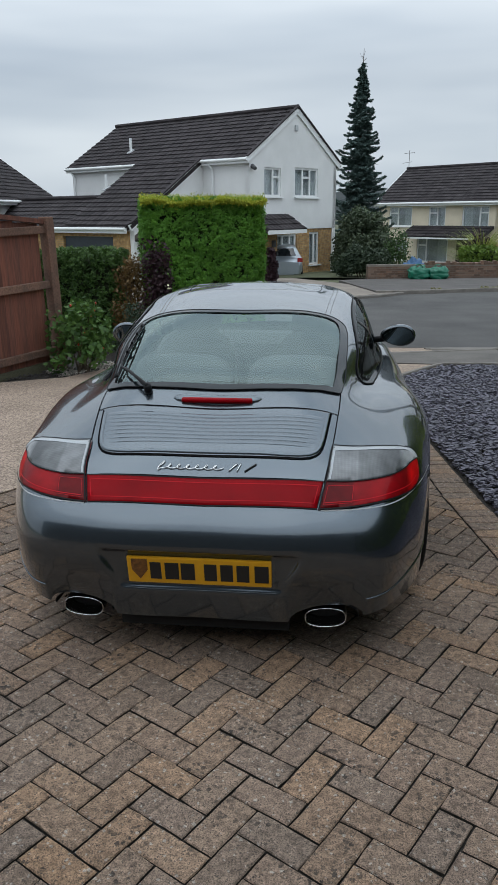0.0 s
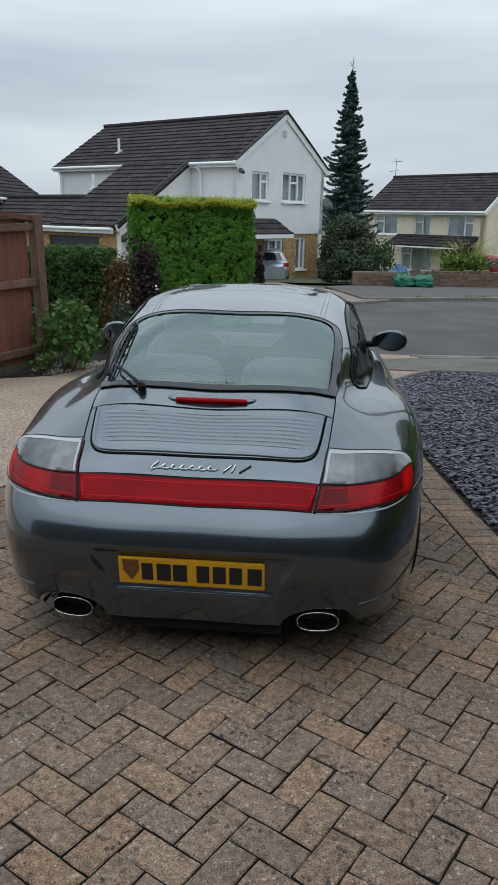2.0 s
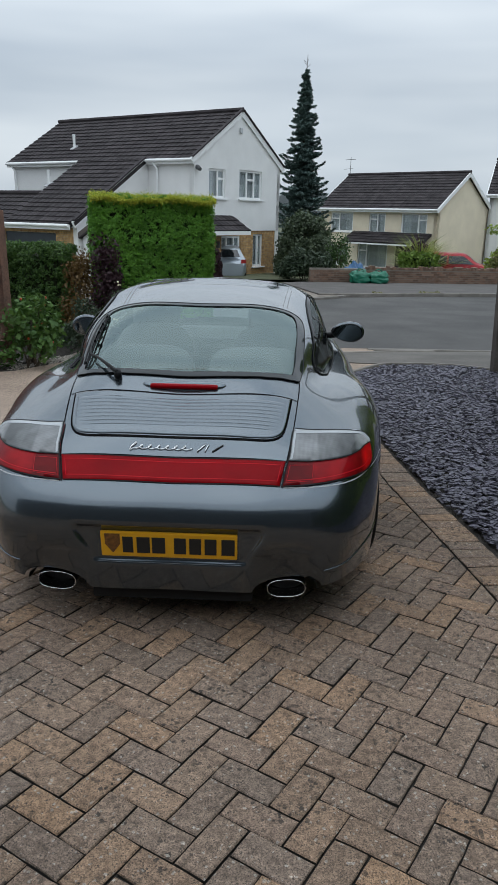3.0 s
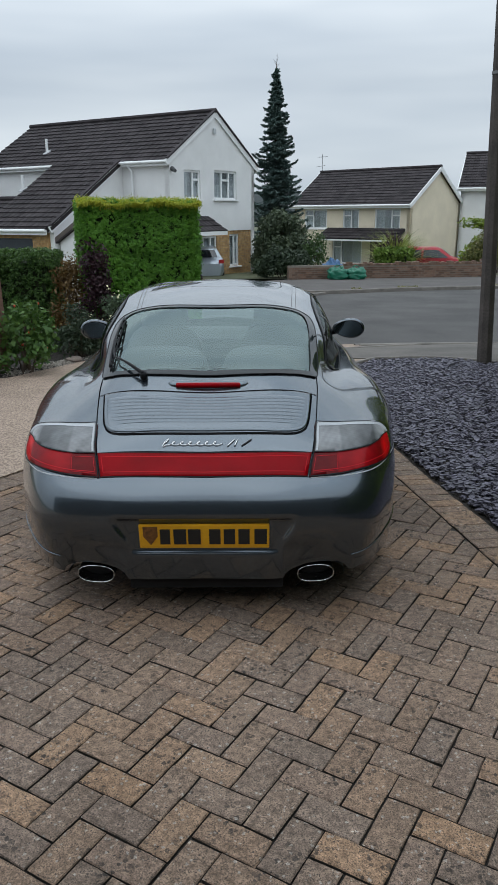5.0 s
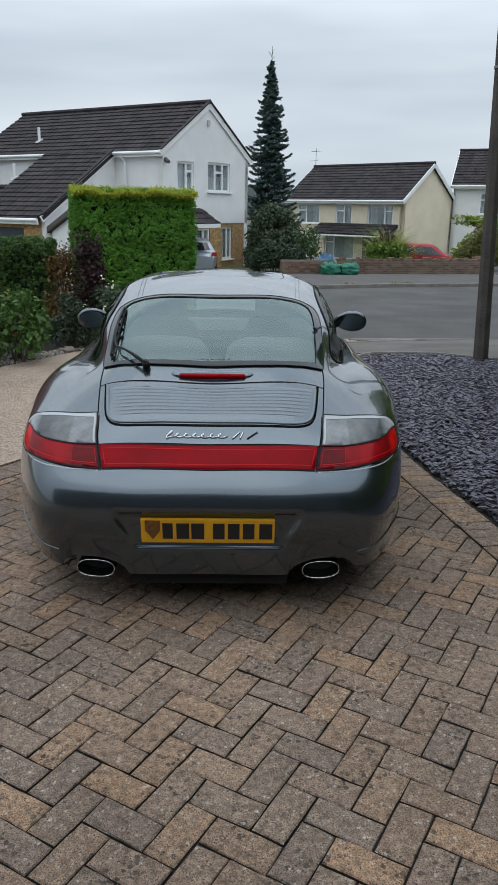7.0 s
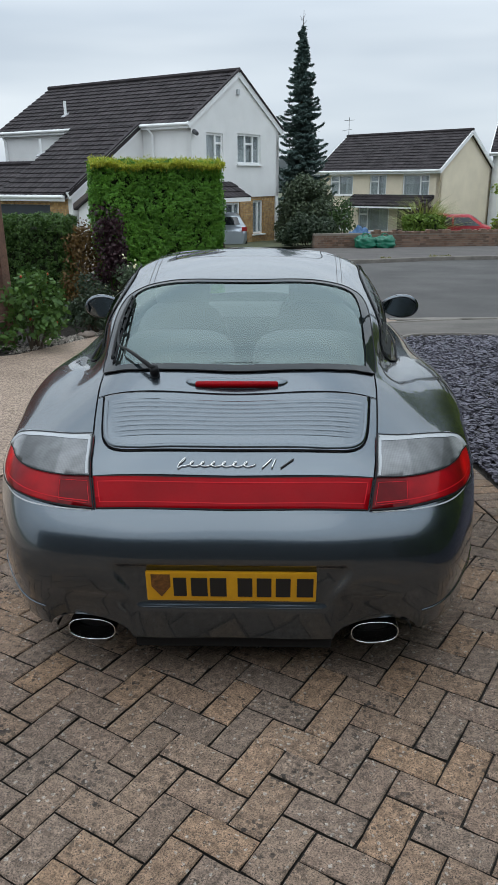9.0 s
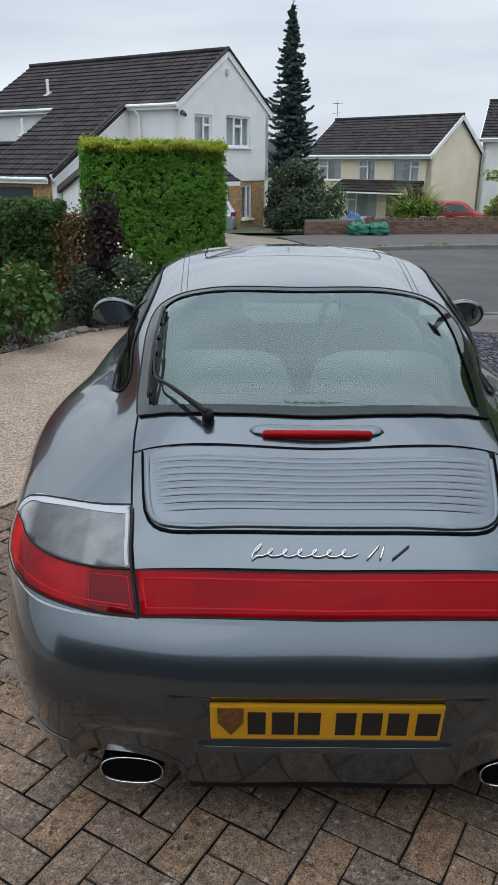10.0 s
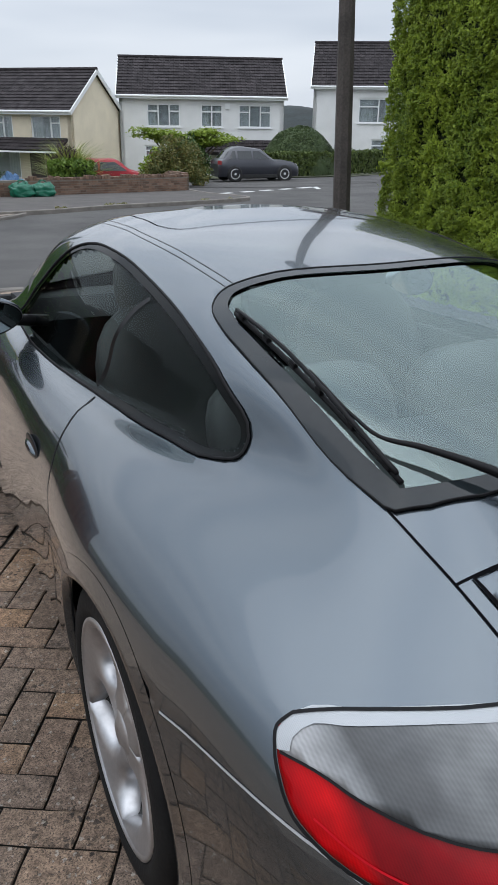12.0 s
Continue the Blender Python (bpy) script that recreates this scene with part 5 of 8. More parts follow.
def flow(P, counts, ends):
    """A smooth line through the knots of P (axis 0), with so many steps in each span."""
    Q = np.concatenate([ends[0][None], P, ends[1][None]])
    d = np.linalg.norm(np.diff(Q, axis=0), axis=-1)[..., None] + 1e-9
    s = np.diff(Q, axis=0) / d
    m = (s[:-1] * d[1:] + s[1:] * d[:-1]) / (d[1:] + d[:-1])
    out = []
    for i, n in enumerate(counts):
        for t in np.linspace(0, 1, n, endpoint=False):
            a, b, c, e = 2 * t ** 3 - 3 * t * t + 1, t ** 3 - 2 * t * t + t, 3 * t * t - 2 * t ** 3, t ** 3 - t * t
            out.append(a * P[i] + b * d[i + 1] * m[i] + c * P[i + 1] + e * d[i + 1] * m[i + 1])
    out.append(P[-1])
    return np.array(out)


FLIP3 = np.array([-1.0, 1.0, 1.0])
RED_LAMP = surf("red_lamp_plastic", (0.3, 0.01, 0.01), 0.3, 0.1, 9, 60, 0.0)
BLACK_TYRE = surf("tyre_black", (0.02, 0.02, 0.02), 0.8, 0.3, 9, 60, 0.1)
SILVER_RIM = surf("silver_rim", (0.65, 0.65, 0.65), 0.4, 0.1, 9, 60, 0.0, metal=0.3)
far_car("suv_car", "dark grey estate car parked on the side street", pose(14.5, 35.6, gz(16.6, 35.4) + 0.01, 0, 0, -96), surf("dark_grey_car_paint", (0.034, 0.036, 0.046), 0.30, 0.1, 2, 300, 0.0, metal=0.2, coat=0.4), 4.2, 1.80, 1.52, 0.98, 1.42, 1.10, tail=0.30, tyre=0.36, panes=3)
far_car("hatchback_car", "red hatchback parked behind the garden wall", pose(7.05, 36.5, gz(9.8, 36.6) - 0.08, 0, 0, -100), surf("red_car_paint", (0.31, 0.004, 0.013), 0.35, 0.1, 2, 300, 0.0, coat=0.1, spec=0.3), 4.25, 1.72, 1.44, 0.9, 0.95, 1.1)
far_car("hatchback_car", "silver hatchback parked at the white house", pose(-1.62, 29.6, gz(-1.3, 29.6) - 0.18, 0, 0, 14), surf("silver_car_paint", (0.36, 0.40, 0.44), 0.3, 0.08, 2, 300, 0.0, metal=0.6, coat=0.8), 3.9, 1.7, 1.4, 0.9, 0.95, 1.06)

# ---- planting in the far gardens ----
hedge_block("clipped_shrub", (0, 0, 0), (1.6, 1.4, 1.25), 3900, 0.09, leafy("box_leaf", (0.05, 0.11, 0.012), (0.19, 0.27, 0.04)), CORE, "rounded light green clipped shrub behind the wall", pose(6.0, 32.6, -1.25, 0, 0, -6), 41, 0.2)


def spiky(x, y, n, length, label, seed, material):
    """A tuft of long arching sword leaves."""
    rng = np.random.default_rng(seed)
    ob = thing("sword_leaf_plant", label, "plant", Matrix.Translation((x, y, gz(x, y) + 0.05)))
    vs, fs = [], []
    for i in range(n):
        a, e = rng.uniform(0, 6.283), rng.uniform(0.5, 1.35)
        d = np.array([math.cos(a) * math.cos(e), math.sin(a) * math.cos(e), math.sin(e)])
        sd = np.array([-math.sin(a), math.cos(a), 0]) * 0.04
        ln = length * rng.uniform(0.7, 1.15)
        o = len(vs)
        for k, f in enumerate((0, 0.4, 0.75, 1.0)):
            c = d * ln * f + np.array([math.cos(a), math.sin(a), -1.0]) * 0.35 * f ** 3 * ln * 0.6
            vs += [c + sd * (1 - f * 0.9), c - sd * (1 - f * 0.9)]
        fs += [(o + 2 * k, o + 2 * k + 1, o + 2 * k + 3, o + 2 * k + 2) for k in range(3)]
    mesh("blade", vs, fs, material, ob)
    return ob


spiky(7.3, 35.0, 520, 2.45, "spiky green and yellow sword-leaved plant", 42, leafy("sword_leaf", (0.10, 0.15, 0.03), (0.40, 0.42, 0.12)))
bush("bronze_shrub", (7.1, 34.9), (0.62, 0.6, 1.3), 2200, 0.08, PURPLE, "dark purple-red leaved shrub by the porch", 43, hollow=0.6)
bush("mixed_shrub", (11.3, 32.2), (1.35, 1.1, 1.35), 9500, 0.065, leafy("pieris_leaf", (0.035, 0.090, 0.022), (0.22, 0.17, 0.05)), "mixed green and reddish shrub at the wall end", 44, hollow=0.6)
bush("mixed_shrub", (10.8, 33.5), (0.75, 0.7, 1.1), 2200, 0.10, LIME, "yellow-green shrub behind the wall", 45, hollow=0.6)


def juniper(x, y, z, seed):
    """A spreading juniper: long flat layered sprays on low limbs."""
    rng = np.random.default_rng(seed)
    ob = thing("spreading_juniper", "flat layered lime green spreading juniper", "shrub", Matrix.Translation((x, y, gz(x, y))))
    pos, nor, bm = [], [], bmesh.new()
    for k in range(16):
        a = rng.uniform(-0.5, 0.5) + (0 if k % 2 else math.pi)
        ln = rng.uniform(1.4, 3.3)
        h = z + rng.uniform(-0.35, 0.35)
        tip = np.array([math.cos(a) * ln, math.sin(a) * ln * 0.7, h + 0.15])
        add_tube(bm, (0, 0, 0.1), (tip[0] * 0.6, tip[1] * 0.6, h * 0.92), 0.06, 0.03, 6)
        m = 420
        s = rng.uniform(0.15, 1, (m, 1))
        pos.append(np.array([0, 0, h - 0.1]) + (tip - np.array([0, 0, h - 0.1])) * s + rng.normal(0, 1, (m, 3)) * np.array([0.16, 0.3, 0.06]))
        nor.append(np.tile((0, 0, 1.0), (m, 1)))
    part("limb", bm, BARK, ob)
    leaves("spray", np.concatenate(pos), np.concatenate(nor), 0.11, LIME, ob, jitter=0.4, seed=seed)


juniper(14.6, 39.5, 2.0, 46)
bush("juniper_foot", (14.6, 39.0), (1.2, 0.8, 1.5), 2500, 0.12, PRIVET, "dark green shrub under the spreading juniper", 49, hollow=0.6)
clipped_dome(22.6, 41.5, (2.5, 1.8, 2.75), 14000, 0.085, leafy("dome_leaf", (0.03, 0.06, 0.02), (0.11, 0.15, 0.055)), "large smooth domed dark green clipped shrub", 47)
hedge_block("street_hedge", (0, 0, 0), (13.0, 1.2, 1.25), 16000, 0.10, leafy("street_hedge_leaf", (0.03, 0.06, 0.014), (0.15, 0.19, 0.05)), CORE, "clipped green hedge along the side street", pose(19.2, 38.6, gz(20, 38.6), 0, 0, 18), 48, 0.12)
# weeds in the kerb and a blue cover by the bush
rng = np.random.default_rng(51)
q = rng.uniform(0, 1, (900, 1))
kx = 3.2 + 6.0 * q[:, 0]
ky = np.interp(kx, [p[0] for p in FAR_KERB[:24]], [p[1] for p in FAR_KERB[:24]]) + 0.12 + rng.normal(0, 0.07, 900)
ok = noise.noise
keep = np.array([noise.noise(Vector((a * 1.1, 0, 3))) > 0.16 for a in kx])
w_pos = np.c_[kx, ky, ground_z(kx, ky) + 0.08 + rng.uniform(0, 0.06, 900)][keep]
tagged(leaves("kerb_weeds", w_pos, np.tile((0, -0.5, 0.5), (len(w_pos), 1)), 0.032, leafy("dry_weed", (0.09, 0.10, 0.03), (0.3, 0.27, 0.13)), long=2.4, seed=52), "dry yellow-green weeds along the kerb", "weeds", kind="stuff")
cover = thing("blue_cover", "crumpled blue plastic cover behind the wall", "cover", Matrix.Translation((3.45, 27.6, gz(3.45, 27.6))))
bm = bmesh.new()
bmesh.ops.create_icosphere(bm, subdivisions=3, radius=1.0)
for v in bm.verts:
    k = 1 + 0.35 * noise.noise(v.co * 2.2)
    v.co = Vector((v.co.x * 0.42 * k, v.co.y * 0.3 * k, (v.co.z + 0.9) * 0.38 * k))
part("sheeting", bm, surf("blue_plastic", (0.06, 0.15, 0.30), 0.5, 0.3, 5, 30, 0.2), cover)


# ---- the grey coupe ----
PAINT = surf("slate_grey_metallic_paint", (0.087, 0.107, 0.124), 0.25, 0.05, 2, 900, 0.02, metal=0.92, coat=1.0, depth=0.0004)
PAINT.node_tree.nodes["Principled BSDF"].inputs["Coat Roughness"].default_value = 0.03
BLACK = surf("black_rubber", (0.010, 0.010, 0.011), 0.6, 0.3, 12, 90, 0.1, spec=0.15)
GLOSS_BLACK = surf("gloss_black_plastic", (0.01, 0.01, 0.011), 0.3, 0.2, 9, 60, 0.05, spec=0.12)
FRIT = surf("black_glass_border", (0.014, 0.018, 0.020), 0.04, 0.1, 9, 60, 0.0, spec=0.34)
SIDE_TRIM = surf("black_side_window_edge", (0.005, 0.006, 0.006), 0.05, 0.1, 9, 60, 0.0, spec=0.07)
CHROME = surf("polished_steel", (0.62, 0.62, 0.62), 0.16, 0.08, 9, 60, 0.0, metal=1.0)
ALLOY = surf("silver_alloy", (0.5, 0.5, 0.51), 0.36, 0.1, 9, 80, 0.05, metal=0.85)
DARK_METAL = surf("dark_brake_metal", (0.06, 0.06, 0.06), 0.5, 0.3, 9, 80, 0.1, metal=0.7)
SOOT = surf("sooty_pipe", (0.012, 0.011, 0.01), 0.8, 0.4, 20, 90, 0.2)
LEATHER = surf("grey_leather", (0.032, 0.035, 0.035), 0.6, 0.1, 6, 60, 0.0)
CARPET = surf("black_carpet", (0.02, 0.021, 0.022), 0.95, 0.2, 9, 60, 0.0)
REAR_GLASS = pane_glass("tinted_rear_glass", (0.88, 0.97, 0.95), 2.2, (0.80, 0.97, 0.95))
SIDE_GLASS = pane_glass("tinted_side_glass", (0.86, 0.93, 0.91), 1.28, (0.40, 0.43, 0.43))
SCREEN_GLASS = pane_glass("clear_windscreen_glass", (0.86, 0.92, 0.90), 1.5)
YELLOW = surf("yellow_plate", (0.74, 0.37, 0.008), 0.4, 0.06, 9, 60, 0.0)
PLATE_INK = surf("black_plate_ink", (0.012, 0.012, 0.012), 0.5, 0.1, 9, 60, 0.0)


def lens_material(name, base, ribs, rough=0.4, coat=0.4, deep=0.6, metal=0.0, relief=0.15):
    """A moulded lamp lens: coloured plastic with fine ribs under a clear face."""
    m, n, l, p = shader(name)
    geo = n.new("ShaderNodeNewGeometry")
    wave = n.new("ShaderNodeTexWave")
    wave.wave_type, wave.bands_direction = "BANDS", "X" if ribs > 0 else "Z"
    wave.inputs["Scale"].default_value = abs(ribs)
    l.new(geo.outputs["Position"], wave.inputs["Vector"])
    cross = n.new("ShaderNodeTexWave")
    cross.wave_type, cross.bands_direction = "BANDS", "Z" if ribs > 0 else "X"
    cross.inputs["Scale"].default_value = abs(ribs) * 1.3
    l.new(geo.outputs["Position"], cross.inputs["Vector"])
    soft = n.new("ShaderNodeTexNoise")
    soft.inputs["Scale"].default_value = 7
    l.new(geo.outputs["Position"], soft.inputs["Vector"])
    both_ = n.new("ShaderNodeMath")
    both_.operation = "MULTIPLY_ADD"
    both_.inputs[1].default_value = 0.45
    l.new(cross.outputs["Fac"], both_.inputs[0]), l.new(wave.outputs["Fac"], both_.inputs[2])
    third = n.new("ShaderNodeMath")
    third.operation = "MULTIPLY_ADD"
    third.inputs[1].default_value = 2.3
    l.new(soft.outputs["Fac"], third.inputs[0]), l.new(both_.outputs[0], third.inputs[2])
    scale_ = n.new("ShaderNodeMath")
    scale_.operation = "DIVIDE"
    scale_.inputs[1].default_value = 3.3
    l.new(third.outputs[0], scale_.inputs[0])
    ramp = n.new("ShaderNodeValToRGB")
    ramp.color_ramp.elements[0].position, ramp.color_ramp.elements[1].position = 0.2, 0.85
    ramp.color_ramp.elements[0].color = (*[c * deep for c in base], 1)
    ramp.color_ramp.elements[1].color = (*base, 1)
    l.new(scale_.outputs[0], ramp.inputs[0]), l.new(ramp.outputs[0], p.inputs["Base Color"])
    bp = n.new("ShaderNodeBump")
    bp.inputs["Strength"].default_value, bp.inputs["Distance"].default_value = relief, 0.0012
    l.new(both_.outputs[0], bp.inputs["Height"]), l.new(bp.outputs[0], p.inputs["Normal"])
    p.inputs["Roughness"].default_value = rough
    p.inputs["Specular IOR Level"].default_value = 0.03
    p.inputs["Coat Weight"].default_value, p.inputs["Coat Roughness"].default_value = coat, 0.03
    p.inputs["Metallic"].default_value = metal
    return m


def zoned_lens(name, zones, ribs, contrast, metal, coat, relief):
    """A moulded lamp lens whose tone changes from its inner end to its outer end; zones: (half-width in metres, colour)."""
    m, n, l, p = shader(name)
    geo = n.new("ShaderNodeNewGeometry")
    sep, away, span, ramp = (n.new("ShaderNode" + k) for k in ("SeparateXYZ", "Math", "MapRange", "ValToRGB"))
    away.operation = "ABSOLUTE"
    span.inputs["From Min"].default_value, span.inputs["From Max"].default_value = 0.40, 0.80
    l.new(geo.outputs["Position"], sep.inputs[0]), l.new(sep.outputs["X"], away.inputs[0])
    l.new(away.outputs[0], span.inputs["Value"]), l.new(span.outputs[0], ramp.inputs[0])
    e = ramp.color_ramp.elements
    for k, (x, c) in ((0, zones[0]), (1, zones[-1])):
        e[k].position, e[k].color = (x - 0.40) / 0.40, (*c, 1)
    for x, c in zones[1:-1]:
        e.new((x - 0.40) / 0.40).color = (*c, 1)
    rib, cross, soft = n.new("ShaderNodeTexWave"), n.new("ShaderNodeTexWave"), n.new("ShaderNodeTexNoise")
    rib.bands_direction, cross.bands_direction = "X", "Z"
    rib.inputs["Scale"].default_value, cross.inputs["Scale"].default_value = ribs, ribs * 1.15
    rib.inputs["Distortion"].default_value, rib.inputs["Detail Scale"].default_value = 1.2, 0.6
    soft.inputs["Scale"].default_value = 16
    for q in (rib, cross, soft):
        l.new(geo.outputs["Position"], q.inputs["Vector"])
    both_ = n.new("ShaderNodeMath")
    both_.operation = "MULTIPLY_ADD"
    both_.inputs[1].default_value = 0.4
    l.new(cross.outputs["Fac"], both_.inputs[0]), l.new(rib.outputs["Fac"], both_.inputs[2])
    tone = n.new("ShaderNodeMapRange")
    tone.inputs["From Max"].default_value = 1.4
    tone.inputs["To Min"].default_value, tone.inputs["To Max"].default_value = 1 - contrast, 1 + contrast
    l.new(both_.outputs[0], tone.inputs["Value"])
    cloud = n.new("ShaderNodeMapRange")
    cloud.inputs["From Min"].default_value, cloud.inputs["From Max"].default_value = 0.3, 0.7
    cloud.inputs["To Min"].default_value, cloud.inputs["To Max"].default_value = 0.75, 1.2
    l.new(soft.outputs["Fac"], cloud.inputs["Value"])
    mu = n.new("ShaderNodeMath")
    mu.operation = "MULTIPLY"
    l.new(tone.outputs[0], mu.inputs[0]), l.new(cloud.outputs[0], mu.inputs[1])
    sc = n.new("ShaderNodeVectorMath")
    sc.operation = "SCALE"
    l.new(ramp.outputs[0], sc.inputs[0]), l.new(mu.outputs[0], sc.inputs["Scale"])
    l.new(sc.outputs[0], p.inputs["Base Color"])
    bp = n.new("ShaderNodeBump")
    bp.inputs["Strength"].default_value, bp.inputs["Distance"].default_value = relief, 0.0012
    l.new(both_.outputs[0], bp.inputs["Height"]), l.new(bp.outputs[0], p.inputs["Normal"])
    p.inputs["Metallic"].default_value, p.inputs["Roughness"].default_value = metal, 0.45
    p.inputs["Specular IOR Level"].default_value = 0.05
    p.inputs["Coat Weight"].default_value, p.inputs["Coat Roughness"].default_value = coat, 0.02
    return m


RED_LENS = lens_material("red_lamp_lens", (0.29, 0.001, 0.005), -190, 0.5, 0.12, 0.5)
TAIL_RED = zoned_lens("red_tail_lens", [(0.43, (0.102, 0.0008, 0.0026)), (0.535, (0.111, 0.0008, 0.0026)), (0.546, (0.230, 0.0008, 0.0043)), (0.63, (0.272, 0.0017, 0.0043)), (0.69, (0.170, 0.0008, 0.0034)), (0.74, (0.145, 0.0008, 0.0026)), (0.762, (0.510, 0.0026, 0.0043)), (0.79, (0.357, 0.0017, 0.0043))], 120, 0.12, 0.0, 0.20, 0.08)
CLEAR_LENS = zoned_lens("clear_ribbed_lens", [(0.45, (0.180, 0.186, 0.189)), (0.555, (0.194, 0.199, 0.203)), (0.565, (0.140, 0.145, 0.147)), (0.62, (0.130, 0.135, 0.137)), (0.66, (0.077, 0.080, 0.082)), (0.715, (0.068, 0.071, 0.073)), (0.735, (0.198, 0.204, 0.207)), (0.78, (0.386, 0.386, 0.386))], 62, 0.10, 0.15, 0.42, 0.12)
TRIM = lens_material("pale_lamp_trim", (0.44, 0.46, 0.475), 150, 0.4, 0.2, 0.8)
RIM_RED = surf("red_moulding", (0.50, 0.006, 0.014), 0.4, 0.1, 9, 60, 0.0, spec=0.1)
# pale grey for the highlight painted along the bumper edge
EDGE = surf("bumper_edge_highlight", (0.42, 0.43, 0.44), 0.4, 0.1, 9, 90, 0.0)

# half outlines of the body from below to the roof: rear centre, round the corner, along the flank to the nose
RING_A = [(0, .02, .180), (.40, .03, .182), (.635, .09, .20), (.760, .25, .215), (.848, .57, .20), (.875, 1.0, .2), (.855, 1.6, .18), (.85, 2.2, .18), (.85, 2.9, .18), (.85, 3.38, .2), (.72, 4.1, .2), (0, 4.33, .2)]
RING_B = [(0, -.014, .31), (.40, -.002, .31), (.652, .055, .315), (.775, .24, .32), (.862, .60, .325), (.897, 1.0, .33), (.872, 1.6, .33), (.865, 2.2, .33), (.865, 2.9, .33), (.885, 3.38, .33), (.75, 4.13, .33), (0, 4.39, .33)]
RING_C = [(0, -.057, .445), (.40, -.042, .445), (.66, .033, .452), (.782, .235, .465), (.868, .61, .48), (.908, 1.0, .5), (.88, 1.6, .5), (.878, 2.2, .5), (.88, 2.9, .5), (.885, 3.38, .5), (.75, 4.12, .48), (0, 4.37, .45)]
RING_D = [(0, -.036, .540), (.40, -.021, .540), (.66, .056, .542), (.785, .262, .545), (.87, .63, .55), (.91, 1.0, .57), (.884, 1.6, .57), (.88, 2.2, .58), (.88, 2.9, .57), (.883, 3.38, .55), (.745, 4.07, .53), (0, 4.34, .5)]
RING_E = [(0, .012, .606), (.40, .030, .608), (.655, .10, .612), (.785, .30, .612), (.868, .65, .605), (.908, 1.0, .64), (.884, 1.6, .64), (.878, 2.2, .65), (.878, 2.9, .63), (.875, 3.38, .6), (.73, 4.0, .58), (0, 4.3, .55)]
RING_F = [(0, .10, .70), (.42, .115, .70), (.64, .20, .705), (.77, .40, .712), (.85, .70, .71), (.888, 1.0, .735), (.872, 1.6, .73), (.865, 2.2, .74), (.86, 2.9, .72), (.82, 3.38, .70), (.68, 3.9, .66), (0, 4.2, .62)]
RING_G = [(0, .20, .772), (.44, .25, .775), (.60, .345, .772), (.715, .52, .775), (.80, .76, .785), (.838, 1.02, .80), (.842, 1.6, .79), (.838, 2.2, .81), (.82, 2.85, .80), (.75, 3.38, .77), (.6, 3.8, .72), (0, 4.05, .68)]
RING_H = [(0, .40, .862), (.46, .44, .868), (.56, .53, .855), (.635, .66, .845), (.70, .84, .85), (.742, 1.08, .855), (.785, 1.6, .84), (.79, 2.2, .855), (.77, 2.75, .86), (.68, 3.2, .84), (.5, 3.5, .82), (0, 3.6, .83)]
RING_I = [(0, .545, .940), (.455, .585, .928), (.515, .66, .912), (.562, .79, .90), (.605, .96, .89), (.645, 1.16, .878), (.714, 1.6, .868), (.73, 2.2, .875), (.71, 2.7, .89), (.62, 3.1, .885), (.42, 3.28, .885), (0, 3.4, .90)]
RING_J = [(0, .98, 1.080), (.46, 1.0, 1.067), (.525, 1.04, 1.054), (.572, 1.12, 1.038), (.612, 1.24, 1.03), (.64, 1.4, 1.028), (.668, 1.7, 1.03), (.672, 2.2, 1.03), (.645, 2.6, 1.03), (.56, 2.88, 1.03), (.38, 3.02, 1.04), (0, 3.08, 1.06)]
RING_K = [(0, 1.38, 1.186), (.42, 1.39, 1.168), (.485, 1.42, 1.155), (.525, 1.48, 1.148), (.555, 1.57, 1.15), (.577, 1.68, 1.16), (.592, 1.9, 1.175), (.592, 2.2, 1.185), (.565, 2.45, 1.17), (.50, 2.62, 1.155), (.35, 2.72, 1.17), (0, 2.78, 1.195)]
RING_L = [(0, 1.75, 1.255), (.3, 1.76, 1.244), (.375, 1.78, 1.236), (.425, 1.82, 1.23), (.455, 1.88, 1.23), (.475, 1.95, 1.234), (.485, 2.08, 1.238), (.48, 2.2, 1.24), (.455, 2.33, 1.236), (.39, 2.44, 1.232), (.26, 2.5, 1.238), (0, 2.52, 1.25)]
RING_M = [(0, 2.05, 1.284), (.10, 2.055, 1.282), (.14, 2.07, 1.281), (.16, 2.09, 1.28), (.175, 2.11, 1.28), (.18, 2.13, 1.28), (.18, 2.16, 1.28), (.18, 2.18, 1.28), (.17, 2.2, 1.28), (.14, 2.23, 1.28), (.09, 2.25, 1.281), (0, 2.26, 1.282)]
RINGS = [RING_A, RING_B, RING_C, RING_D, RING_E, RING_F, RING_G, RING_H, RING_I, RING_J, RING_K, RING_L, RING_M]


FLIP = np.array([-1.0, 1.0, 1.0])
U_STEPS = [48, 24, 14, 16, 16, 24, 22, 18, 14, 14, 14]
V_STEPS = [10, 18, 9, 4, 6, 6, 7, 7, 9, 10, 10, 8]
half = np.array([flow(np.array(r, float), U_STEPS, (np.array(r[1]) * FLIP, np.array(r[-2]) * FLIP)) for r in RINGS])
half = flow(half, V_STEPS, (2 * half[0] - half[1], 2 * half[-1] - half[-2]))
NV, NU = half.shape[:2]
V_ROW = [sum(V_STEPS[:k]) for k in range(len(RINGS))]
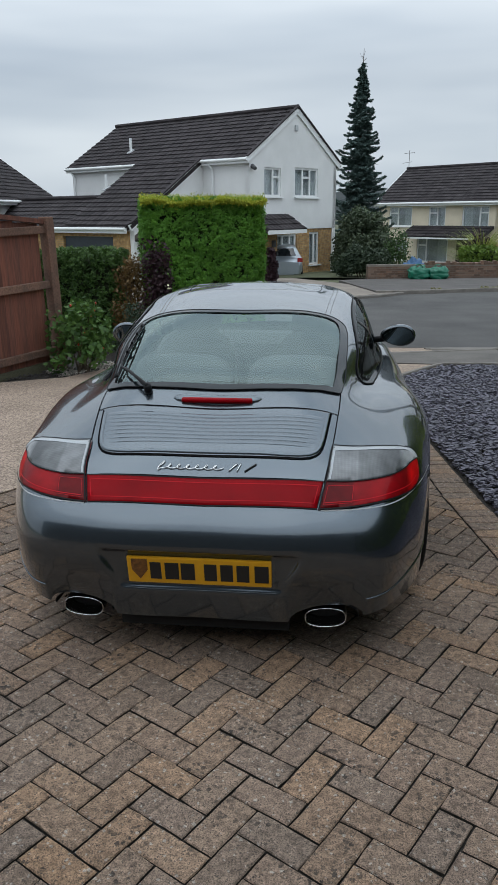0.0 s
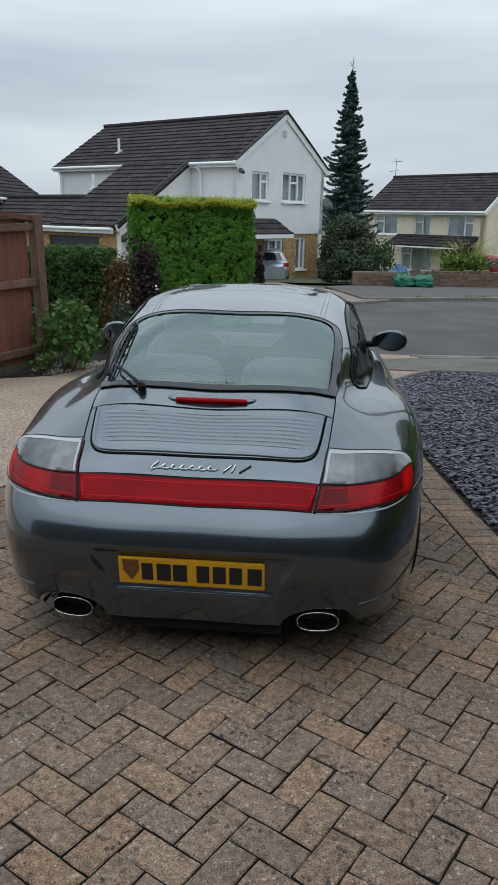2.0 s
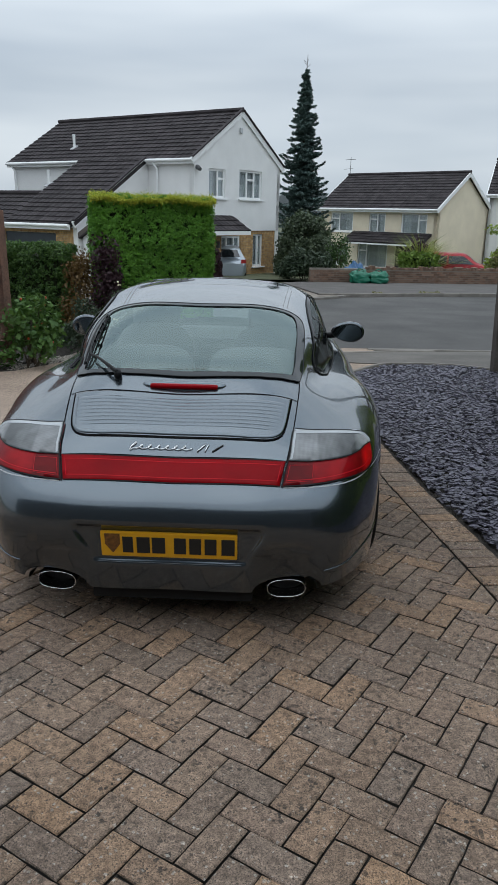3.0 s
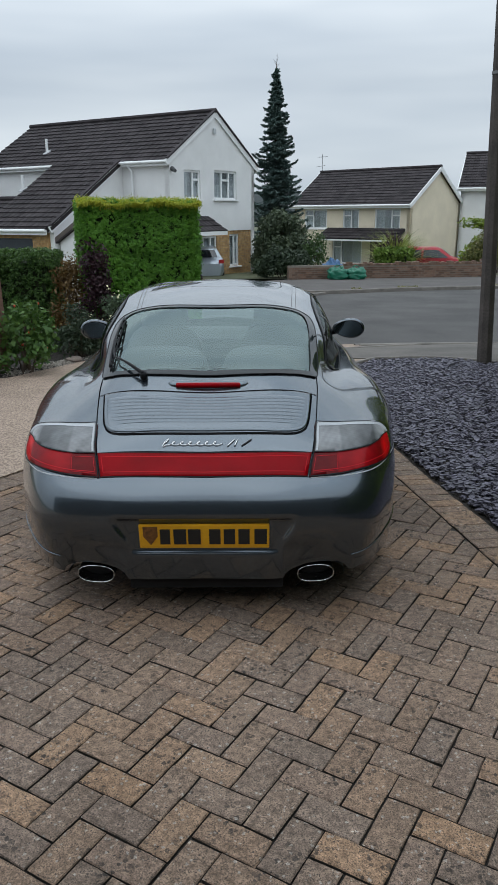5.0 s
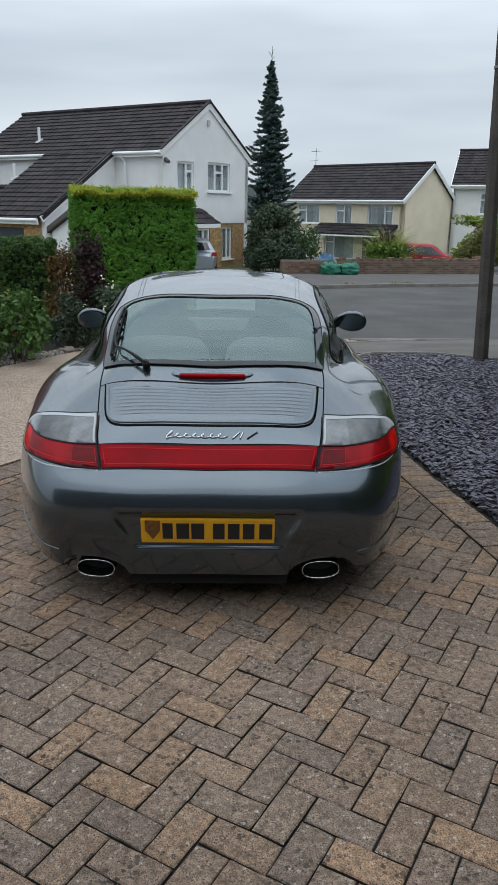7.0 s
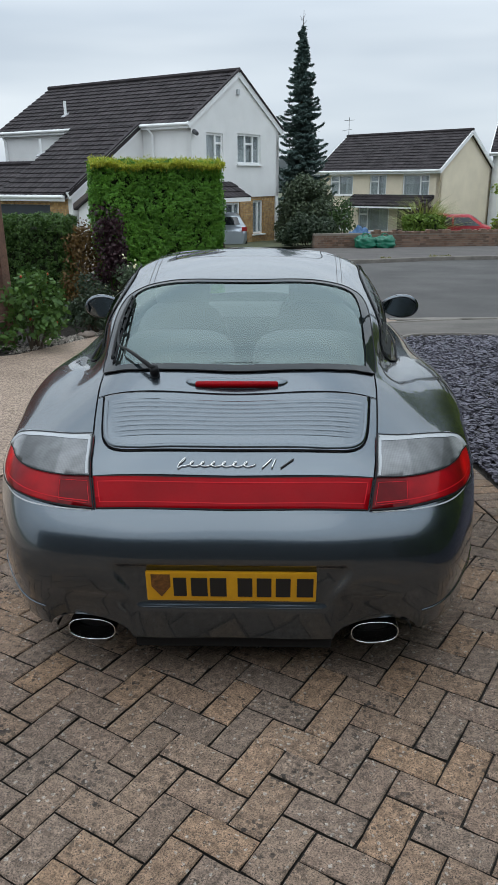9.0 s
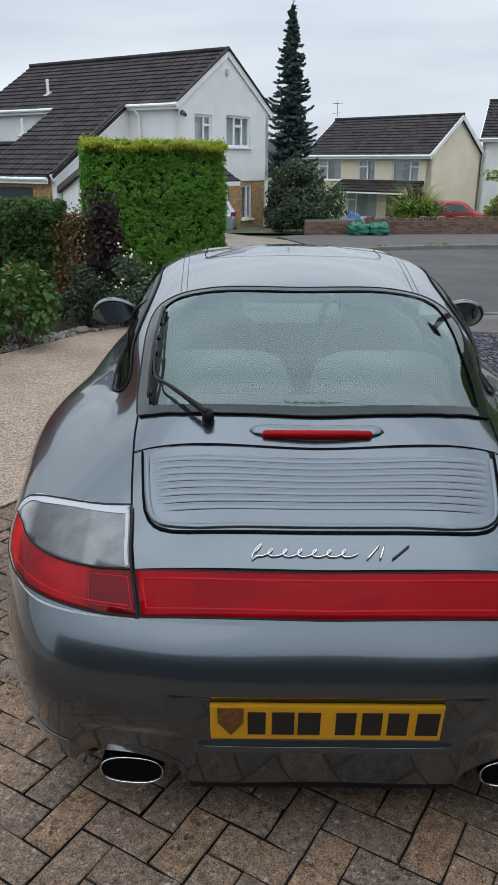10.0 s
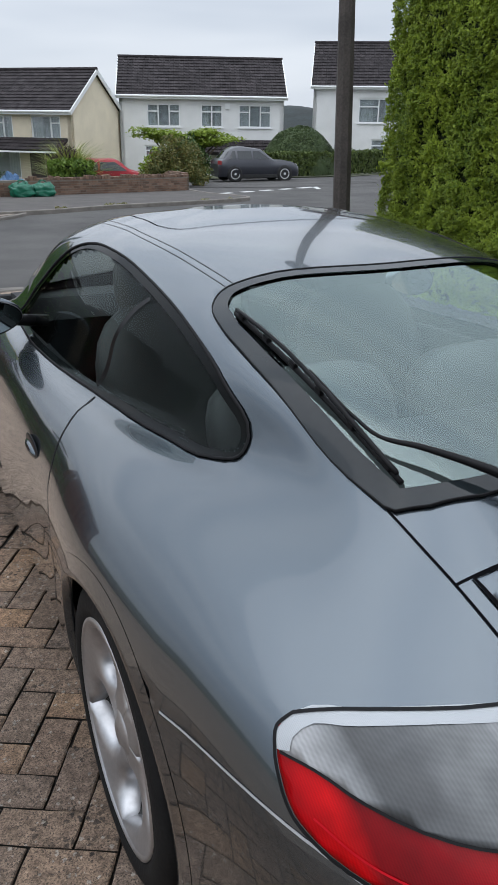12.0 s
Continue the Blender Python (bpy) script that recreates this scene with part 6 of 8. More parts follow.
# plate recess and the two exhaust arches in the rear bumper
hx_, hy_, hz_ = half[..., 0], half[..., 1], half[..., 2]
rear = smooth(0.35, 0.15, hy_)
wide = 0.285 + 0.06 * smooth(0.31, 0.46, hz_)
hole = smooth(wide + 0.026, wide, hx_) * smooth(0.300, 0.316, hz_) * smooth(0.474, 0.450, hz_) * rear
half[..., 1] += hole * (-0.013 - 0.21 * (hz_ - 0.3825) - half[..., 1])
arch = 0.060 * np.sqrt(np.clip(1 - ((hx_ - 0.455) / 0.135) ** 2, 0, 1)) * rear
low = np.clip((0.36 - hz_) / 0.165, 0, 1)
half[..., 2] += arch * low
loop = np.concatenate([half, (half * FLIP)[:, -2:0:-1]], 1)
NL = loop.shape[1]
body_v = loop.reshape(-1, 3)
body_f = np.array([(j * NL + i, j * NL + (i + 1) % NL, (j + 1) * NL + (i + 1) % NL, (j + 1) * NL + i) for j in range(NV - 1) for i in range(NL)])
top_cap = [tuple((NV - 1) * NL + i for i in range(NL))]
SHELL = BVHTree.FromPolygons([Vector(v) for v in body_v], [tuple(f) for f in body_f.tolist()] + top_cap)
fc = body_v[body_f].mean(1)

coupe = thing("coupe_car", "slate grey metallic two-door sports coupe parked on block paving", "car", Matrix.Translation((0, 0, 0)) @ Matrix.Rotation(radians(-2.06), 4, "X"))


def shell_at(p, n):
    """The body's surface where a line through p along n meets it from outside."""
    n = Vector(n).normalized()
    hit = SHELL.ray_cast(Vector(p) + n * 1.5, -n, 3.0)
    if hit[0] is None:
        near = SHELL.find_nearest(Vector(p))
        return near[0], n
    nn = hit[1]
    return hit[0], nn if nn.dot(n) > 0 else -nn


def both(pts):
    """A closed outline from its right half, from the rear centre round to the front centre."""
    return list(pts) + [(-x, y, z) for x, y, z in reversed(pts) if x > 1e-6]


def rounded(pts, n=6, closed=True):
    p = np.array(pts, float)
    if closed:
        p = np.concatenate([p, p[:1]])
        return flow(p, [n] * (len(p) - 1), (p[-2], p[1]))[:-1]
    return flow(p, [n] * (len(p) - 1), (2 * p[0] - p[1], 2 * p[-1] - p[-2]))


def patch(name, outline, n, material, parent, lift=0.002, step=0.03, label="", rim=0.006, off=0.0):
    """A panel that lies on the body inside an outline, seen along n."""
    n = Vector(n).normalized()
    r = Vector((0, 0, 1)).cross(n) if abs(n.z) < 0.9 else Vector((1, 0, 0))
    r = (r - n * r.dot(n)).normalized()
    u = n.cross(r)
    flat = [(Vector(p).dot(r), Vector(p).dot(u)) for p in outline]
    bm = bmesh.new()
    bm.faces.new([bm.verts.new((a, b, 0)) for a, b in flat])
    for ax in (0, 1):
        lo, hi = min(p[ax] for p in flat), max(p[ax] for p in flat)
        k = lo + step * 0.5
        while k < hi:
            co, no = [0, 0, 0], [0, 0, 0]
            co[ax], no[ax] = k, 1
            bmesh.ops.bisect_plane(bm, geom=bm.verts[:] + bm.edges[:] + bm.faces[:], plane_co=co, plane_no=no)
            k += step
    mid = sum((Vector(p) for p in outline), Vector()) / len(outline)
    depth = mid.dot(n)
    for v in bm.verts:
        q, nn = shell_at(r * v.co.x + u * v.co.y + n * depth, n)
        v.co = q + nn * (lift + off)
    if rim:
        edge = [e for e in bm.edges if e.is_boundary]
        ext = bmesh.ops.extrude_edge_only(bm, edges=edge)
        for v in ext["geom"]:
            if isinstance(v, bmesh.types.BMVert):
                v.co = v.co - n * rim
    bmesh.ops.recalc_face_normals(bm, faces=bm.faces)
    flip = [f for f in bm.faces]
    if sum(f.normal.dot(n) * f.calc_area() for f in flip) < 0:
        bmesh.ops.reverse_faces(bm, faces=flip)
    return part(name, bm, material, parent, label, True)


def ribbon(name, pts, width, material, parent, lift=0.0025, n=None, closed=False, label="", dense=0.02, high=0.0):
    """A thin strip that follows a line on the body: a shut line, a seal or a trim."""
    P = [Vector(p) for p in pts]
    if closed:
        P.append(P[0])
    line = []
    for a, b in zip(P, P[1:]):
        k = max(1, int((b - a).length / dense))
        line += [a.lerp(b, i / k) for i in range(k)]
    line.append(P[-1])
    on = []
    for p in line:
        if n is not None:
            on.append(shell_at(p, n))
        else:
            q = SHELL.find_nearest(p)
            nn = q[1]
            out = Vector((q[0].x, (q[0].y - 2.1) * 0.3, q[0].z - 0.55))
            on.append((q[0], nn if nn.dot(out) > 0 else -nn))
    bm = bmesh.new()
    rows = []
    for i, (p, nn) in enumerate(on):
        d = on[min(i + 1, len(on) - 1)][0] - on[max(i - 1, 0)][0]
        if closed and i in (0, len(on) - 1):
            d = on[1][0] - on[-2][0]
        s = d.cross(nn).normalized() * width / 2
        if high:
            rows.append([bm.verts.new(p + s * k + nn * (lift + h)) for k, h in ((1, 0), (0.6, high), (-0.6, high), (-1, 0))])
        else:
            rows.append([bm.verts.new(p + s * k + nn * lift) for k in (1, -1)])
    for a, b in zip(rows, rows[1:]):
        for j in range(len(a) - 1):
            bm.faces.new((a[j], a[j + 1], b[j + 1], b[j]))
    return part(name, bm, material, parent, label, True)


# outlines on the body
GLASS_REAR = [(0, .527, .93), (.12, .526, .93), (.25, .522, .93), (.36, .530, .93), (.44, .556, .92), (.484, .586, .91)] + [tuple(p) for p in rounded([(.492, .606, .92), (.503, .70, .95), (.513, .88, 1.0), (.521, 1.08, 1.05), (.516, 1.2, 1.09), (.50, 1.275, 1.12), (.455, 1.325, 1.14), (.36, 1.342, 1.16), (.15, 1.345, 1.17), (0, 1.346, 1.17)], 4, False)]
GLASS_REAR = both(GLASS_REAR)
SIDE_DLO = [tuple(p) for p in rounded([(.70, 2.62, .895), (.735, 2.37, .872), (.742, 2.0, .868), (.71, 1.576, .872), (.66, 1.17, .872), (.622, .99, .882), (.596, .942, .90), (.577, .945, .94), (.569, 1.05, 1.01), (.556, 1.26, 1.083), (.55, 1.55, 1.15), (.555, 1.82, 1.193), (.575, 2.03, 1.198), (.62, 2.2, 1.14), (.67, 2.45, 1.0)], 4)]
SCREEN = rounded(both([(0, 2.74, 1.18), (.33, 2.68, 1.16), (.46, 2.6, 1.14), (.54, 2.85, 1.02), (.58, 3.08, .91), (.4, 3.27, .90), (0, 3.36, .905)]), 4)
SCREEN = [tuple(p) for p in SCREEN]


def plan(o):
    return [(p[0], p[1]) for p in o]


def shrink(poly, k):
    """The outline drawn in by k metres."""
    p = np.array(poly)
    t = np.roll(p, -1, 0) - np.roll(p, 1, 0)
    nn = np.c_[-t[:, 1], t[:, 0]] / (np.linalg.norm(t, axis=1)[:, None] + 1e-9)
    a = 0.5 * np.sum(p[:, 0] * np.roll(p[:, 1], -1) - np.roll(p[:, 0], -1) * p[:, 1])
    return [tuple(q) for q in p + nn * k * (1 if a > 0 else -1)]


open_faces = np.zeros(len(fc), bool)
open_faces |= inside(fc[:, 0], fc[:, 1], shrink(plan(GLASS_REAR), 0.02)) & (fc[:, 2] > 0.8)
open_faces |= inside(fc[:, 0], fc[:, 1], shrink(plan(SCREEN), 0.03)) & (fc[:, 2] > 0.8)
open_faces |= inside(fc[:, 1], fc[:, 2], shrink([(p[1], p[2]) for p in SIDE_DLO], 0.012)) & (np.abs(fc[:, 0]) > 0.45)
WHEELS = [(0.964, 0.322, 0.336), (3.335, 0.318, 0.336)]
for wy, wz, wr in WHEELS:
    open_faces |= (np.hypot(fc[:, 1] - wy, fc[:, 2] - wz) < wr) & (np.abs(fc[:, 0]) > 0.6)
row_of = np.repeat(np.arange(NV - 1), NL)
is_bumper = (row_of < V_ROW[4]) & (fc[:, 1] < 0.95)


def shell_part(name, keep, label=""):
    """Those faces of the body that belong to one panel, the wheel arches trimmed to a true arc."""
    f = body_f[keep]
    used, inv = np.unique(f, return_inverse=True)
    v = body_v[used].copy()
    f = inv.reshape(f.shape)
    count = {}
    for q in f.tolist():
        for a, b in zip(q, q[1:] + q[:1]):
            k = (min(a, b), max(a, b))
            count[k] = count.get(k, 0) + 1
    rim = {a for k, c in count.items() if c == 1 for a in k}
    for wy, wz, wr in WHEELS:
        for i in rim:
            x, y, z = v[i]
            d = math.hypot(y - wy, z - wz)
            if abs(x) > 0.6 and d < wr + 0.045:
                v[i, 1:] = wy + (y - wy) * wr / d, wz + (z - wz) * wr / d
    edge = np.array(shrink([(p[1], p[2]) for p in SIDE_DLO], 0.007))
    dense = np.concatenate([edge + (np.roll(edge, -1, 0) - edge) * k for k in np.linspace(0, 1, 12, endpoint=False)])
    for i in rim:
        x, y, z = v[i]
        d = np.hypot(dense[:, 0] - y, dense[:, 1] - z)
        k = int(d.argmin())
        if abs(x) > 0.45 and d[k] < 0.06 and z > 0.84:
            hit = SHELL.ray_cast(Vector((math.copysign(2, x), dense[k, 0], dense[k, 1])), Vector((-math.copysign(1, x), 0, 0)))
            if hit[0]:
                v[i] = hit[0]
    return mesh(name, v, f.tolist(), PAINT, coupe, label, True)


# dark lining of the cabin, just inside the body
lined = ~open_faces & (fc[:, 1] > 0.62) & (fc[:, 1] < 3.7) & (fc[:, 2] > 0.4) & ~((row_of >= NV - 3))
lin_f = body_f[lined]
used_, inv_ = np.unique(lin_f, return_inverse=True)
lin_v = body_v[used_]
core_ = np.c_[lin_v[:, 0] * 0.2, np.clip(lin_v[:, 1], 1.2, 2.7), np.full(len(lin_v), 0.7)]
away = core_ - lin_v
lin_v = lin_v + away / (np.linalg.norm(away, axis=1)[:, None] + 1e-9) * 0.014
mesh("cabin_lining", lin_v, inv_.reshape(lin_f.shape).tolist(), surf("dark_cabin_lining", (0.014, 0.015, 0.016), 0.9, 0.2, 6, 60, 0.0, spec=0.1), coupe, shade=True)
head_v = body_v[(NV - 3) * NL:(NV - 2) * NL] - np.array([0, 0, 0.016])
mesh("headlining", head_v, [tuple(range(NL))], MATS["dark_cabin_lining"], coupe)

bodyshell = shell_part("bodyshell", ~open_faces & ~is_bumper, "slate grey metallic body")
mesh("roof_skin", body_v[(NV - 1) * NL:], [tuple(range(NL))], PAINT, coupe, shade=True)
rear_bumper = shell_part("rear_bumper", is_bumper & ~open_faces, "slate grey rear bumper with plate recess")

# glass and its borders
rear_window = patch("rear_window", GLASS_REAR, (0, 0, 1), REAR_GLASS, coupe, 0.001, 0.05, "pale green tinted rear window", rim=0)
rear_window.visible_shadow = False


def border(name, outline, width, n, material, parent, lift=0.003, axes=(0, 1), label=""):
    """A band between an outline and its inner offset, lying on the body."""
    inn2 = shrink([(p[axes[0]], p[axes[1]]) for p in outline], width)
    rest = ({0, 1, 2} - set(axes)).pop()
    bm = bmesh.new()
    rows = []
    for p, q in zip(outline, inn2):
        b = list(p)
        b[axes[0]], b[axes[1]] = q
        pts = []
        for k in np.linspace(0, 1, 4):
            c = [p[i] + (b[i] - p[i]) * k for i in range(3)]
            s, nn = shell_at(c, n)
            pts.append(bm.verts.new(s + nn * lift))
        rows.append(pts)
    for a, b in zip(rows, rows[1:] + rows[:1]):
        for j in range(3):
            bm.faces.new((a[j], a[j + 1], b[j + 1], b[j]))
    bmesh.ops.recalc_face_normals(bm, faces=bm.faces)
    if sum(f.normal.dot(Vector(n)) * f.calc_area() for f in bm.faces) < 0:
        bmesh.ops.reverse_faces(bm, faces=bm.faces[:])
    return part(name, bm, material, parent, label, True)


border("glass_border", GLASS_REAR, 0.035, (0, 0, 1), FRIT, rear_window, 0.006, label="dark printed border")
ribbon("seal", GLASS_REAR, 0.0038, BLACK, rear_window, 0.004, (0, 0, 1), True, "black rubber seal", high=0.004)
screen = patch("windscreen", SCREEN, (0, 0.35, 0.94), SCREEN_GLASS, coupe, 0.001, 0.06, "clear windscreen", rim=0)
screen.visible_shadow = False
for s in (-1, 1):
    dlo = [(p[0] * s, p[1], p[2]) for p in SIDE_DLO]
    w = patch("side_window", dlo, (s * 0.8, -0.15, 0.55), SIDE_GLASS, coupe, 0.0005, 0.05, "dark tinted side window", rim=0)
    w.visible_shadow = False
    border("window_trim", dlo, 0.026, (s * 0.8, -0.15, 0.55), SIDE_TRIM, w, 0.002, (1, 2))
    ribbon("seal", dlo, 0.007, BLACK, w, 0.003, (s * 0.8, -0.15, 0.55), True, high=0.003)
    ribbon("window_divider", [(s * .72, 1.585, .90), (s * .61, 1.47, 1.14)], 0.02, GLOSS_BLACK, w, 0.003, (s * 0.8, -0.15, 0.55))
    # roof seams
    for off in (-0.028, -0.006):
        ribbon("roof_seam", rounded([(s * (.44 + off), 1.335, 1.15), (s * (.455 + off), 1.58, 1.19), (s * (.48 + off), 2.0, 1.23), (s * (.48 + off), 2.35, 1.22), (s * (.44 + off), 2.6, 1.17)], 5, False), 0.002, DARK_METAL, coupe, 0.001, (0, 0, 1))
    # door shut line; along the bumper edge a highlight painted as a pale strip
    ribbon("door_seam", rounded([(s * .72, 1.557, .866), (s * .826, 1.465, .81), (s * .868, 1.40, .745), (s * .885, 1.36, .64), (s * .88, 1.42, .45), (s * .865, 1.55, .28)], 5, False), 0.006, BLACK, coupe, 0.001, (s, 0, 0.2))
    ribbon("bumper_highlight", rounded([(s * .43, .03, .6085), (s * .55, .055, .609), (s * .66, .11, .612), (s * .74, .215, .616), (s * .792, .332, .625), (s * .826, .444, .626), (s * .856, .585, .614), (s * .872, .665, .601)], 4, False), 0.0045, EDGE, coupe, 0.001, (s * 0.6, -0.7, 0.2), label="pale highlight painted along the bumper edge")
    # tail lamp
    low_edge = rounded([(s * .421, .034, .612), (s * .477, .043, .613), (s * .55, .062, .616), (s * .626, .10, .620), (s * .70, .165, .624), (s * .752, .236, .626), (s * .783, .315, .633), (s * .795, .35, .648), (s * .796, .385, .676), (s * .786, .418, .702), (s * .775, .434, .718), (s * .754, .43, .733)], 3, False)
    top_edge = rounded([(s * .754, .43, .733), (s * .731, .412, .741), (s * .647, .349, .758), (s * .533, .286, .771), (s * .462, .266, .779)], 3, False)
    out = [tuple(p) for p in low_edge] + [tuple(p) for p in top_edge[1:]] + [(s * .452, .19, .742), (s * .441, .108, .69), (s * .430, .065, .65)]
    nl = (s * 0.5, -0.72, 0.45)
    lamp = patch("tail_lamp", out, nl, TAIL_RED, coupe, 0.003, 0.02, "red and smoked tail lamp")
    smoke_low = rounded([(s * .444, .11, .690), (s * .525, .124, .687), (s * .60, .153, .687), (s * .665, .198, .689), (s * .73, .289, .694), (s * .762, .356, .701), (s * .785, .408, .699)], 3, False)
    smoke_top = [(s * .786, .416, .703), (s * .775, .431, .717), (s * .753, .428, .732)] + [(p[0], p[1] - 0.003, p[2] - 0.002) for p in top_edge[1:]]
    patch("smoked_lens", [tuple(p) for p in smoke_low] + [tuple(p) for p in smoke_top], nl, CLEAR_LENS, lamp, 0.006, 0.02, "smoked clear lens")
    ribbon("lens_joint", smoke_low, 0.004, BLACK, lamp, 0.0068, nl)
    ribbon("fog_lens", rounded([(s * .436, .046, .624), (s * .535, .064, .629), (s * .54, .115, .676), (s * .448, .10, .676)], 1), 0.0016, RIM_RED, lamp, 0.0042, nl, True, "red fog lamp border")
    ribbon("lamp_trim", rounded([(s * .784, .405, .703), (s * .772, .418, .716), (s * .750, .417, .731), (s * .69, .371, .746), (s * .60, .311, .761), (s * .52, .272, .767), (s * .470, .256, .770)], 4, False), 0.026, TRIM, lamp, 0.0075, nl, label="pale ribbed band along the lamp top")
    ribbon("lamp_trim", [(s * .453, .116, .694), (s * .462, .19, .739), (s * .470, .255, .770)], 0.008, TRIM, lamp, 0.0080, nl)
    ribbon("lamp_gap", out, 0.0055, BLACK, lamp, 0.0088, nl, True)
    rim_line = rounded([(s * .442, .052, .630), (s * .55, .074, .634), (s * .626, .112, .638), (s * .70, .178, .643), (s * .752, .25, .646), (s * .778, .33, .655)], 4, False)
    ribbon("lens_rim", rim_line, 0.003, RIM_RED, lamp, 0.0042, nl)

# centre reflector band
band = both([(0, .02, .616), (.20, .025, .616), (.413, .034, .613), (.434, .107, .690), (.20, .098, .690), (0, .096, .690)])
reflector = patch("reflector_band", band, (0, -0.75, 0.65), RED_LENS, coupe, 0.003, 0.03, "red ribbed reflector band")
ribbon("band_gap", band, 0.0038, BLACK, reflector, 0.0048, (0, -0.75, 0.65), True)
ribbon("lens_rim", both([(0, .034, .630), (.20, .039, .630), (.402, .047, .628), (.416, .094, .676), (.20, .086, .676), (0, .084, .676)]), 0.003, RIM_RED, reflector, 0.0045, (0, -0.75, 0.65), True)


# engine lid, its slatted intake and the panel seams
SHUT = surf("shut_line", (0.006, 0.006, 0.007), 0.9, 0.2, 9, 60, 0.0, spec=0.0)
for s in (-1, 1):
    ribbon("lid_seam", rounded([(s * .437, .108, .69), (s * .452, .19, .742), (s * .465, .28, .79), (s * .481, .43, .86), (s * .487, .50, .88), (s * .491, .598, .91)], 4, False), 0.0038, SHUT, coupe, 0.002, (0, -0.4, 0.9))
    ribbon("lid_seam", [(s * .447, .107, .69), (s * .3, .103, .69), (0, .1, .69)], 0.006, SHUT, coupe, 0.002, (0, -0.6, 0.8))
ribbon("lid_seam", [(-.482, .437, .86), (-.3, .432, .87), (0, .429, .87), (.3, .432, .87), (.482, .437, .86)], 0.0038, SHUT, coupe, 0.002, (0, -0.4, 0.9))
INTAKE = [tuple(p) for p in both([(0, .172, .757), (.12, .172, .757), (.24, .1725, .758), (.32, .174, .759), (.355, .177, .76), (.382, .185, .762), (.402, .198, .766), (.417, .217, .772), (.427, .242, .78), (.435, .28, .80), (.442, .33, .82), (.455, .431, .864), (.3, .427, .867), (0, .425, .872)])]
UPL = (0, -0.42, 0.91)
intake = patch("air_intake", INTAKE, UPL, PAINT, coupe, 0.004, 0.02, "grey slatted engine air intake", rim=0.008)
ribbon("intake_gap", INTAKE, 0.0062, SHUT, intake, 0.0046, UPL, True)
ribbon("intake_lip", rounded([(-.440, .40, .85), (-.430, .32, .82), (-.420, .262, .79), (-.406, .222, .772), (-.382, .201, .766), (-.34, .191, .762), (-.20, .188, .762), (0, .187, .762), (.20, .188, .762), (.34, .191, .762), (.382, .201, .766), (.406, .222, .772), (.420, .262, .79), (.430, .32, .82), (.440, .40, .85)], 3, False), 0.016, PAINT, intake, 0.004, UPL, label="rolled lower lip", high=0.006)
for k in range(8):
    y = 0.408 - 0.0250 * k
    hw = 0.424 - 0.0042 * k - (0.012 if k > 6 else 0)
    bm = bmesh.new()
    rows = []
    for x in np.linspace(-hw, hw, 41):
        e = min(1.0, (hw - abs(x)) / 0.025)
        e = e * e * (3 - 2 * e)
        sec = []
        for a, h in ((0.0123, -0.0004), (0.0075, 0.0010 * e), (0.0, 0.0025 * e), (-0.006, 0.0028 * e), (-0.0100, 0.0017 * e), (-0.0123, -0.0006)):
            q, nn = shell_at((x, y + a, 0.8), UPL)
            sec.append(bm.verts.new(q + nn * (0.004 + h)))
        rows.append(sec)
    for a, b in zip(rows, rows[1:]):
        for j in range(5):
            bm.faces.new((a[j], b[j], b[j + 1], a[j + 1]))
    part("slat", bm, PAINT, intake, shade=True)

# high brake lamp in its fairing
def pod(name, half, y0, y1, z, material, parent, h, lift=0.0, label=""):
    """A flat rounded pod lying across the lid."""
    bm = bmesh.new()
    rows = []
    for x in np.linspace(-1, 1, 25):
        e = (1 - abs(x) ** 6) ** 0.5 if abs(x) < 1 else 0.02
        sec = []
        for t in np.linspace(0, math.pi, 9):
            yy = (y0 + y1) / 2 - math.cos(t) * (y1 - y0) / 2 * max(e, 0.15)
            q, nn = shell_at((x * half, yy, z), (0, -0.3, 0.95))
            sec.append(bm.verts.new(q + nn * (lift + h * math.sin(t) ** 0.7 * e)))
        rows.append(sec)
    for a, b in zip(rows, rows[1:]):
        for j in range(8):
            bm.faces.new((a[j], b[j], b[j + 1], a[j + 1]))
    bm.faces.new(rows[0]), bm.faces.new(rows[-1][::-1])
    bmesh.ops.recalc_face_normals(bm, faces=bm.faces)
    return part(name, bm, material, parent, label, True)


brake = pod("brake_lamp", 0.178, .447, .497, .91, PAINT, coupe, 0.014, label="grey fairing of the high brake lamp")
q, nn = shell_at((0, .458, .9), (0, -0.3, 0.95))
bm = add_box(bmesh.new(), (0.288, 0.022, 0.022), Matrix.Translation((0, q.y - 0.002, q.z + 0.010)) @ Matrix.Rotation(radians(22), 4, "X"), 0.0098)
part("red_lens", bm, RED_LENS, brake, "red high brake lamp", True)

# number plate, its ledge and the emblem
plate = part("number_plate", box((-0.26, -0.006, 0.327), (0.26, 0.006, 0.438), 0.005), YELLOW, coupe, "yellow number plate")
for k, (x, w) in enumerate([(-.176, .04), (-.122, .05), (-.064, .05), (.02, .045), (.078, .045), (.136, .045), (.20, .05)]):
    part("plate_bar", box((x, -0.0085, 0.348), (x + w, -0.005, 0.418)), PLATE_INK, plate)
bm = prism([(-.243, .43), (-.185, .43), (-.185, .385), (-.214, .345), (-.243, .385)], -0.0085, -0.005)
part("badge", bm, surf("dull_bronze_print", (0.22, 0.09, 0.02), 0.5, 0.5, 60, 200, 0), plate, "small bronze shield shape")
plate.matrix_local = pose(0, -0.019, 0.3825, 11.9) @ pose(0, 0, -0.3825)
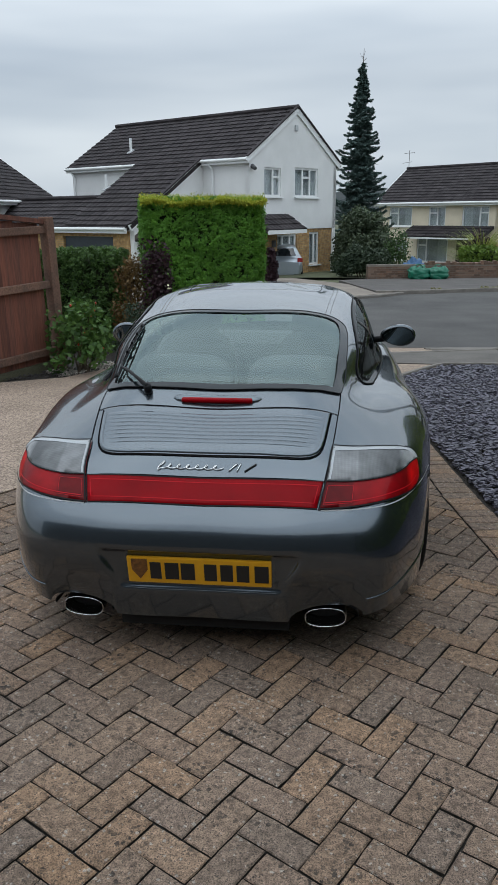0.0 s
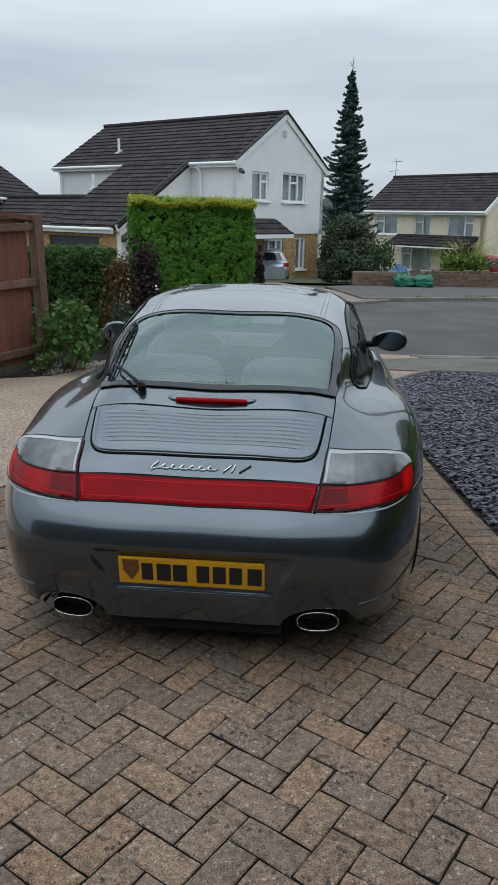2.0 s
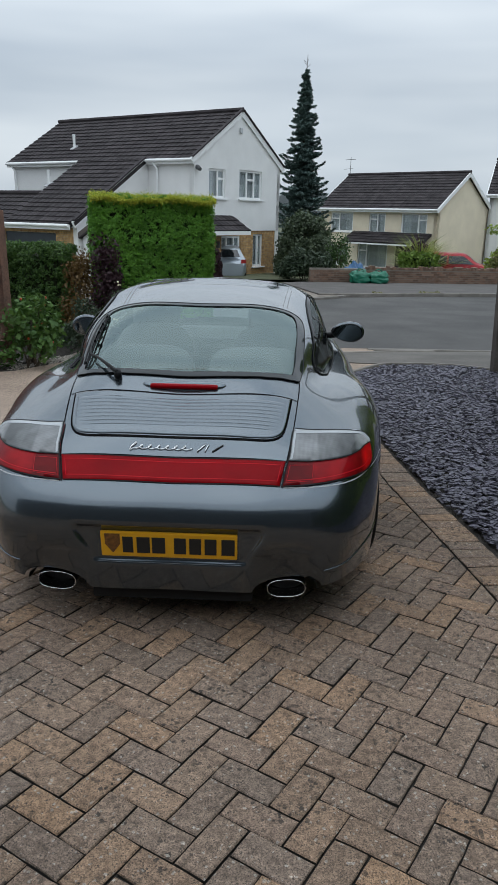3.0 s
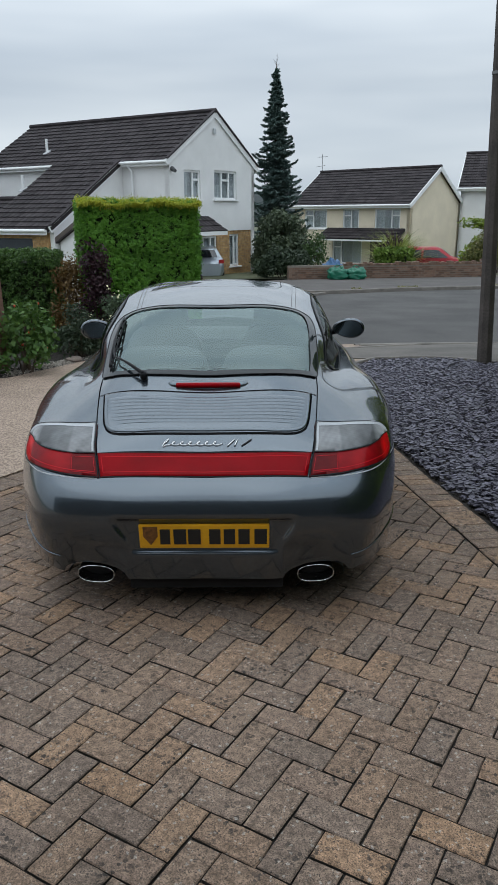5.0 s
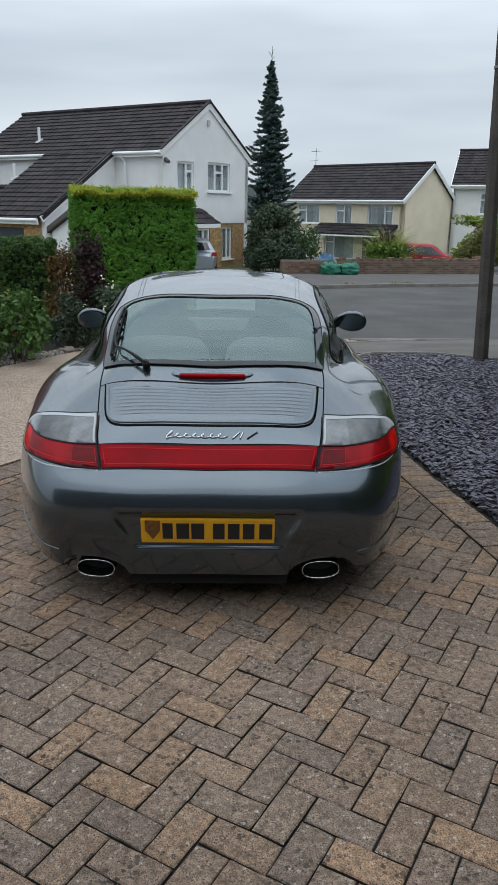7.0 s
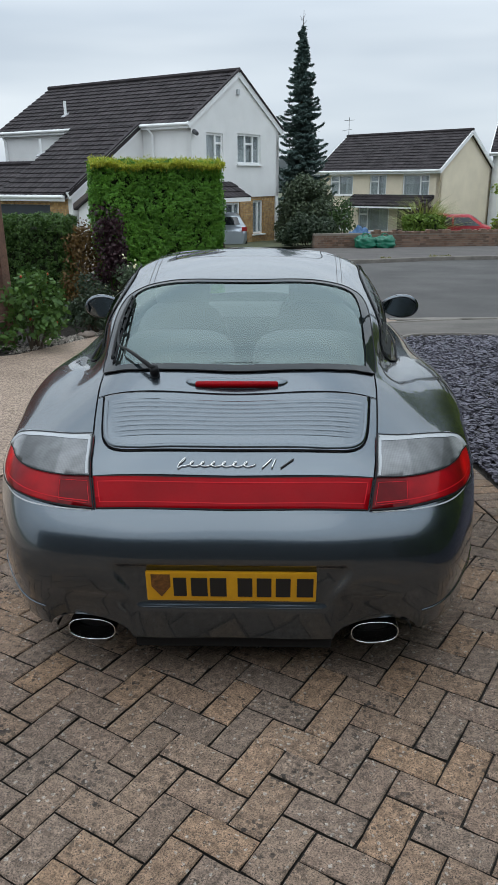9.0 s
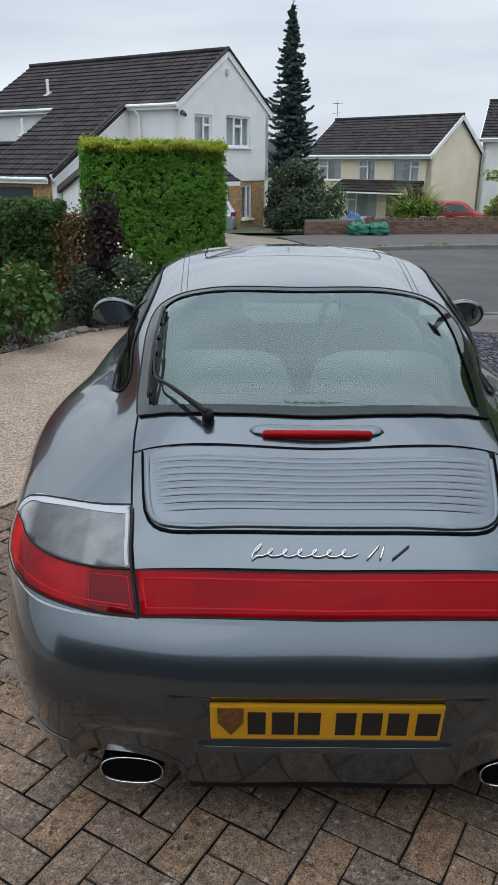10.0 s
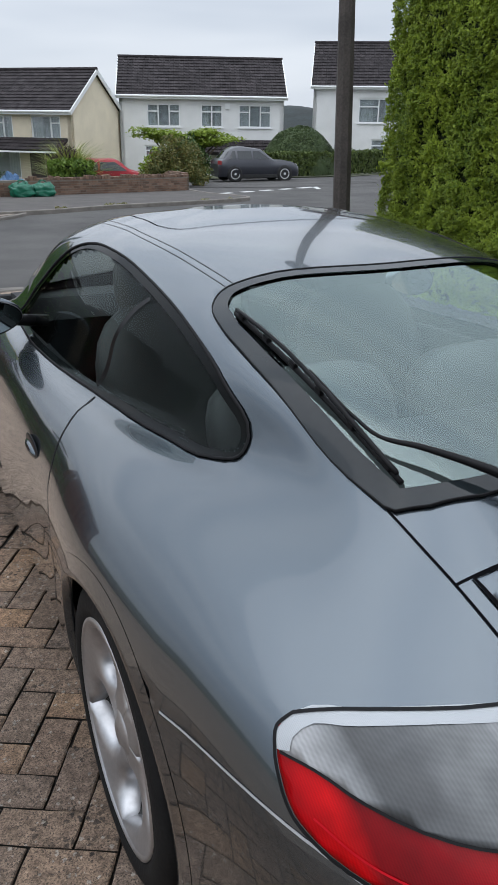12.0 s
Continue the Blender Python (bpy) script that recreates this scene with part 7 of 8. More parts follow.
ribbon("plate_ledge", rounded([(-.275, -.01, .303), (-.14, -.02, .302), (0, -.03, .302), (.14, -.02, .302), (.275, -.01, .303)], 4, False), 0.0026, PAINT, rear_bumper, 0.0008, (0, -1, 0), label="raised ledge", high=0.001)
for s in (-1, 1):
    ribbon("bumper_crease", rounded([(s * .59, .05, .275), (s * .66, .08, .285), (s * .72, .15, .305), (s * .78, .3, .33), (s * .82, .45, .35)], 4, False), 0.006, PAINT, rear_bumper, 0.001, (s * 0.5, -0.8, 0), high=0.003)
bm = bmesh.new()
bmesh.ops.create_cone(bm, cap_ends=True, segments=20, radius1=0.022, radius2=0.022, depth=0.004, matrix=Matrix.Translation((0.285, -0.012, 0.425)) @ Matrix.Rotation(radians(90), 4, "X"))
part("tow_cap", bm, PAINT, rear_bumper)

# emblem script on the lid: a plain flowing line of bright metal
pts = []
for t in np.linspace(0, 1, 150):
    x = -0.172 + 0.235 * t + 0.010 * math.cos(t * 44)
    z = 0.0125 * math.sin(t * 44) * (1.8 if t < 0.1 else 0.75)
    pts.append((x + z * 0.7, z))
line = []
for x, z in pts:
    q, nn = shell_at((x, .128 + z * 0.75, .724 + z * 0.65), (0, -0.6, 0.8))
    line.append(q + nn * 0.004)
script = part("script_emblem", sweep(line, 0.0019, 6), CHROME, coupe, "bright flowing metal emblem line", True)
for x0, wide_, metal_ in ((.092, .03, CHROME), (.122, .012, CHROME), (.15, .04, DARK_METAL)):
    line = []
    for f in np.linspace(0, 1, 6):
        q, nn = shell_at((x0 + wide_ * f, .117 + .026 * f, .714 + .022 * f), (0, -0.6, 0.8))
        line.append(q + nn * 0.004)
    part("emblem_stroke", sweep(line, 0.0026, 6), metal_, script, shade=True)
bm = bmesh.new()
for k in range(7):
    q, nn = shell_at((-0.075 + 0.024 * k, .585, .95), (0, 0, 1))
    add_box(bm, (0.014, 0.004, 0.001), Matrix.Translation(q + nn * 0.004))
part("glass_print", bm, surf("pale_print", (0.20, 0.235, 0.235), 0.5, 0.1, 9, 60, 0), rear_window)

# exhaust tips
def oval_tube(rx, rz, y0, y1, wall, n=32):
    """A flattened pipe end, with thickness and a rolled rim."""
    bm = bmesh.new()
    prof = [(y1, 1.0), (y0 + 0.012, 1.0), (y0 + 0.003, 0.99), (y0, 0.96), (y0 + 0.003, 0.93), (y0 + 0.012, 0.92), (y1, 0.91)]
    rows = []
    for y, k in prof:
        rows.append([bm.verts.new((math.copysign(abs(math.cos(t)) ** 0.8, math.cos(t)) * rx * k, y, math.copysign(abs(math.sin(t)) ** 0.8, math.sin(t)) * rz * (k if k > .95 else k - (1 - k) * 0.5))) for t in np.linspace(0, 2 * math.pi, n, endpoint=False)])
    for a, b in zip(rows, rows[1:]):
        for i in range(n):
            bm.faces.new((a[i], a[(i + 1) % n], b[(i + 1) % n], b[i]))
    bmesh.ops.recalc_face_normals(bm, faces=bm.faces)
    return bm


for s in (-1, 1):
    ex = part("exhaust_tip", oval_tube(0.077, 0.038, -0.035, 0.2, 0.008), CHROME, coupe, "polished oval exhaust tip", True)
    ex_at = Matrix.Translation((s * 0.452, 0.066, 0.196)) @ Matrix.Rotation(radians(s * -4), 4, "Y")
    ex.matrix_local = ex_at
    bm = bmesh.new()
    bmesh.ops.create_cone(bm, cap_ends=True, segments=28, radius1=0.070, radius2=0.070, depth=0.02, matrix=Matrix.Rotation(radians(90), 4, "X"))
    for v in bm.verts:
        v.co.z *= 0.47
    ob = part("pipe_bore", bm, SOOT, ex)
    ob.matrix_local = Matrix.Translation((0, 0.05, 0))
    bm = bmesh.new()
    rows = []
    for t in np.linspace(-0.15, math.pi + 0.15, 24):
        q = (s * 0.455 + math.cos(t) * 0.118, 0, 0.195 + math.sin(t) * 0.062)
        a, _ = shell_at((q[0], 0, q[2]), (0, -1, 0))
        rows.append([bm.verts.new((q[0], a.y + 0.002, q[2])), bm.verts.new((q[0], 0.2, q[2]))])
    for a, b in zip(rows, rows[1:]):
        bm.faces.new((a[0], b[0], b[1], a[1]))
    part("exhaust_shroud", bm, GLOSS_BLACK, ex, "dark exhaust cutout").matrix_parent_inverse = ex_at.inverted()

# underside, hung low to keep light from under the car
bm = box((-0.32, 0.07, 0.112), (0.32, 1.36, 0.19), 0.01)
add_box(bm, (1.16, 3.75, 0.09), Matrix.Translation((0, 2.225, 0.15)))
part("underbody", bm, surf("underbody_black", (0.01, 0.01, 0.01), 0.9, 0.3, 9, 60, 0.2), coupe)
# added unseen panel that blocks sideways light and deepens the shadow below
part("light_block_tray", box((-0.80, 1.36, 0.11), (0.80, 2.96, 0.19), 0.01), MATS["underbody_black"], coupe)
for wy in (0.964, 3.335):
    for s in (-1, 1):
        bm = bmesh.new()
        rows = []
        for t in np.linspace(-0.2, math.pi + 0.2, 26):
            rows.append([bm.verts.new((s * x, wy + math.cos(t) * 0.345, 0.318 + math.sin(t) * 0.345)) for x in (0.55, 0.84)])
        for a, b in zip(rows, rows[1:]):
            bm.faces.new((a[0], b[0], b[1], a[1]))
        part("arch_liner", bm, surf("underbody_black", (0.01, 0.01, 0.01)), coupe)
        # rolled painted edge of the arch
        bm = bmesh.new()
        rows = []
        for t in np.linspace(-0.30, math.pi + 0.30, 56):
            row = []
            for r, lift in ((0.331, -0.022), (0.331, 0.0005), (0.336, 0.0022), (0.350, 0.0016), (0.382, 0.0008)):
                q, nn = shell_at((s * 0.8, wy + math.cos(t) * r, 0.322 + math.sin(t) * r), (s, 0, 0.05))
                row.append(bm.verts.new(q + Vector((s * lift, 0, 0))))
            rows.append(row)
        for a, b in zip(rows, rows[1:]):
            for j in range(4):
                bm.faces.new((a[j], b[j], b[j + 1], a[j + 1]))
        bmesh.ops.recalc_face_normals(bm, faces=bm.faces)
        part("arch_lip", bm, PAINT, coupe, "painted wheel arch edge", True)
        part("arch_wall", box((s * 0.54, wy - 0.38, 0.18), (s * 0.56, wy + 0.38, 0.70)), MATS["underbody_black"], coupe)

# wheels
def lathe(profile, n=48, axis_x=True):
    bm = bmesh.new()
    rows = []
    for x, r in profile:
        rows.append([bm.verts.new((x, math.cos(t) * r, math.sin(t) * r)) for t in np.linspace(0, 2 * math.pi, n, endpoint=False)])
    for a, b in zip(rows, rows[1:]):
        for i in range(n):
            bm.faces.new((a[i], a[(i + 1) % n], b[(i + 1) % n], b[i]))
    bmesh.ops.recalc_face_normals(bm, faces=bm.faces)
    return bm


TYRE = surf("tyre_rubber", (0.010, 0.010, 0.010), 0.8, 0.3, 12, 120, 0.3, spec=0.2)


def wheel(s, wy, wide, face):
    """An alloy wheel with five broad hollow spokes."""
    w = part("wheel", lathe([(-wide, .305), (-wide + .02, .316), (wide - .03, .317), (wide - .012, .312), (wide - .002, .29), (wide, .268), (wide - .008, .247), (wide - .03, .241), (-wide, .241)]), TYRE, coupe, "low-profile tyre on silver alloy wheel", True)
    w.matrix_local = pose(s * face, wy, 0.317, 0, 0, 0 if s > 0 else 180)
    rim = part("rim", lathe([(wide - .022, .246), (wide - .005, .248), (wide - .003, .238), (wide - .018, .234), (wide - .03, .232)]), ALLOY, w, "silver alloy rim", True)
    part("rim_barrel", lathe([(wide - .028, .233), (wide - .06, .220), (-wide + .02, .208)]), DARK_METAL, w, shade=True)
    part("hub", lathe([(wide - .018, .001), (wide - .016, .024), (wide - .022, .034), (wide - .026, .05), (wide - .06, .058), (wide - .12, .06)], 28), ALLOY, w, shade=True)
    for k in range(5):
        bm = bmesh.new()
        rows = []
        for f in np.linspace(0, 1, 22):
            r = 0.040 + (0.236 - 0.040) * f
            slot = 0.45 * math.sin(math.pi * min(1, max(0, (f - 0.22) / 0.72))) ** 0.7
            a = 0.632 - slot
            twist = 0.32 * f
            dish = wide - 0.024 - 0.012 * math.sin(f * math.pi) + 0.016 * f ** 2
            row = []
            for g in np.linspace(-1, 1, 11):
                edge = abs(g) ** 3 * min(1, slot * 6)
                row.append((dish - 0.014 * edge + 0.006 * slot * (1 - g * g), g * a + twist, r))
            row = [(row[0][0] - 0.035, row[0][1], r)] + row + [(row[-1][0] - 0.035, row[-1][1], r)]
            rows.append([bm.verts.new((x, math.sin(t) * rr, math.cos(t) * rr)) for x, t, rr in row])
        for a, b in zip(rows, rows[1:]):
            for j in range(len(a) - 1):
                bm.faces.new((a[j], a[j + 1], b[j + 1], b[j]))
        bmesh.ops.rotate(bm, verts=bm.verts, cent=(0, 0, 0), matrix=Matrix.Rotation(2 * math.pi * k / 5 + 0.35, 3, "X"))
        bmesh.ops.recalc_face_normals(bm, faces=bm.faces)
        part("spoke", bm, ALLOY, w, shade=True)
    part("valve_stem", add_tube(bmesh.new(), (wide - .04, 0.03, 0.2), (wide - .012, 0.03, 0.197), 0.004, 0.003, 8), BLACK, w)
    part("brake_disc", lathe([(wide - .13, .01), (wide - .125, .165), (wide - .15, .166), (wide - .155, .01)], 32), DARK_METAL, w, shade=True)
    return w


for s in (-1, 1):
    wheel(s, 0.960, 0.145, 0.742)
    wheel(s, 3.335, 0.112, 0.772)

# door mirrors
def mirror(s):
    bm = bmesh.new()
    bmesh.ops.create_uvsphere(bm, u_segments=28, v_segments=18, radius=1.0)
    for v in bm.verts:
        c = v.co
        back = c.y < -0.1
        v.co = Vector((c.x * 0.108 * (1 - 0.12 * c.y), c.y * (0.030 if back else 0.095) + 0.02, c.z * 0.066 * (1 + 0.18 * c.x * s)))
    mr = part("door_mirror", bm, PAINT, coupe, "grey door mirror housing", True)
    mr.matrix_local = pose(s * 0.852, 2.30, 0.948, 6, 0, s * -10)
    bm = bmesh.new()
    bmesh.ops.create_circle(bm, cap_ends=True, segments=36, radius=1.0)
    for v in bm.verts:
        c = v.co
        v.co = Vector((c.x * 0.093, -0.013, c.y * 0.054 * (1 + 0.18 * c.x * s)))
    bmesh.ops.recalc_face_normals(bm, faces=bm.faces)
    for f in bm.faces:
        if f.normal.y > 0:
            f.normal_flip()
    m, n, l, p = shader("mirror_glass") if s < 0 else (bpy.data.materials["mirror_glass"], None, None, None)
    if p:
        p.inputs["Base Color"].default_value = (0.42, 0.48, 0.50, 1)
        p.inputs["Metallic"].default_value, p.inputs["Roughness"].default_value = 1.0, 0.02
    part("mirror_glass", bm, m, mr, "blue-grey mirror glass")
    bm = lathe([(-0.012, 0.1), (0, 0.104), (0.012, 0.1)], 36)
    for v in bm.verts:
        x, y, z = v.co
        v.co = Vector((y * 0.98, x * 0.6 - 0.006, z * 0.585 * (1 + 0.18 * y / 0.1 * s)))
    part("mirror_rim", bm, GLOSS_BLACK, mr, shade=True)
    bm = bmesh.new()
    add_tube(bm, (-s * 0.20, 0.04, -0.045), (-s * 0.05, 0.03, -0.02), 0.022, 0.02, 12)
    part("mirror_foot", bm, GLOSS_BLACK, mr, shade=True)


mirror(-1), mirror(1)

# rear wiper: spindle, bent arm, and a blade parked along the edge of the glass
def on_glass(x, y, h):
    q, nn = shell_at((x, y, 1.0), (0, 0, 1))
    return q + nn * h


wiper = part("rear_wiper", add_tube(bmesh.new(), on_glass(-.288, .50, -0.01), on_glass(-.288, .497, 0.035), 0.018, 0.015, 16), GLOSS_BLACK, coupe, "black rear wiper", True)
arm = rounded([on_glass(-.288, .497, .030), on_glass(-.335, .545, .034), on_glass(-.40, .635, .030), on_glass(-.440, .700, .027), on_glass(-.450, .76, .030), on_glass(-.458, .90, .036)], 5, False)
part("wiper_arm", sweep(arm, [0.0105 - 0.007 * min(1, i / 15) for i in range(len(arm))], 8), GLOSS_BLACK, wiper, shade=True)
BLADE = np.linspace(0, 1, 26)
part("wiper_blade", sweep([on_glass(-.452 - 0.022 * f, .615 + .59 * f, .008) for f in BLADE], 0.0055, 6), BLACK, wiper, shade=True)
for f in (0.06, 0.24, 0.42, 0.58, 0.76, 0.94):
    q = on_glass(-.452 - 0.022 * f, .615 + .59 * f, .016)
    part("blade_claw", add_box(bmesh.new(), (0.012, 0.022, 0.013), Matrix.Translation(q) @ Matrix.Rotation(radians(17), 4, "X"), 0.003), GLOSS_BLACK, wiper)
part("blade_frame", sweep([on_glass(-.452 - 0.022 * f, .625 + .57 * f, .022 + 0.014 * math.sin(f * 3.14)) for f in BLADE], 0.0048, 6), GLOSS_BLACK, wiper, shade=True)

# sunroof, door handles
ribbon("sunroof_seam", rounded(both([(0, 1.80, 1.26), (.28, 1.82, 1.25), (.345, 1.84, 1.24), (.372, 1.90, 1.24), (.38, 2.1, 1.24), (.375, 2.34, 1.24), (.33, 2.40, 1.24), (0, 2.43, 1.26)]), 3), 0.0035, SHUT, coupe, 0.001, (0, 0, 1), True)
for s in (-1, 1):
    q, nn = shell_at((s * .86, 1.64, .72), (s, 0, 0.2))
    bm = bmesh.new()
    bmesh.ops.create_uvsphere(bm, u_segments=20, v_segments=10, radius=1.0)
    for v in bm.verts:
        v.co = Vector((v.co.x * 0.018, v.co.y * 0.066, v.co.z * 0.019))
    h = part("door_handle", bm, PAINT, coupe, "grey door handle", True)
    h.matrix_local = Matrix.Translation(q)
    bm = bmesh.new()
    bmesh.ops.create_uvsphere(bm, u_segments=20, v_segments=10, radius=1.0, matrix=Matrix.Diagonal((0.006, 0.083, 0.034, 1)))
    part("handle_recess", bm, GLOSS_BLACK, h, "dark recess behind the handle", True)
    q, nn = shell_at((s * .3, 1.36, 1.1), (0, 0, 1))

# cabin: floor, seats, rear bench, dash, wheel
part("cabin_floor", box((-0.68, 0.75, 0.24), (0.68, 3.1, 0.30), 0.01), CARPET, coupe)
part("cabin_side", box((-0.70, 1.2, 0.28), (-0.675, 3.0, 0.84), 0.01), CARPET, coupe)
part("cabin_side", box((0.675, 1.2, 0.28), (0.70, 3.0, 0.84), 0.01), CARPET, coupe)
bm = prism([(0.66, 0.80), (0.95, 0.83), (1.12, 0.84), (1.2, 0.55), (1.2, 0.3), (0.62, 0.5)], -0.46, 0.46, "x")
part("parcel_shelf", bm, CARPET, coupe, "black carpeted rear shelf")
part("firewall", box((-0.72, 3.24, 0.18), (0.72, 3.29, 0.86), 0.01), CARPET, coupe)
part("bulkhead", box((-0.46, 0.60, 0.4), (0.46, 0.66, 0.80), 0.01), CARPET, coupe)


def cushion(name, w, h, d, m, material, parent, k=3.0):
    """A stuffed cushion: a rounded block."""
    bm = bmesh.new()
    bmesh.ops.create_uvsphere(bm, u_segments=24, v_segments=16, radius=1.0)
    for v in bm.verts:
        c = v.co
        f = (abs(c.x) ** k + abs(c.y) ** k + abs(c.z) ** k) ** (-1 / k)
        v.co = Vector((c.x * f * w / 2, c.y * f * d / 2, c.z * f * h / 2))
    ob = part(name, bm, material, parent, "", True)
    ob.matrix_local = m
    return ob


for s in (-1, 1):
    cushion("rear_seat", 0.50, 0.36, 0.14, pose(s * 0.29, 1.20, 0.80, -18), LEATHER, coupe, 4.0)
    st = cushion("front_seat", 0.50, 0.62, 0.16, pose(s * 0.36, 1.92, 0.72, -16), LEATHER, coupe)
    tagged(st, "grey leather sports seat")
    hd = cushion("headrest", 0.30, 0.26, 0.11, Matrix.Translation((0, 0.01, 0.36)), LEATHER, st, 2.6)
    cushion("seat_base", 0.50, 0.16, 0.5, Matrix.Translation((0, 0.24, -0.28)), LEATHER, st)
bm = prism([(2.72, 0.6), (2.74, 0.83), (2.95, 0.885), (3.25, 0.87), (3.3, 0.6)], -0.64, 0.64, "x")
part("dashboard", bm, CARPET, coupe, "black dashboard")
bm = sweep([(math.cos(a) * 0.18, 0, math.sin(a) * 0.18) for a in np.linspace(0, 2 * math.pi, 40)], 0.015)
for a in (0.2, 2.9, 4.7):
    add_tube(bm, (0, 0.02, 0), (math.cos(a) * 0.17, 0, math.sin(a) * 0.17), 0.014, n=6)
part("steering_wheel", bm, BLACK, coupe, "black steering wheel", True).matrix_local = pose(0.36, 2.52, 0.86, -22)
cushion("rear_view_mirror", 0.22, 0.06, 0.03, pose(0, 2.66, 1.10, 0), BLACK, coupe)


# ---- block paving ----
def paver_material(name, src):
    """Worn concrete blocks: a tone for each block, mottling, dark lichen spots of two sizes, pale specks, grit."""
    m, n, l, p = shader(name)
    geo = n.new("ShaderNodeNewGeometry")
    rnd = n.new("ShaderNodeObjectInfo").outputs["Random"] if src == "object" else geo.outputs["Random Per Island"]
    tone = n.new("ShaderNodeValToRGB")
    e = tone.color_ramp.elements
    e[0].position, e[0].color = 0.0, (0.225, 0.156, 0.112, 1)
    e[1].position, e[1].color = 1.0, (0.206, 0.146, 0.106, 1)
    for pos, col in ((0.14, (0.202, 0.146, 0.110)), (0.24, (0.182, 0.136, 0.104)), (0.36, (0.231, 0.162, 0.115)), (0.48, (0.194, 0.144, 0.110)), (0.58, (0.240, 0.165, 0.113)), (0.68, (0.284, 0.181, 0.110)), (0.76, (0.204, 0.146, 0.108)), (0.84, (0.266, 0.173, 0.110)), (0.93, (0.171, 0.126, 0.095))):
        k = e.new(pos)
        k.color = (*col, 1)
    l.new(rnd, tone.inputs[0])

    def noise_at(scale, detail):
        q = n.new("ShaderNodeTexNoise")
        q.inputs["Scale"].default_value, q.inputs["Detail"].default_value = scale, detail
        l.new(geo.outputs["Position"], q.inputs["Vector"])
        return q

    def ranged(value, a, b, c=0.0, d=1.0):
        q = n.new("ShaderNodeMapRange")
        for key, v in zip(("From Min", "From Max", "To Min", "To Max"), (a, b, c, d)):
            q.inputs[key].default_value = v
        l.new(value, q.inputs["Value"])
        return q.outputs[0]

    def maths(op, a, b):
        q = n.new("ShaderNodeMath")
        q.operation = op
        for k, v in enumerate((a, b)):
            if isinstance(v, float):
                q.inputs[k].default_value = v
            else:
                l.new(v, q.inputs[k])
        return q.outputs[0]

    def blend(fac, a, colour):
        q = n.new("ShaderNodeMix")
        q.data_type = "RGBA"
        q.inputs["B"].default_value = (*colour, 1)
        l.new(fac, q.inputs["Factor"]), l.new(a, q.inputs["A"])
        return q.outputs["Result"]

    rough_edge = noise_at(160.0, 3)
    shift = n.new("ShaderNodeVectorMath")
    shift.operation = "MULTIPLY_ADD"
    shift.inputs[1].default_value = (0.012, 0.012, 0.012)
    l.new(rough_edge.outputs["Color"], shift.inputs[0]), l.new(geo.outputs["Position"], shift.inputs[2])

    def spots(scale, share, size):
        """Ragged blots, each of its own size, on a share of the cells."""
        q = n.new("ShaderNodeTexVoronoi")
        q.inputs["Scale"].default_value = scale
        l.new(shift.outputs[0], q.inputs["Vector"])
        sep = n.new("ShaderNodeSeparateColor")
        l.new(q.outputs["Color"], sep.inputs[0])
        reach = maths("MULTIPLY", ranged(sep.outputs[0], 1.0 - share, 1.0, 0.0, 1.0), size)
        return ranged(maths("SUBTRACT", reach, q.outputs["Distance"]), -0.02, 0.10)

    patchy = noise_at(7.0, 4)
    zone = ranged(patchy.outputs["Fac"], 0.46, 0.66, 0.10, 1.0)
    mottle = noise_at(38.0, 5)
    grit = noise_at(210.0, 4)
    colour = blend(maths("MULTIPLY", spots(66.0, 0.62, 0.72), maths("MULTIPLY", zone, 0.95)), tone.outputs[0], (0.036, 0.030, 0.025))
    colour = blend(maths("MULTIPLY", spots(170.0, 0.60, 0.60), ranged(mottle.outputs["Fac"], 0.40, 0.62, 0.15, 0.90)), colour, (0.036, 0.030, 0.025))
    colour = blend(maths("MULTIPLY", spots(330.0, 0.70, 0.66), 0.80), colour, (0.042, 0.035, 0.029))
    colour = blend(maths("MULTIPLY", spots(88.0, 0.20, 0.58), 0.75), colour, (0.33, 0.30, 0.26))
    worn = ranged(noise_at(1.1, 3).outputs["Fac"], 0.35, 0.65, 0.70, 1.03)
    fine = maths("MULTIPLY", ranged(grit.outputs["Fac"], 0.30, 0.70, 0.55, 1.58), ranged(mottle.outputs["Fac"], 0.3, 0.7, 0.62, 1.36))
    sc = n.new("ShaderNodeVectorMath")
    sc.operation = "SCALE"
    l.new(colour, sc.inputs[0]), l.new(maths("MULTIPLY", fine, worn), sc.inputs["Scale"])
    # the blocks are darker where their faces turn sideways
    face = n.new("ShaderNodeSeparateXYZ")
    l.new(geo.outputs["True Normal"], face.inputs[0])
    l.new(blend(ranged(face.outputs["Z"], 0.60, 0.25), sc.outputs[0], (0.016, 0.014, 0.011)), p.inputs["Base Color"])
    bp = n.new("ShaderNodeBump")
    bp.inputs["Strength"].default_value, bp.inputs["Distance"].default_value = 0.8, 0.003
    l.new(maths("ADD", grit.outputs["Fac"], mottle.outputs["Fac"]), bp.inputs["Height"]), l.new(bp.outputs[0], p.inputs["Normal"])
    p.inputs["Roughness"].default_value = 0.85
    p.inputs["Specular IOR Level"].default_value = 0.3
    return m


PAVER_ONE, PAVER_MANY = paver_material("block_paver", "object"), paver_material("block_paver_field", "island")


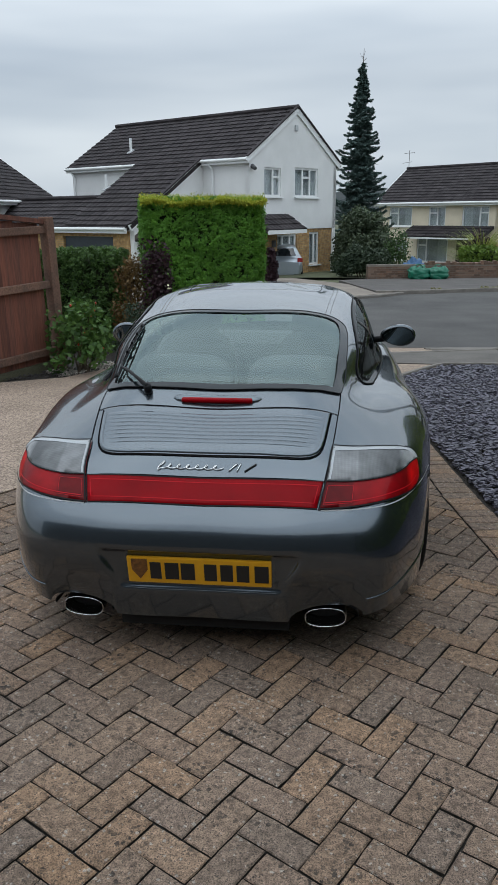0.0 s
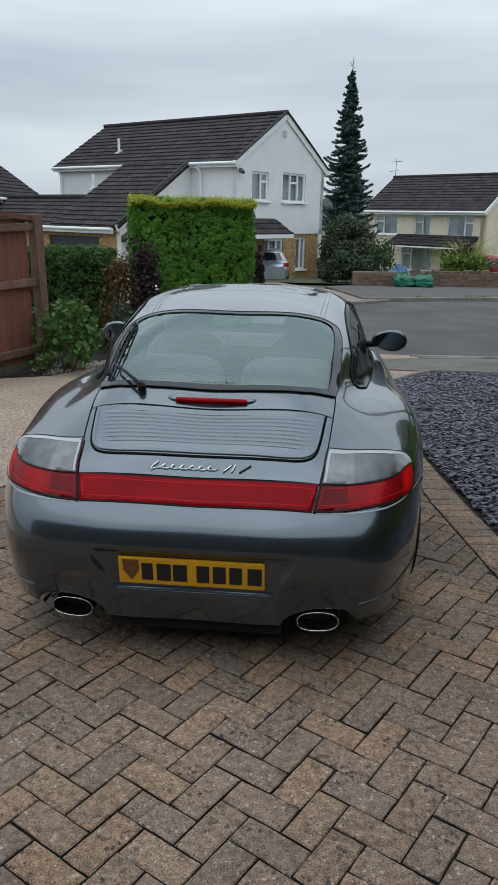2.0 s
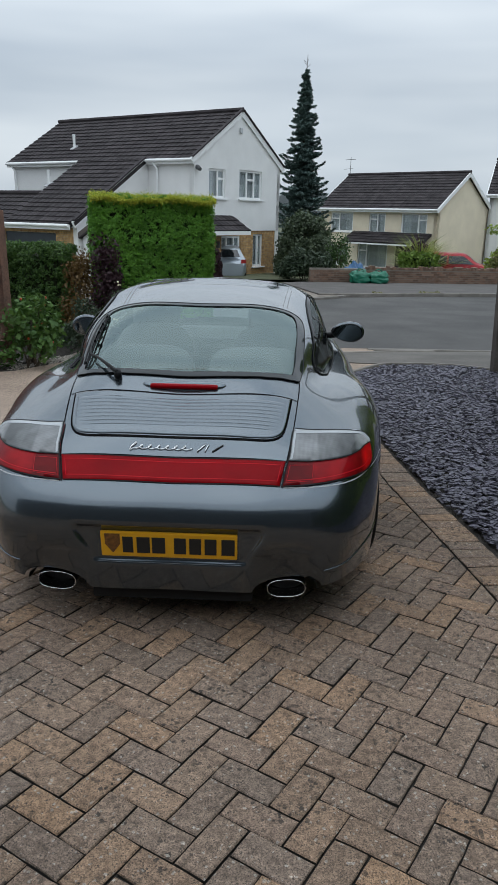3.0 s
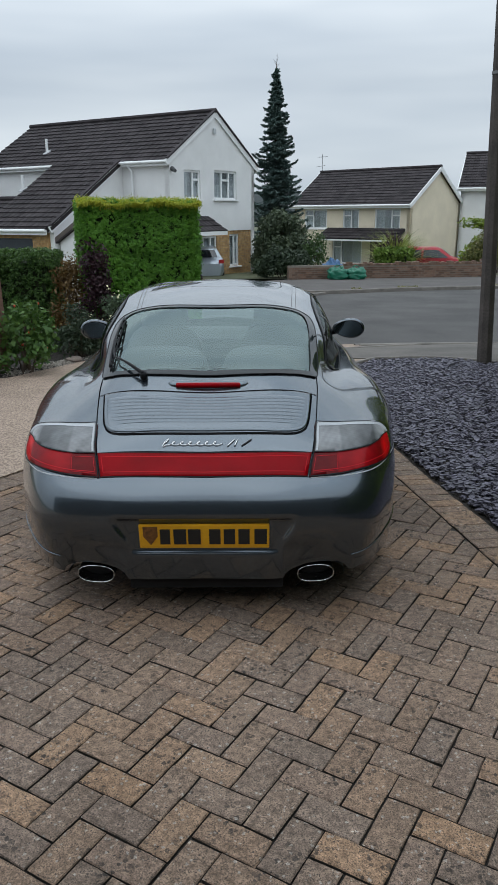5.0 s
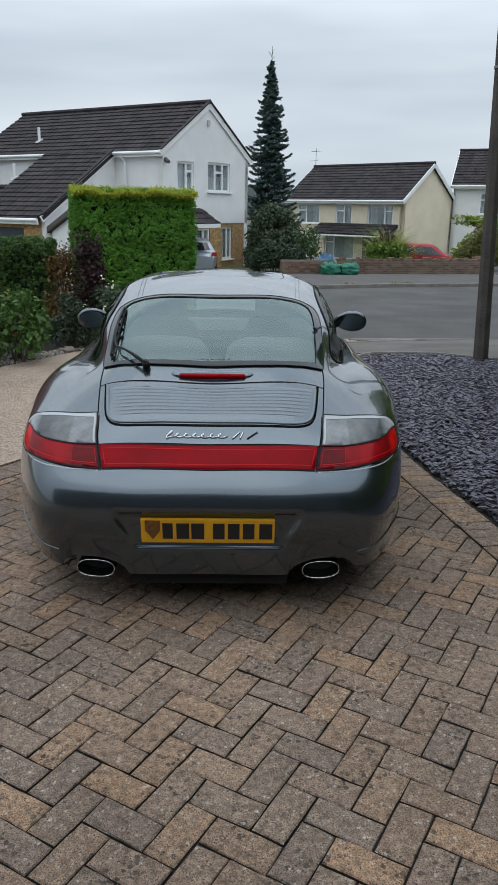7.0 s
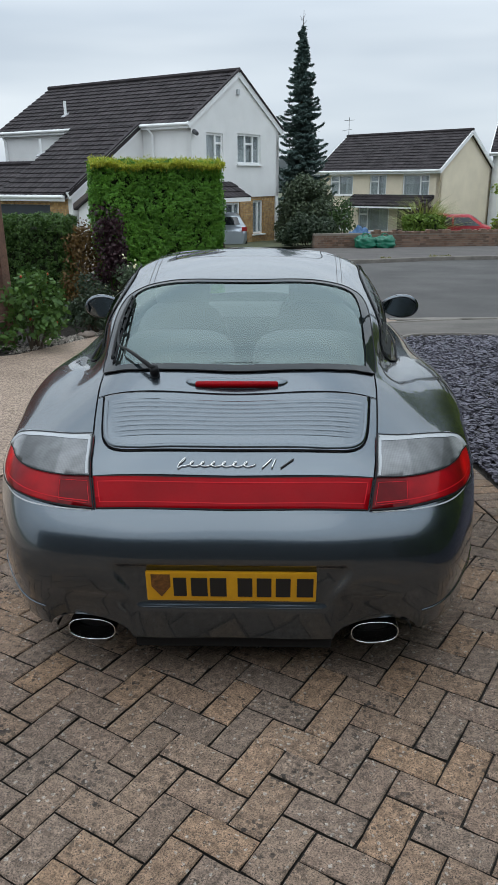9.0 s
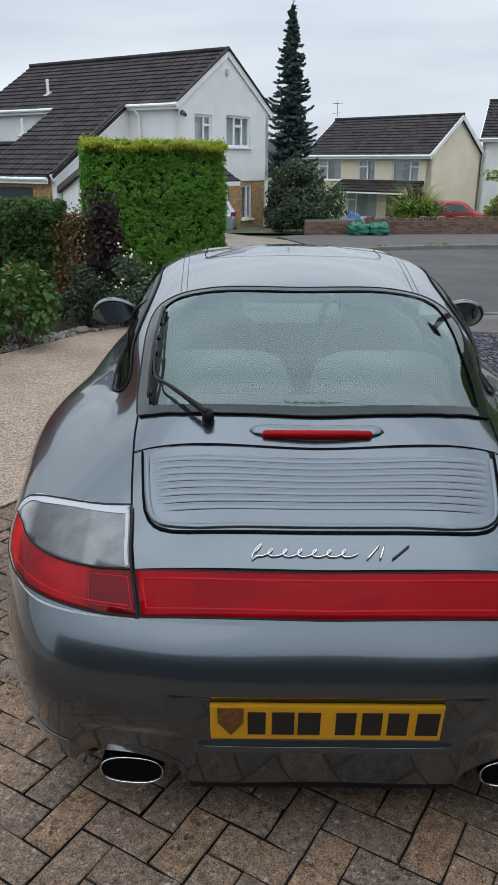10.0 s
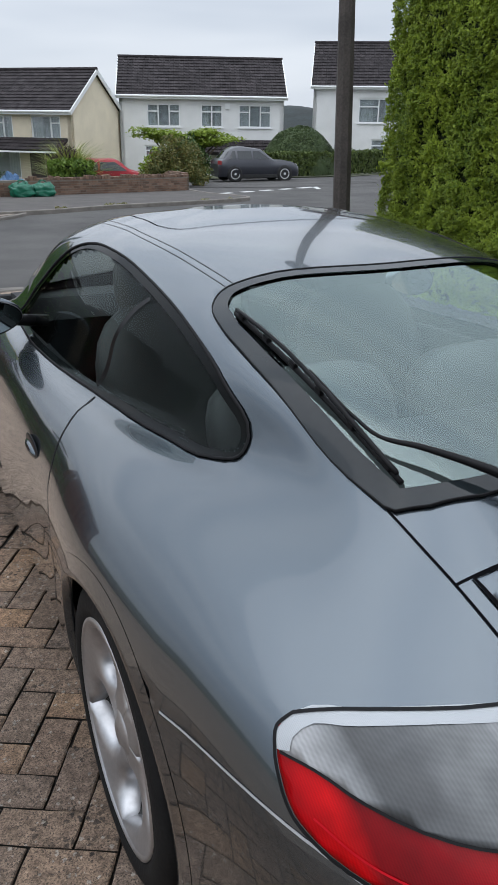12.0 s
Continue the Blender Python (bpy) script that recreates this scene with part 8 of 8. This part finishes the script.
def paver_shape(lx, ly, wob, rnd):
    """One worn paving block: a flat top, chipped and chamfered edges, sides that go down into the bed."""
    a, b, c = lx / 2, ly / 2, 0.0034
    side = 3 if lx > ly else 2
    rim = [(-a + 2 * a * k / side, -b) for k in range(side)] + [(a, -b + 2 * b * k / (5 - side)) for k in range(5 - side)]
    rim += [(-x, -y) for x, y in rim]
    cor = [(x * (0.985 if abs(x) == a and abs(y) == b else 1) + rnd.uniform(-wob, wob), y + rnd.uniform(-wob, wob)) for x, y in rim]
    inn = [(x - max(-1, min(1, x / a * 1.2)) * rnd.uniform(0.6, 1.5) * c, y - max(-1, min(1, y / b * 1.2)) * rnd.uniform(0.6, 1.5) * c) for x, y in cor]
    k = len(rim)
    v = [(x, y, 0.0) for x, y in inn] + [(x, y, -0.004) for x, y in cor] + [(x, y, -0.03) for x, y in cor]
    f = [tuple(range(k))] + [(r * k + i, r * k + k + i, r * k + k + (i + 1) % k, r * k + (i + 1) % k) for r in (0, 1) for i in range(k)]
    return v, f


PITCH, TURN = 0.10215, radians(59.54)
PX, PY = Vector((math.cos(TURN), math.sin(TURN))), Vector((-math.sin(TURN), math.cos(TURN)))
ORIGIN = Vector((0.2456, -1.1456))
LEFT_LINE = [(-0.2, 4.11), (-7.4, -8.13)]
EDGE_LINE = [(2.86, -8.0), (1.53, 0.87), (1.36, 2.0), (1.26, 2.9), (1.2, 3.6), (1.17, 4.4)]
FIELD = [(-7.19, -8.2), (2.68, -8.2), (1.32, 0.84), (1.15, 1.98), (1.05, 2.88), (0.99, 3.58), (0.96, 4.25), (-0.017, 4.0)]
rnd = random.Random(77)
shapes = []
for k in range(24):
    v, f = paver_shape(2 * PITCH - 0.0046, PITCH - 0.0046, 0.0018, rnd)
    me = bpy.data.meshes.new("paver")
    me.from_pydata(v, [], f)
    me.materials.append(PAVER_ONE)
    shapes.append(me)
paving = thing("paving", "grey and tan block paving laid in herringbone", "paving", kind="structure")
field_v, field_f, count = [], [], 0


def ground_turn(cx, cy):
    """A block's seat: the fall of the ground with a slight settling of its own."""
    tilt = (rnd.gauss(0, 0.5), rnd.gauss(0, 0.5))
    fall = math.degrees(math.atan2(gz(cx, cy + 0.05) - gz(cx, cy - 0.05), 0.1))
    return Matrix.Translation((cx, cy, gz(cx, cy) + rnd.uniform(-0.002, 0.002))) @ Matrix.Rotation(radians(fall + tilt[0]), 4, "X") @ Matrix.Rotation(radians(tilt[1]), 4, "Y")


def lay(cx, cy, turn, lx, ly, near):
    """Lay one block, as a piece of its own where the camera passes nearest."""
    global count
    m = ground_turn(cx, cy) @ Matrix.Rotation(turn + radians(rnd.gauss(0, 0.35)), 4, "Z")
    if near and count < 300:
        count += 1
        ob = new("paver", rnd.choice(shapes))
        ob.parent = paving
        ob.matrix_local = m
        return
    v, f = paver_shape(lx - 0.0046, ly - 0.0046, 0.0018, rnd)
    o = len(field_v)
    field_v.extend(m @ Vector(q) for q in v)
    field_f.extend(tuple(o + i for i in q) for q in f)


def lay_cut(corners, edges):
    """Lay a block cut off along the border courses."""
    poly = [Vector(c) for c in corners]
    for a, b in edges:
        d = (b - a).normalized()
        inn = Vector((-d.y, d.x))
        out = []
        for p, q in zip(poly, poly[1:] + poly[:1]):
            u, v = (p - a).dot(inn) - 0.004, (q - a).dot(inn) - 0.004
            if u >= 0:
                out.append(p)
            if u * v < 0:
                out.append(p.lerp(q, u / (u - v)))
        poly = out
        if len(poly) < 3:
            return
    mid_ = sum(poly, Vector((0, 0))) / len(poly)
    if abs(sum(p.x * q.y - q.x * p.y for p, q in zip(poly, poly[1:] + poly[:1]))) / 2 < 0.0012:
        return
    m = ground_turn(mid_.x, mid_.y)
    k, o = len(poly), len(field_v)
    loc_ = [p - mid_ for p in poly]
    top = [p * max(0.5, 1 - 0.007 / max(p.length, 0.01)) for p in loc_]
    field_v.extend(m @ Vector((p.x, p.y, z)) for ring, z in ((top, 0.0), (loc_, -0.006), (loc_, -0.03)) for p in ring)
    field_f.append(tuple(o + i for i in range(k)))
    for r in (0, 1):
        field_f.extend((o + r * k + i, o + r * k + k + i, o + r * k + k + (i + 1) % k, o + r * k + (i + 1) % k) for i in range(k))


BORDER = [(Vector(a), Vector(b)) for a, b in zip(FIELD, FIELD[1:] + FIELD[:1])]
for i in range(-125, 126):
    for j in range(-125, 126):
        c = (i - j) % 4
        if c == 0:
            mid, turn, hx2, hy2 = (i + 1.0, j + 0.5), TURN, 1.0, 0.5
        elif c == 3:
            mid, turn, hx2, hy2 = (i + 0.5, j + 1.0), TURN + math.pi / 2, 0.5, 1.0
        else:
            continue
        w = ORIGIN + PX * mid[0] * PITCH + PY * mid[1] * PITCH
        if not (-7.2 < w.x < 7.6 and -8.4 < w.y < 4.5):
            continue
        cor = [w + PX * sx * (hx2 * PITCH - 0.0025) + PY * sy * (hy2 * PITCH - 0.0025) for sx, sy in ((-1, -1), (1, -1), (1, 1), (-1, 1))]
        inn = inside([q.x for q in cor], [q.y for q in cor], FIELD)
        if inn.all():
            lay(w.x, w.y, turn, 2 * PITCH, PITCH, -1.3 < w.y < 0.1 and -0.95 < w.x < 1.05)
        elif inn.any():
            cut = []
            for a, b in BORDER:
                t = max(0.0, min(1.0, (w - a).dot(b - a) / (b - a).length_squared))
                if (a.lerp(b, t) - w).length < 0.12:
                    cut.append((a, b))
            lay_cut(cor, cut)
# one course of blocks laid crosswise along the slate bed
for a, b in list(zip(EDGE_LINE, EDGE_LINE[1:])) + list(zip(LEFT_LINE, LEFT_LINE[1:])):
    a, b = Vector(a), Vector(b)
    d = (b - a).normalized()
    nrm = Vector((-d.y, d.x))
    n_ = max(1, int(round((b - a).length / 0.1035)))
    ln = (b - a).length / n_
    for k in range(n_):
        q = a + d * ln * (k + 0.5) + nrm * 0.106
        lay(q.x, q.y, math.atan2(nrm.y, nrm.x), 0.205, ln, False)
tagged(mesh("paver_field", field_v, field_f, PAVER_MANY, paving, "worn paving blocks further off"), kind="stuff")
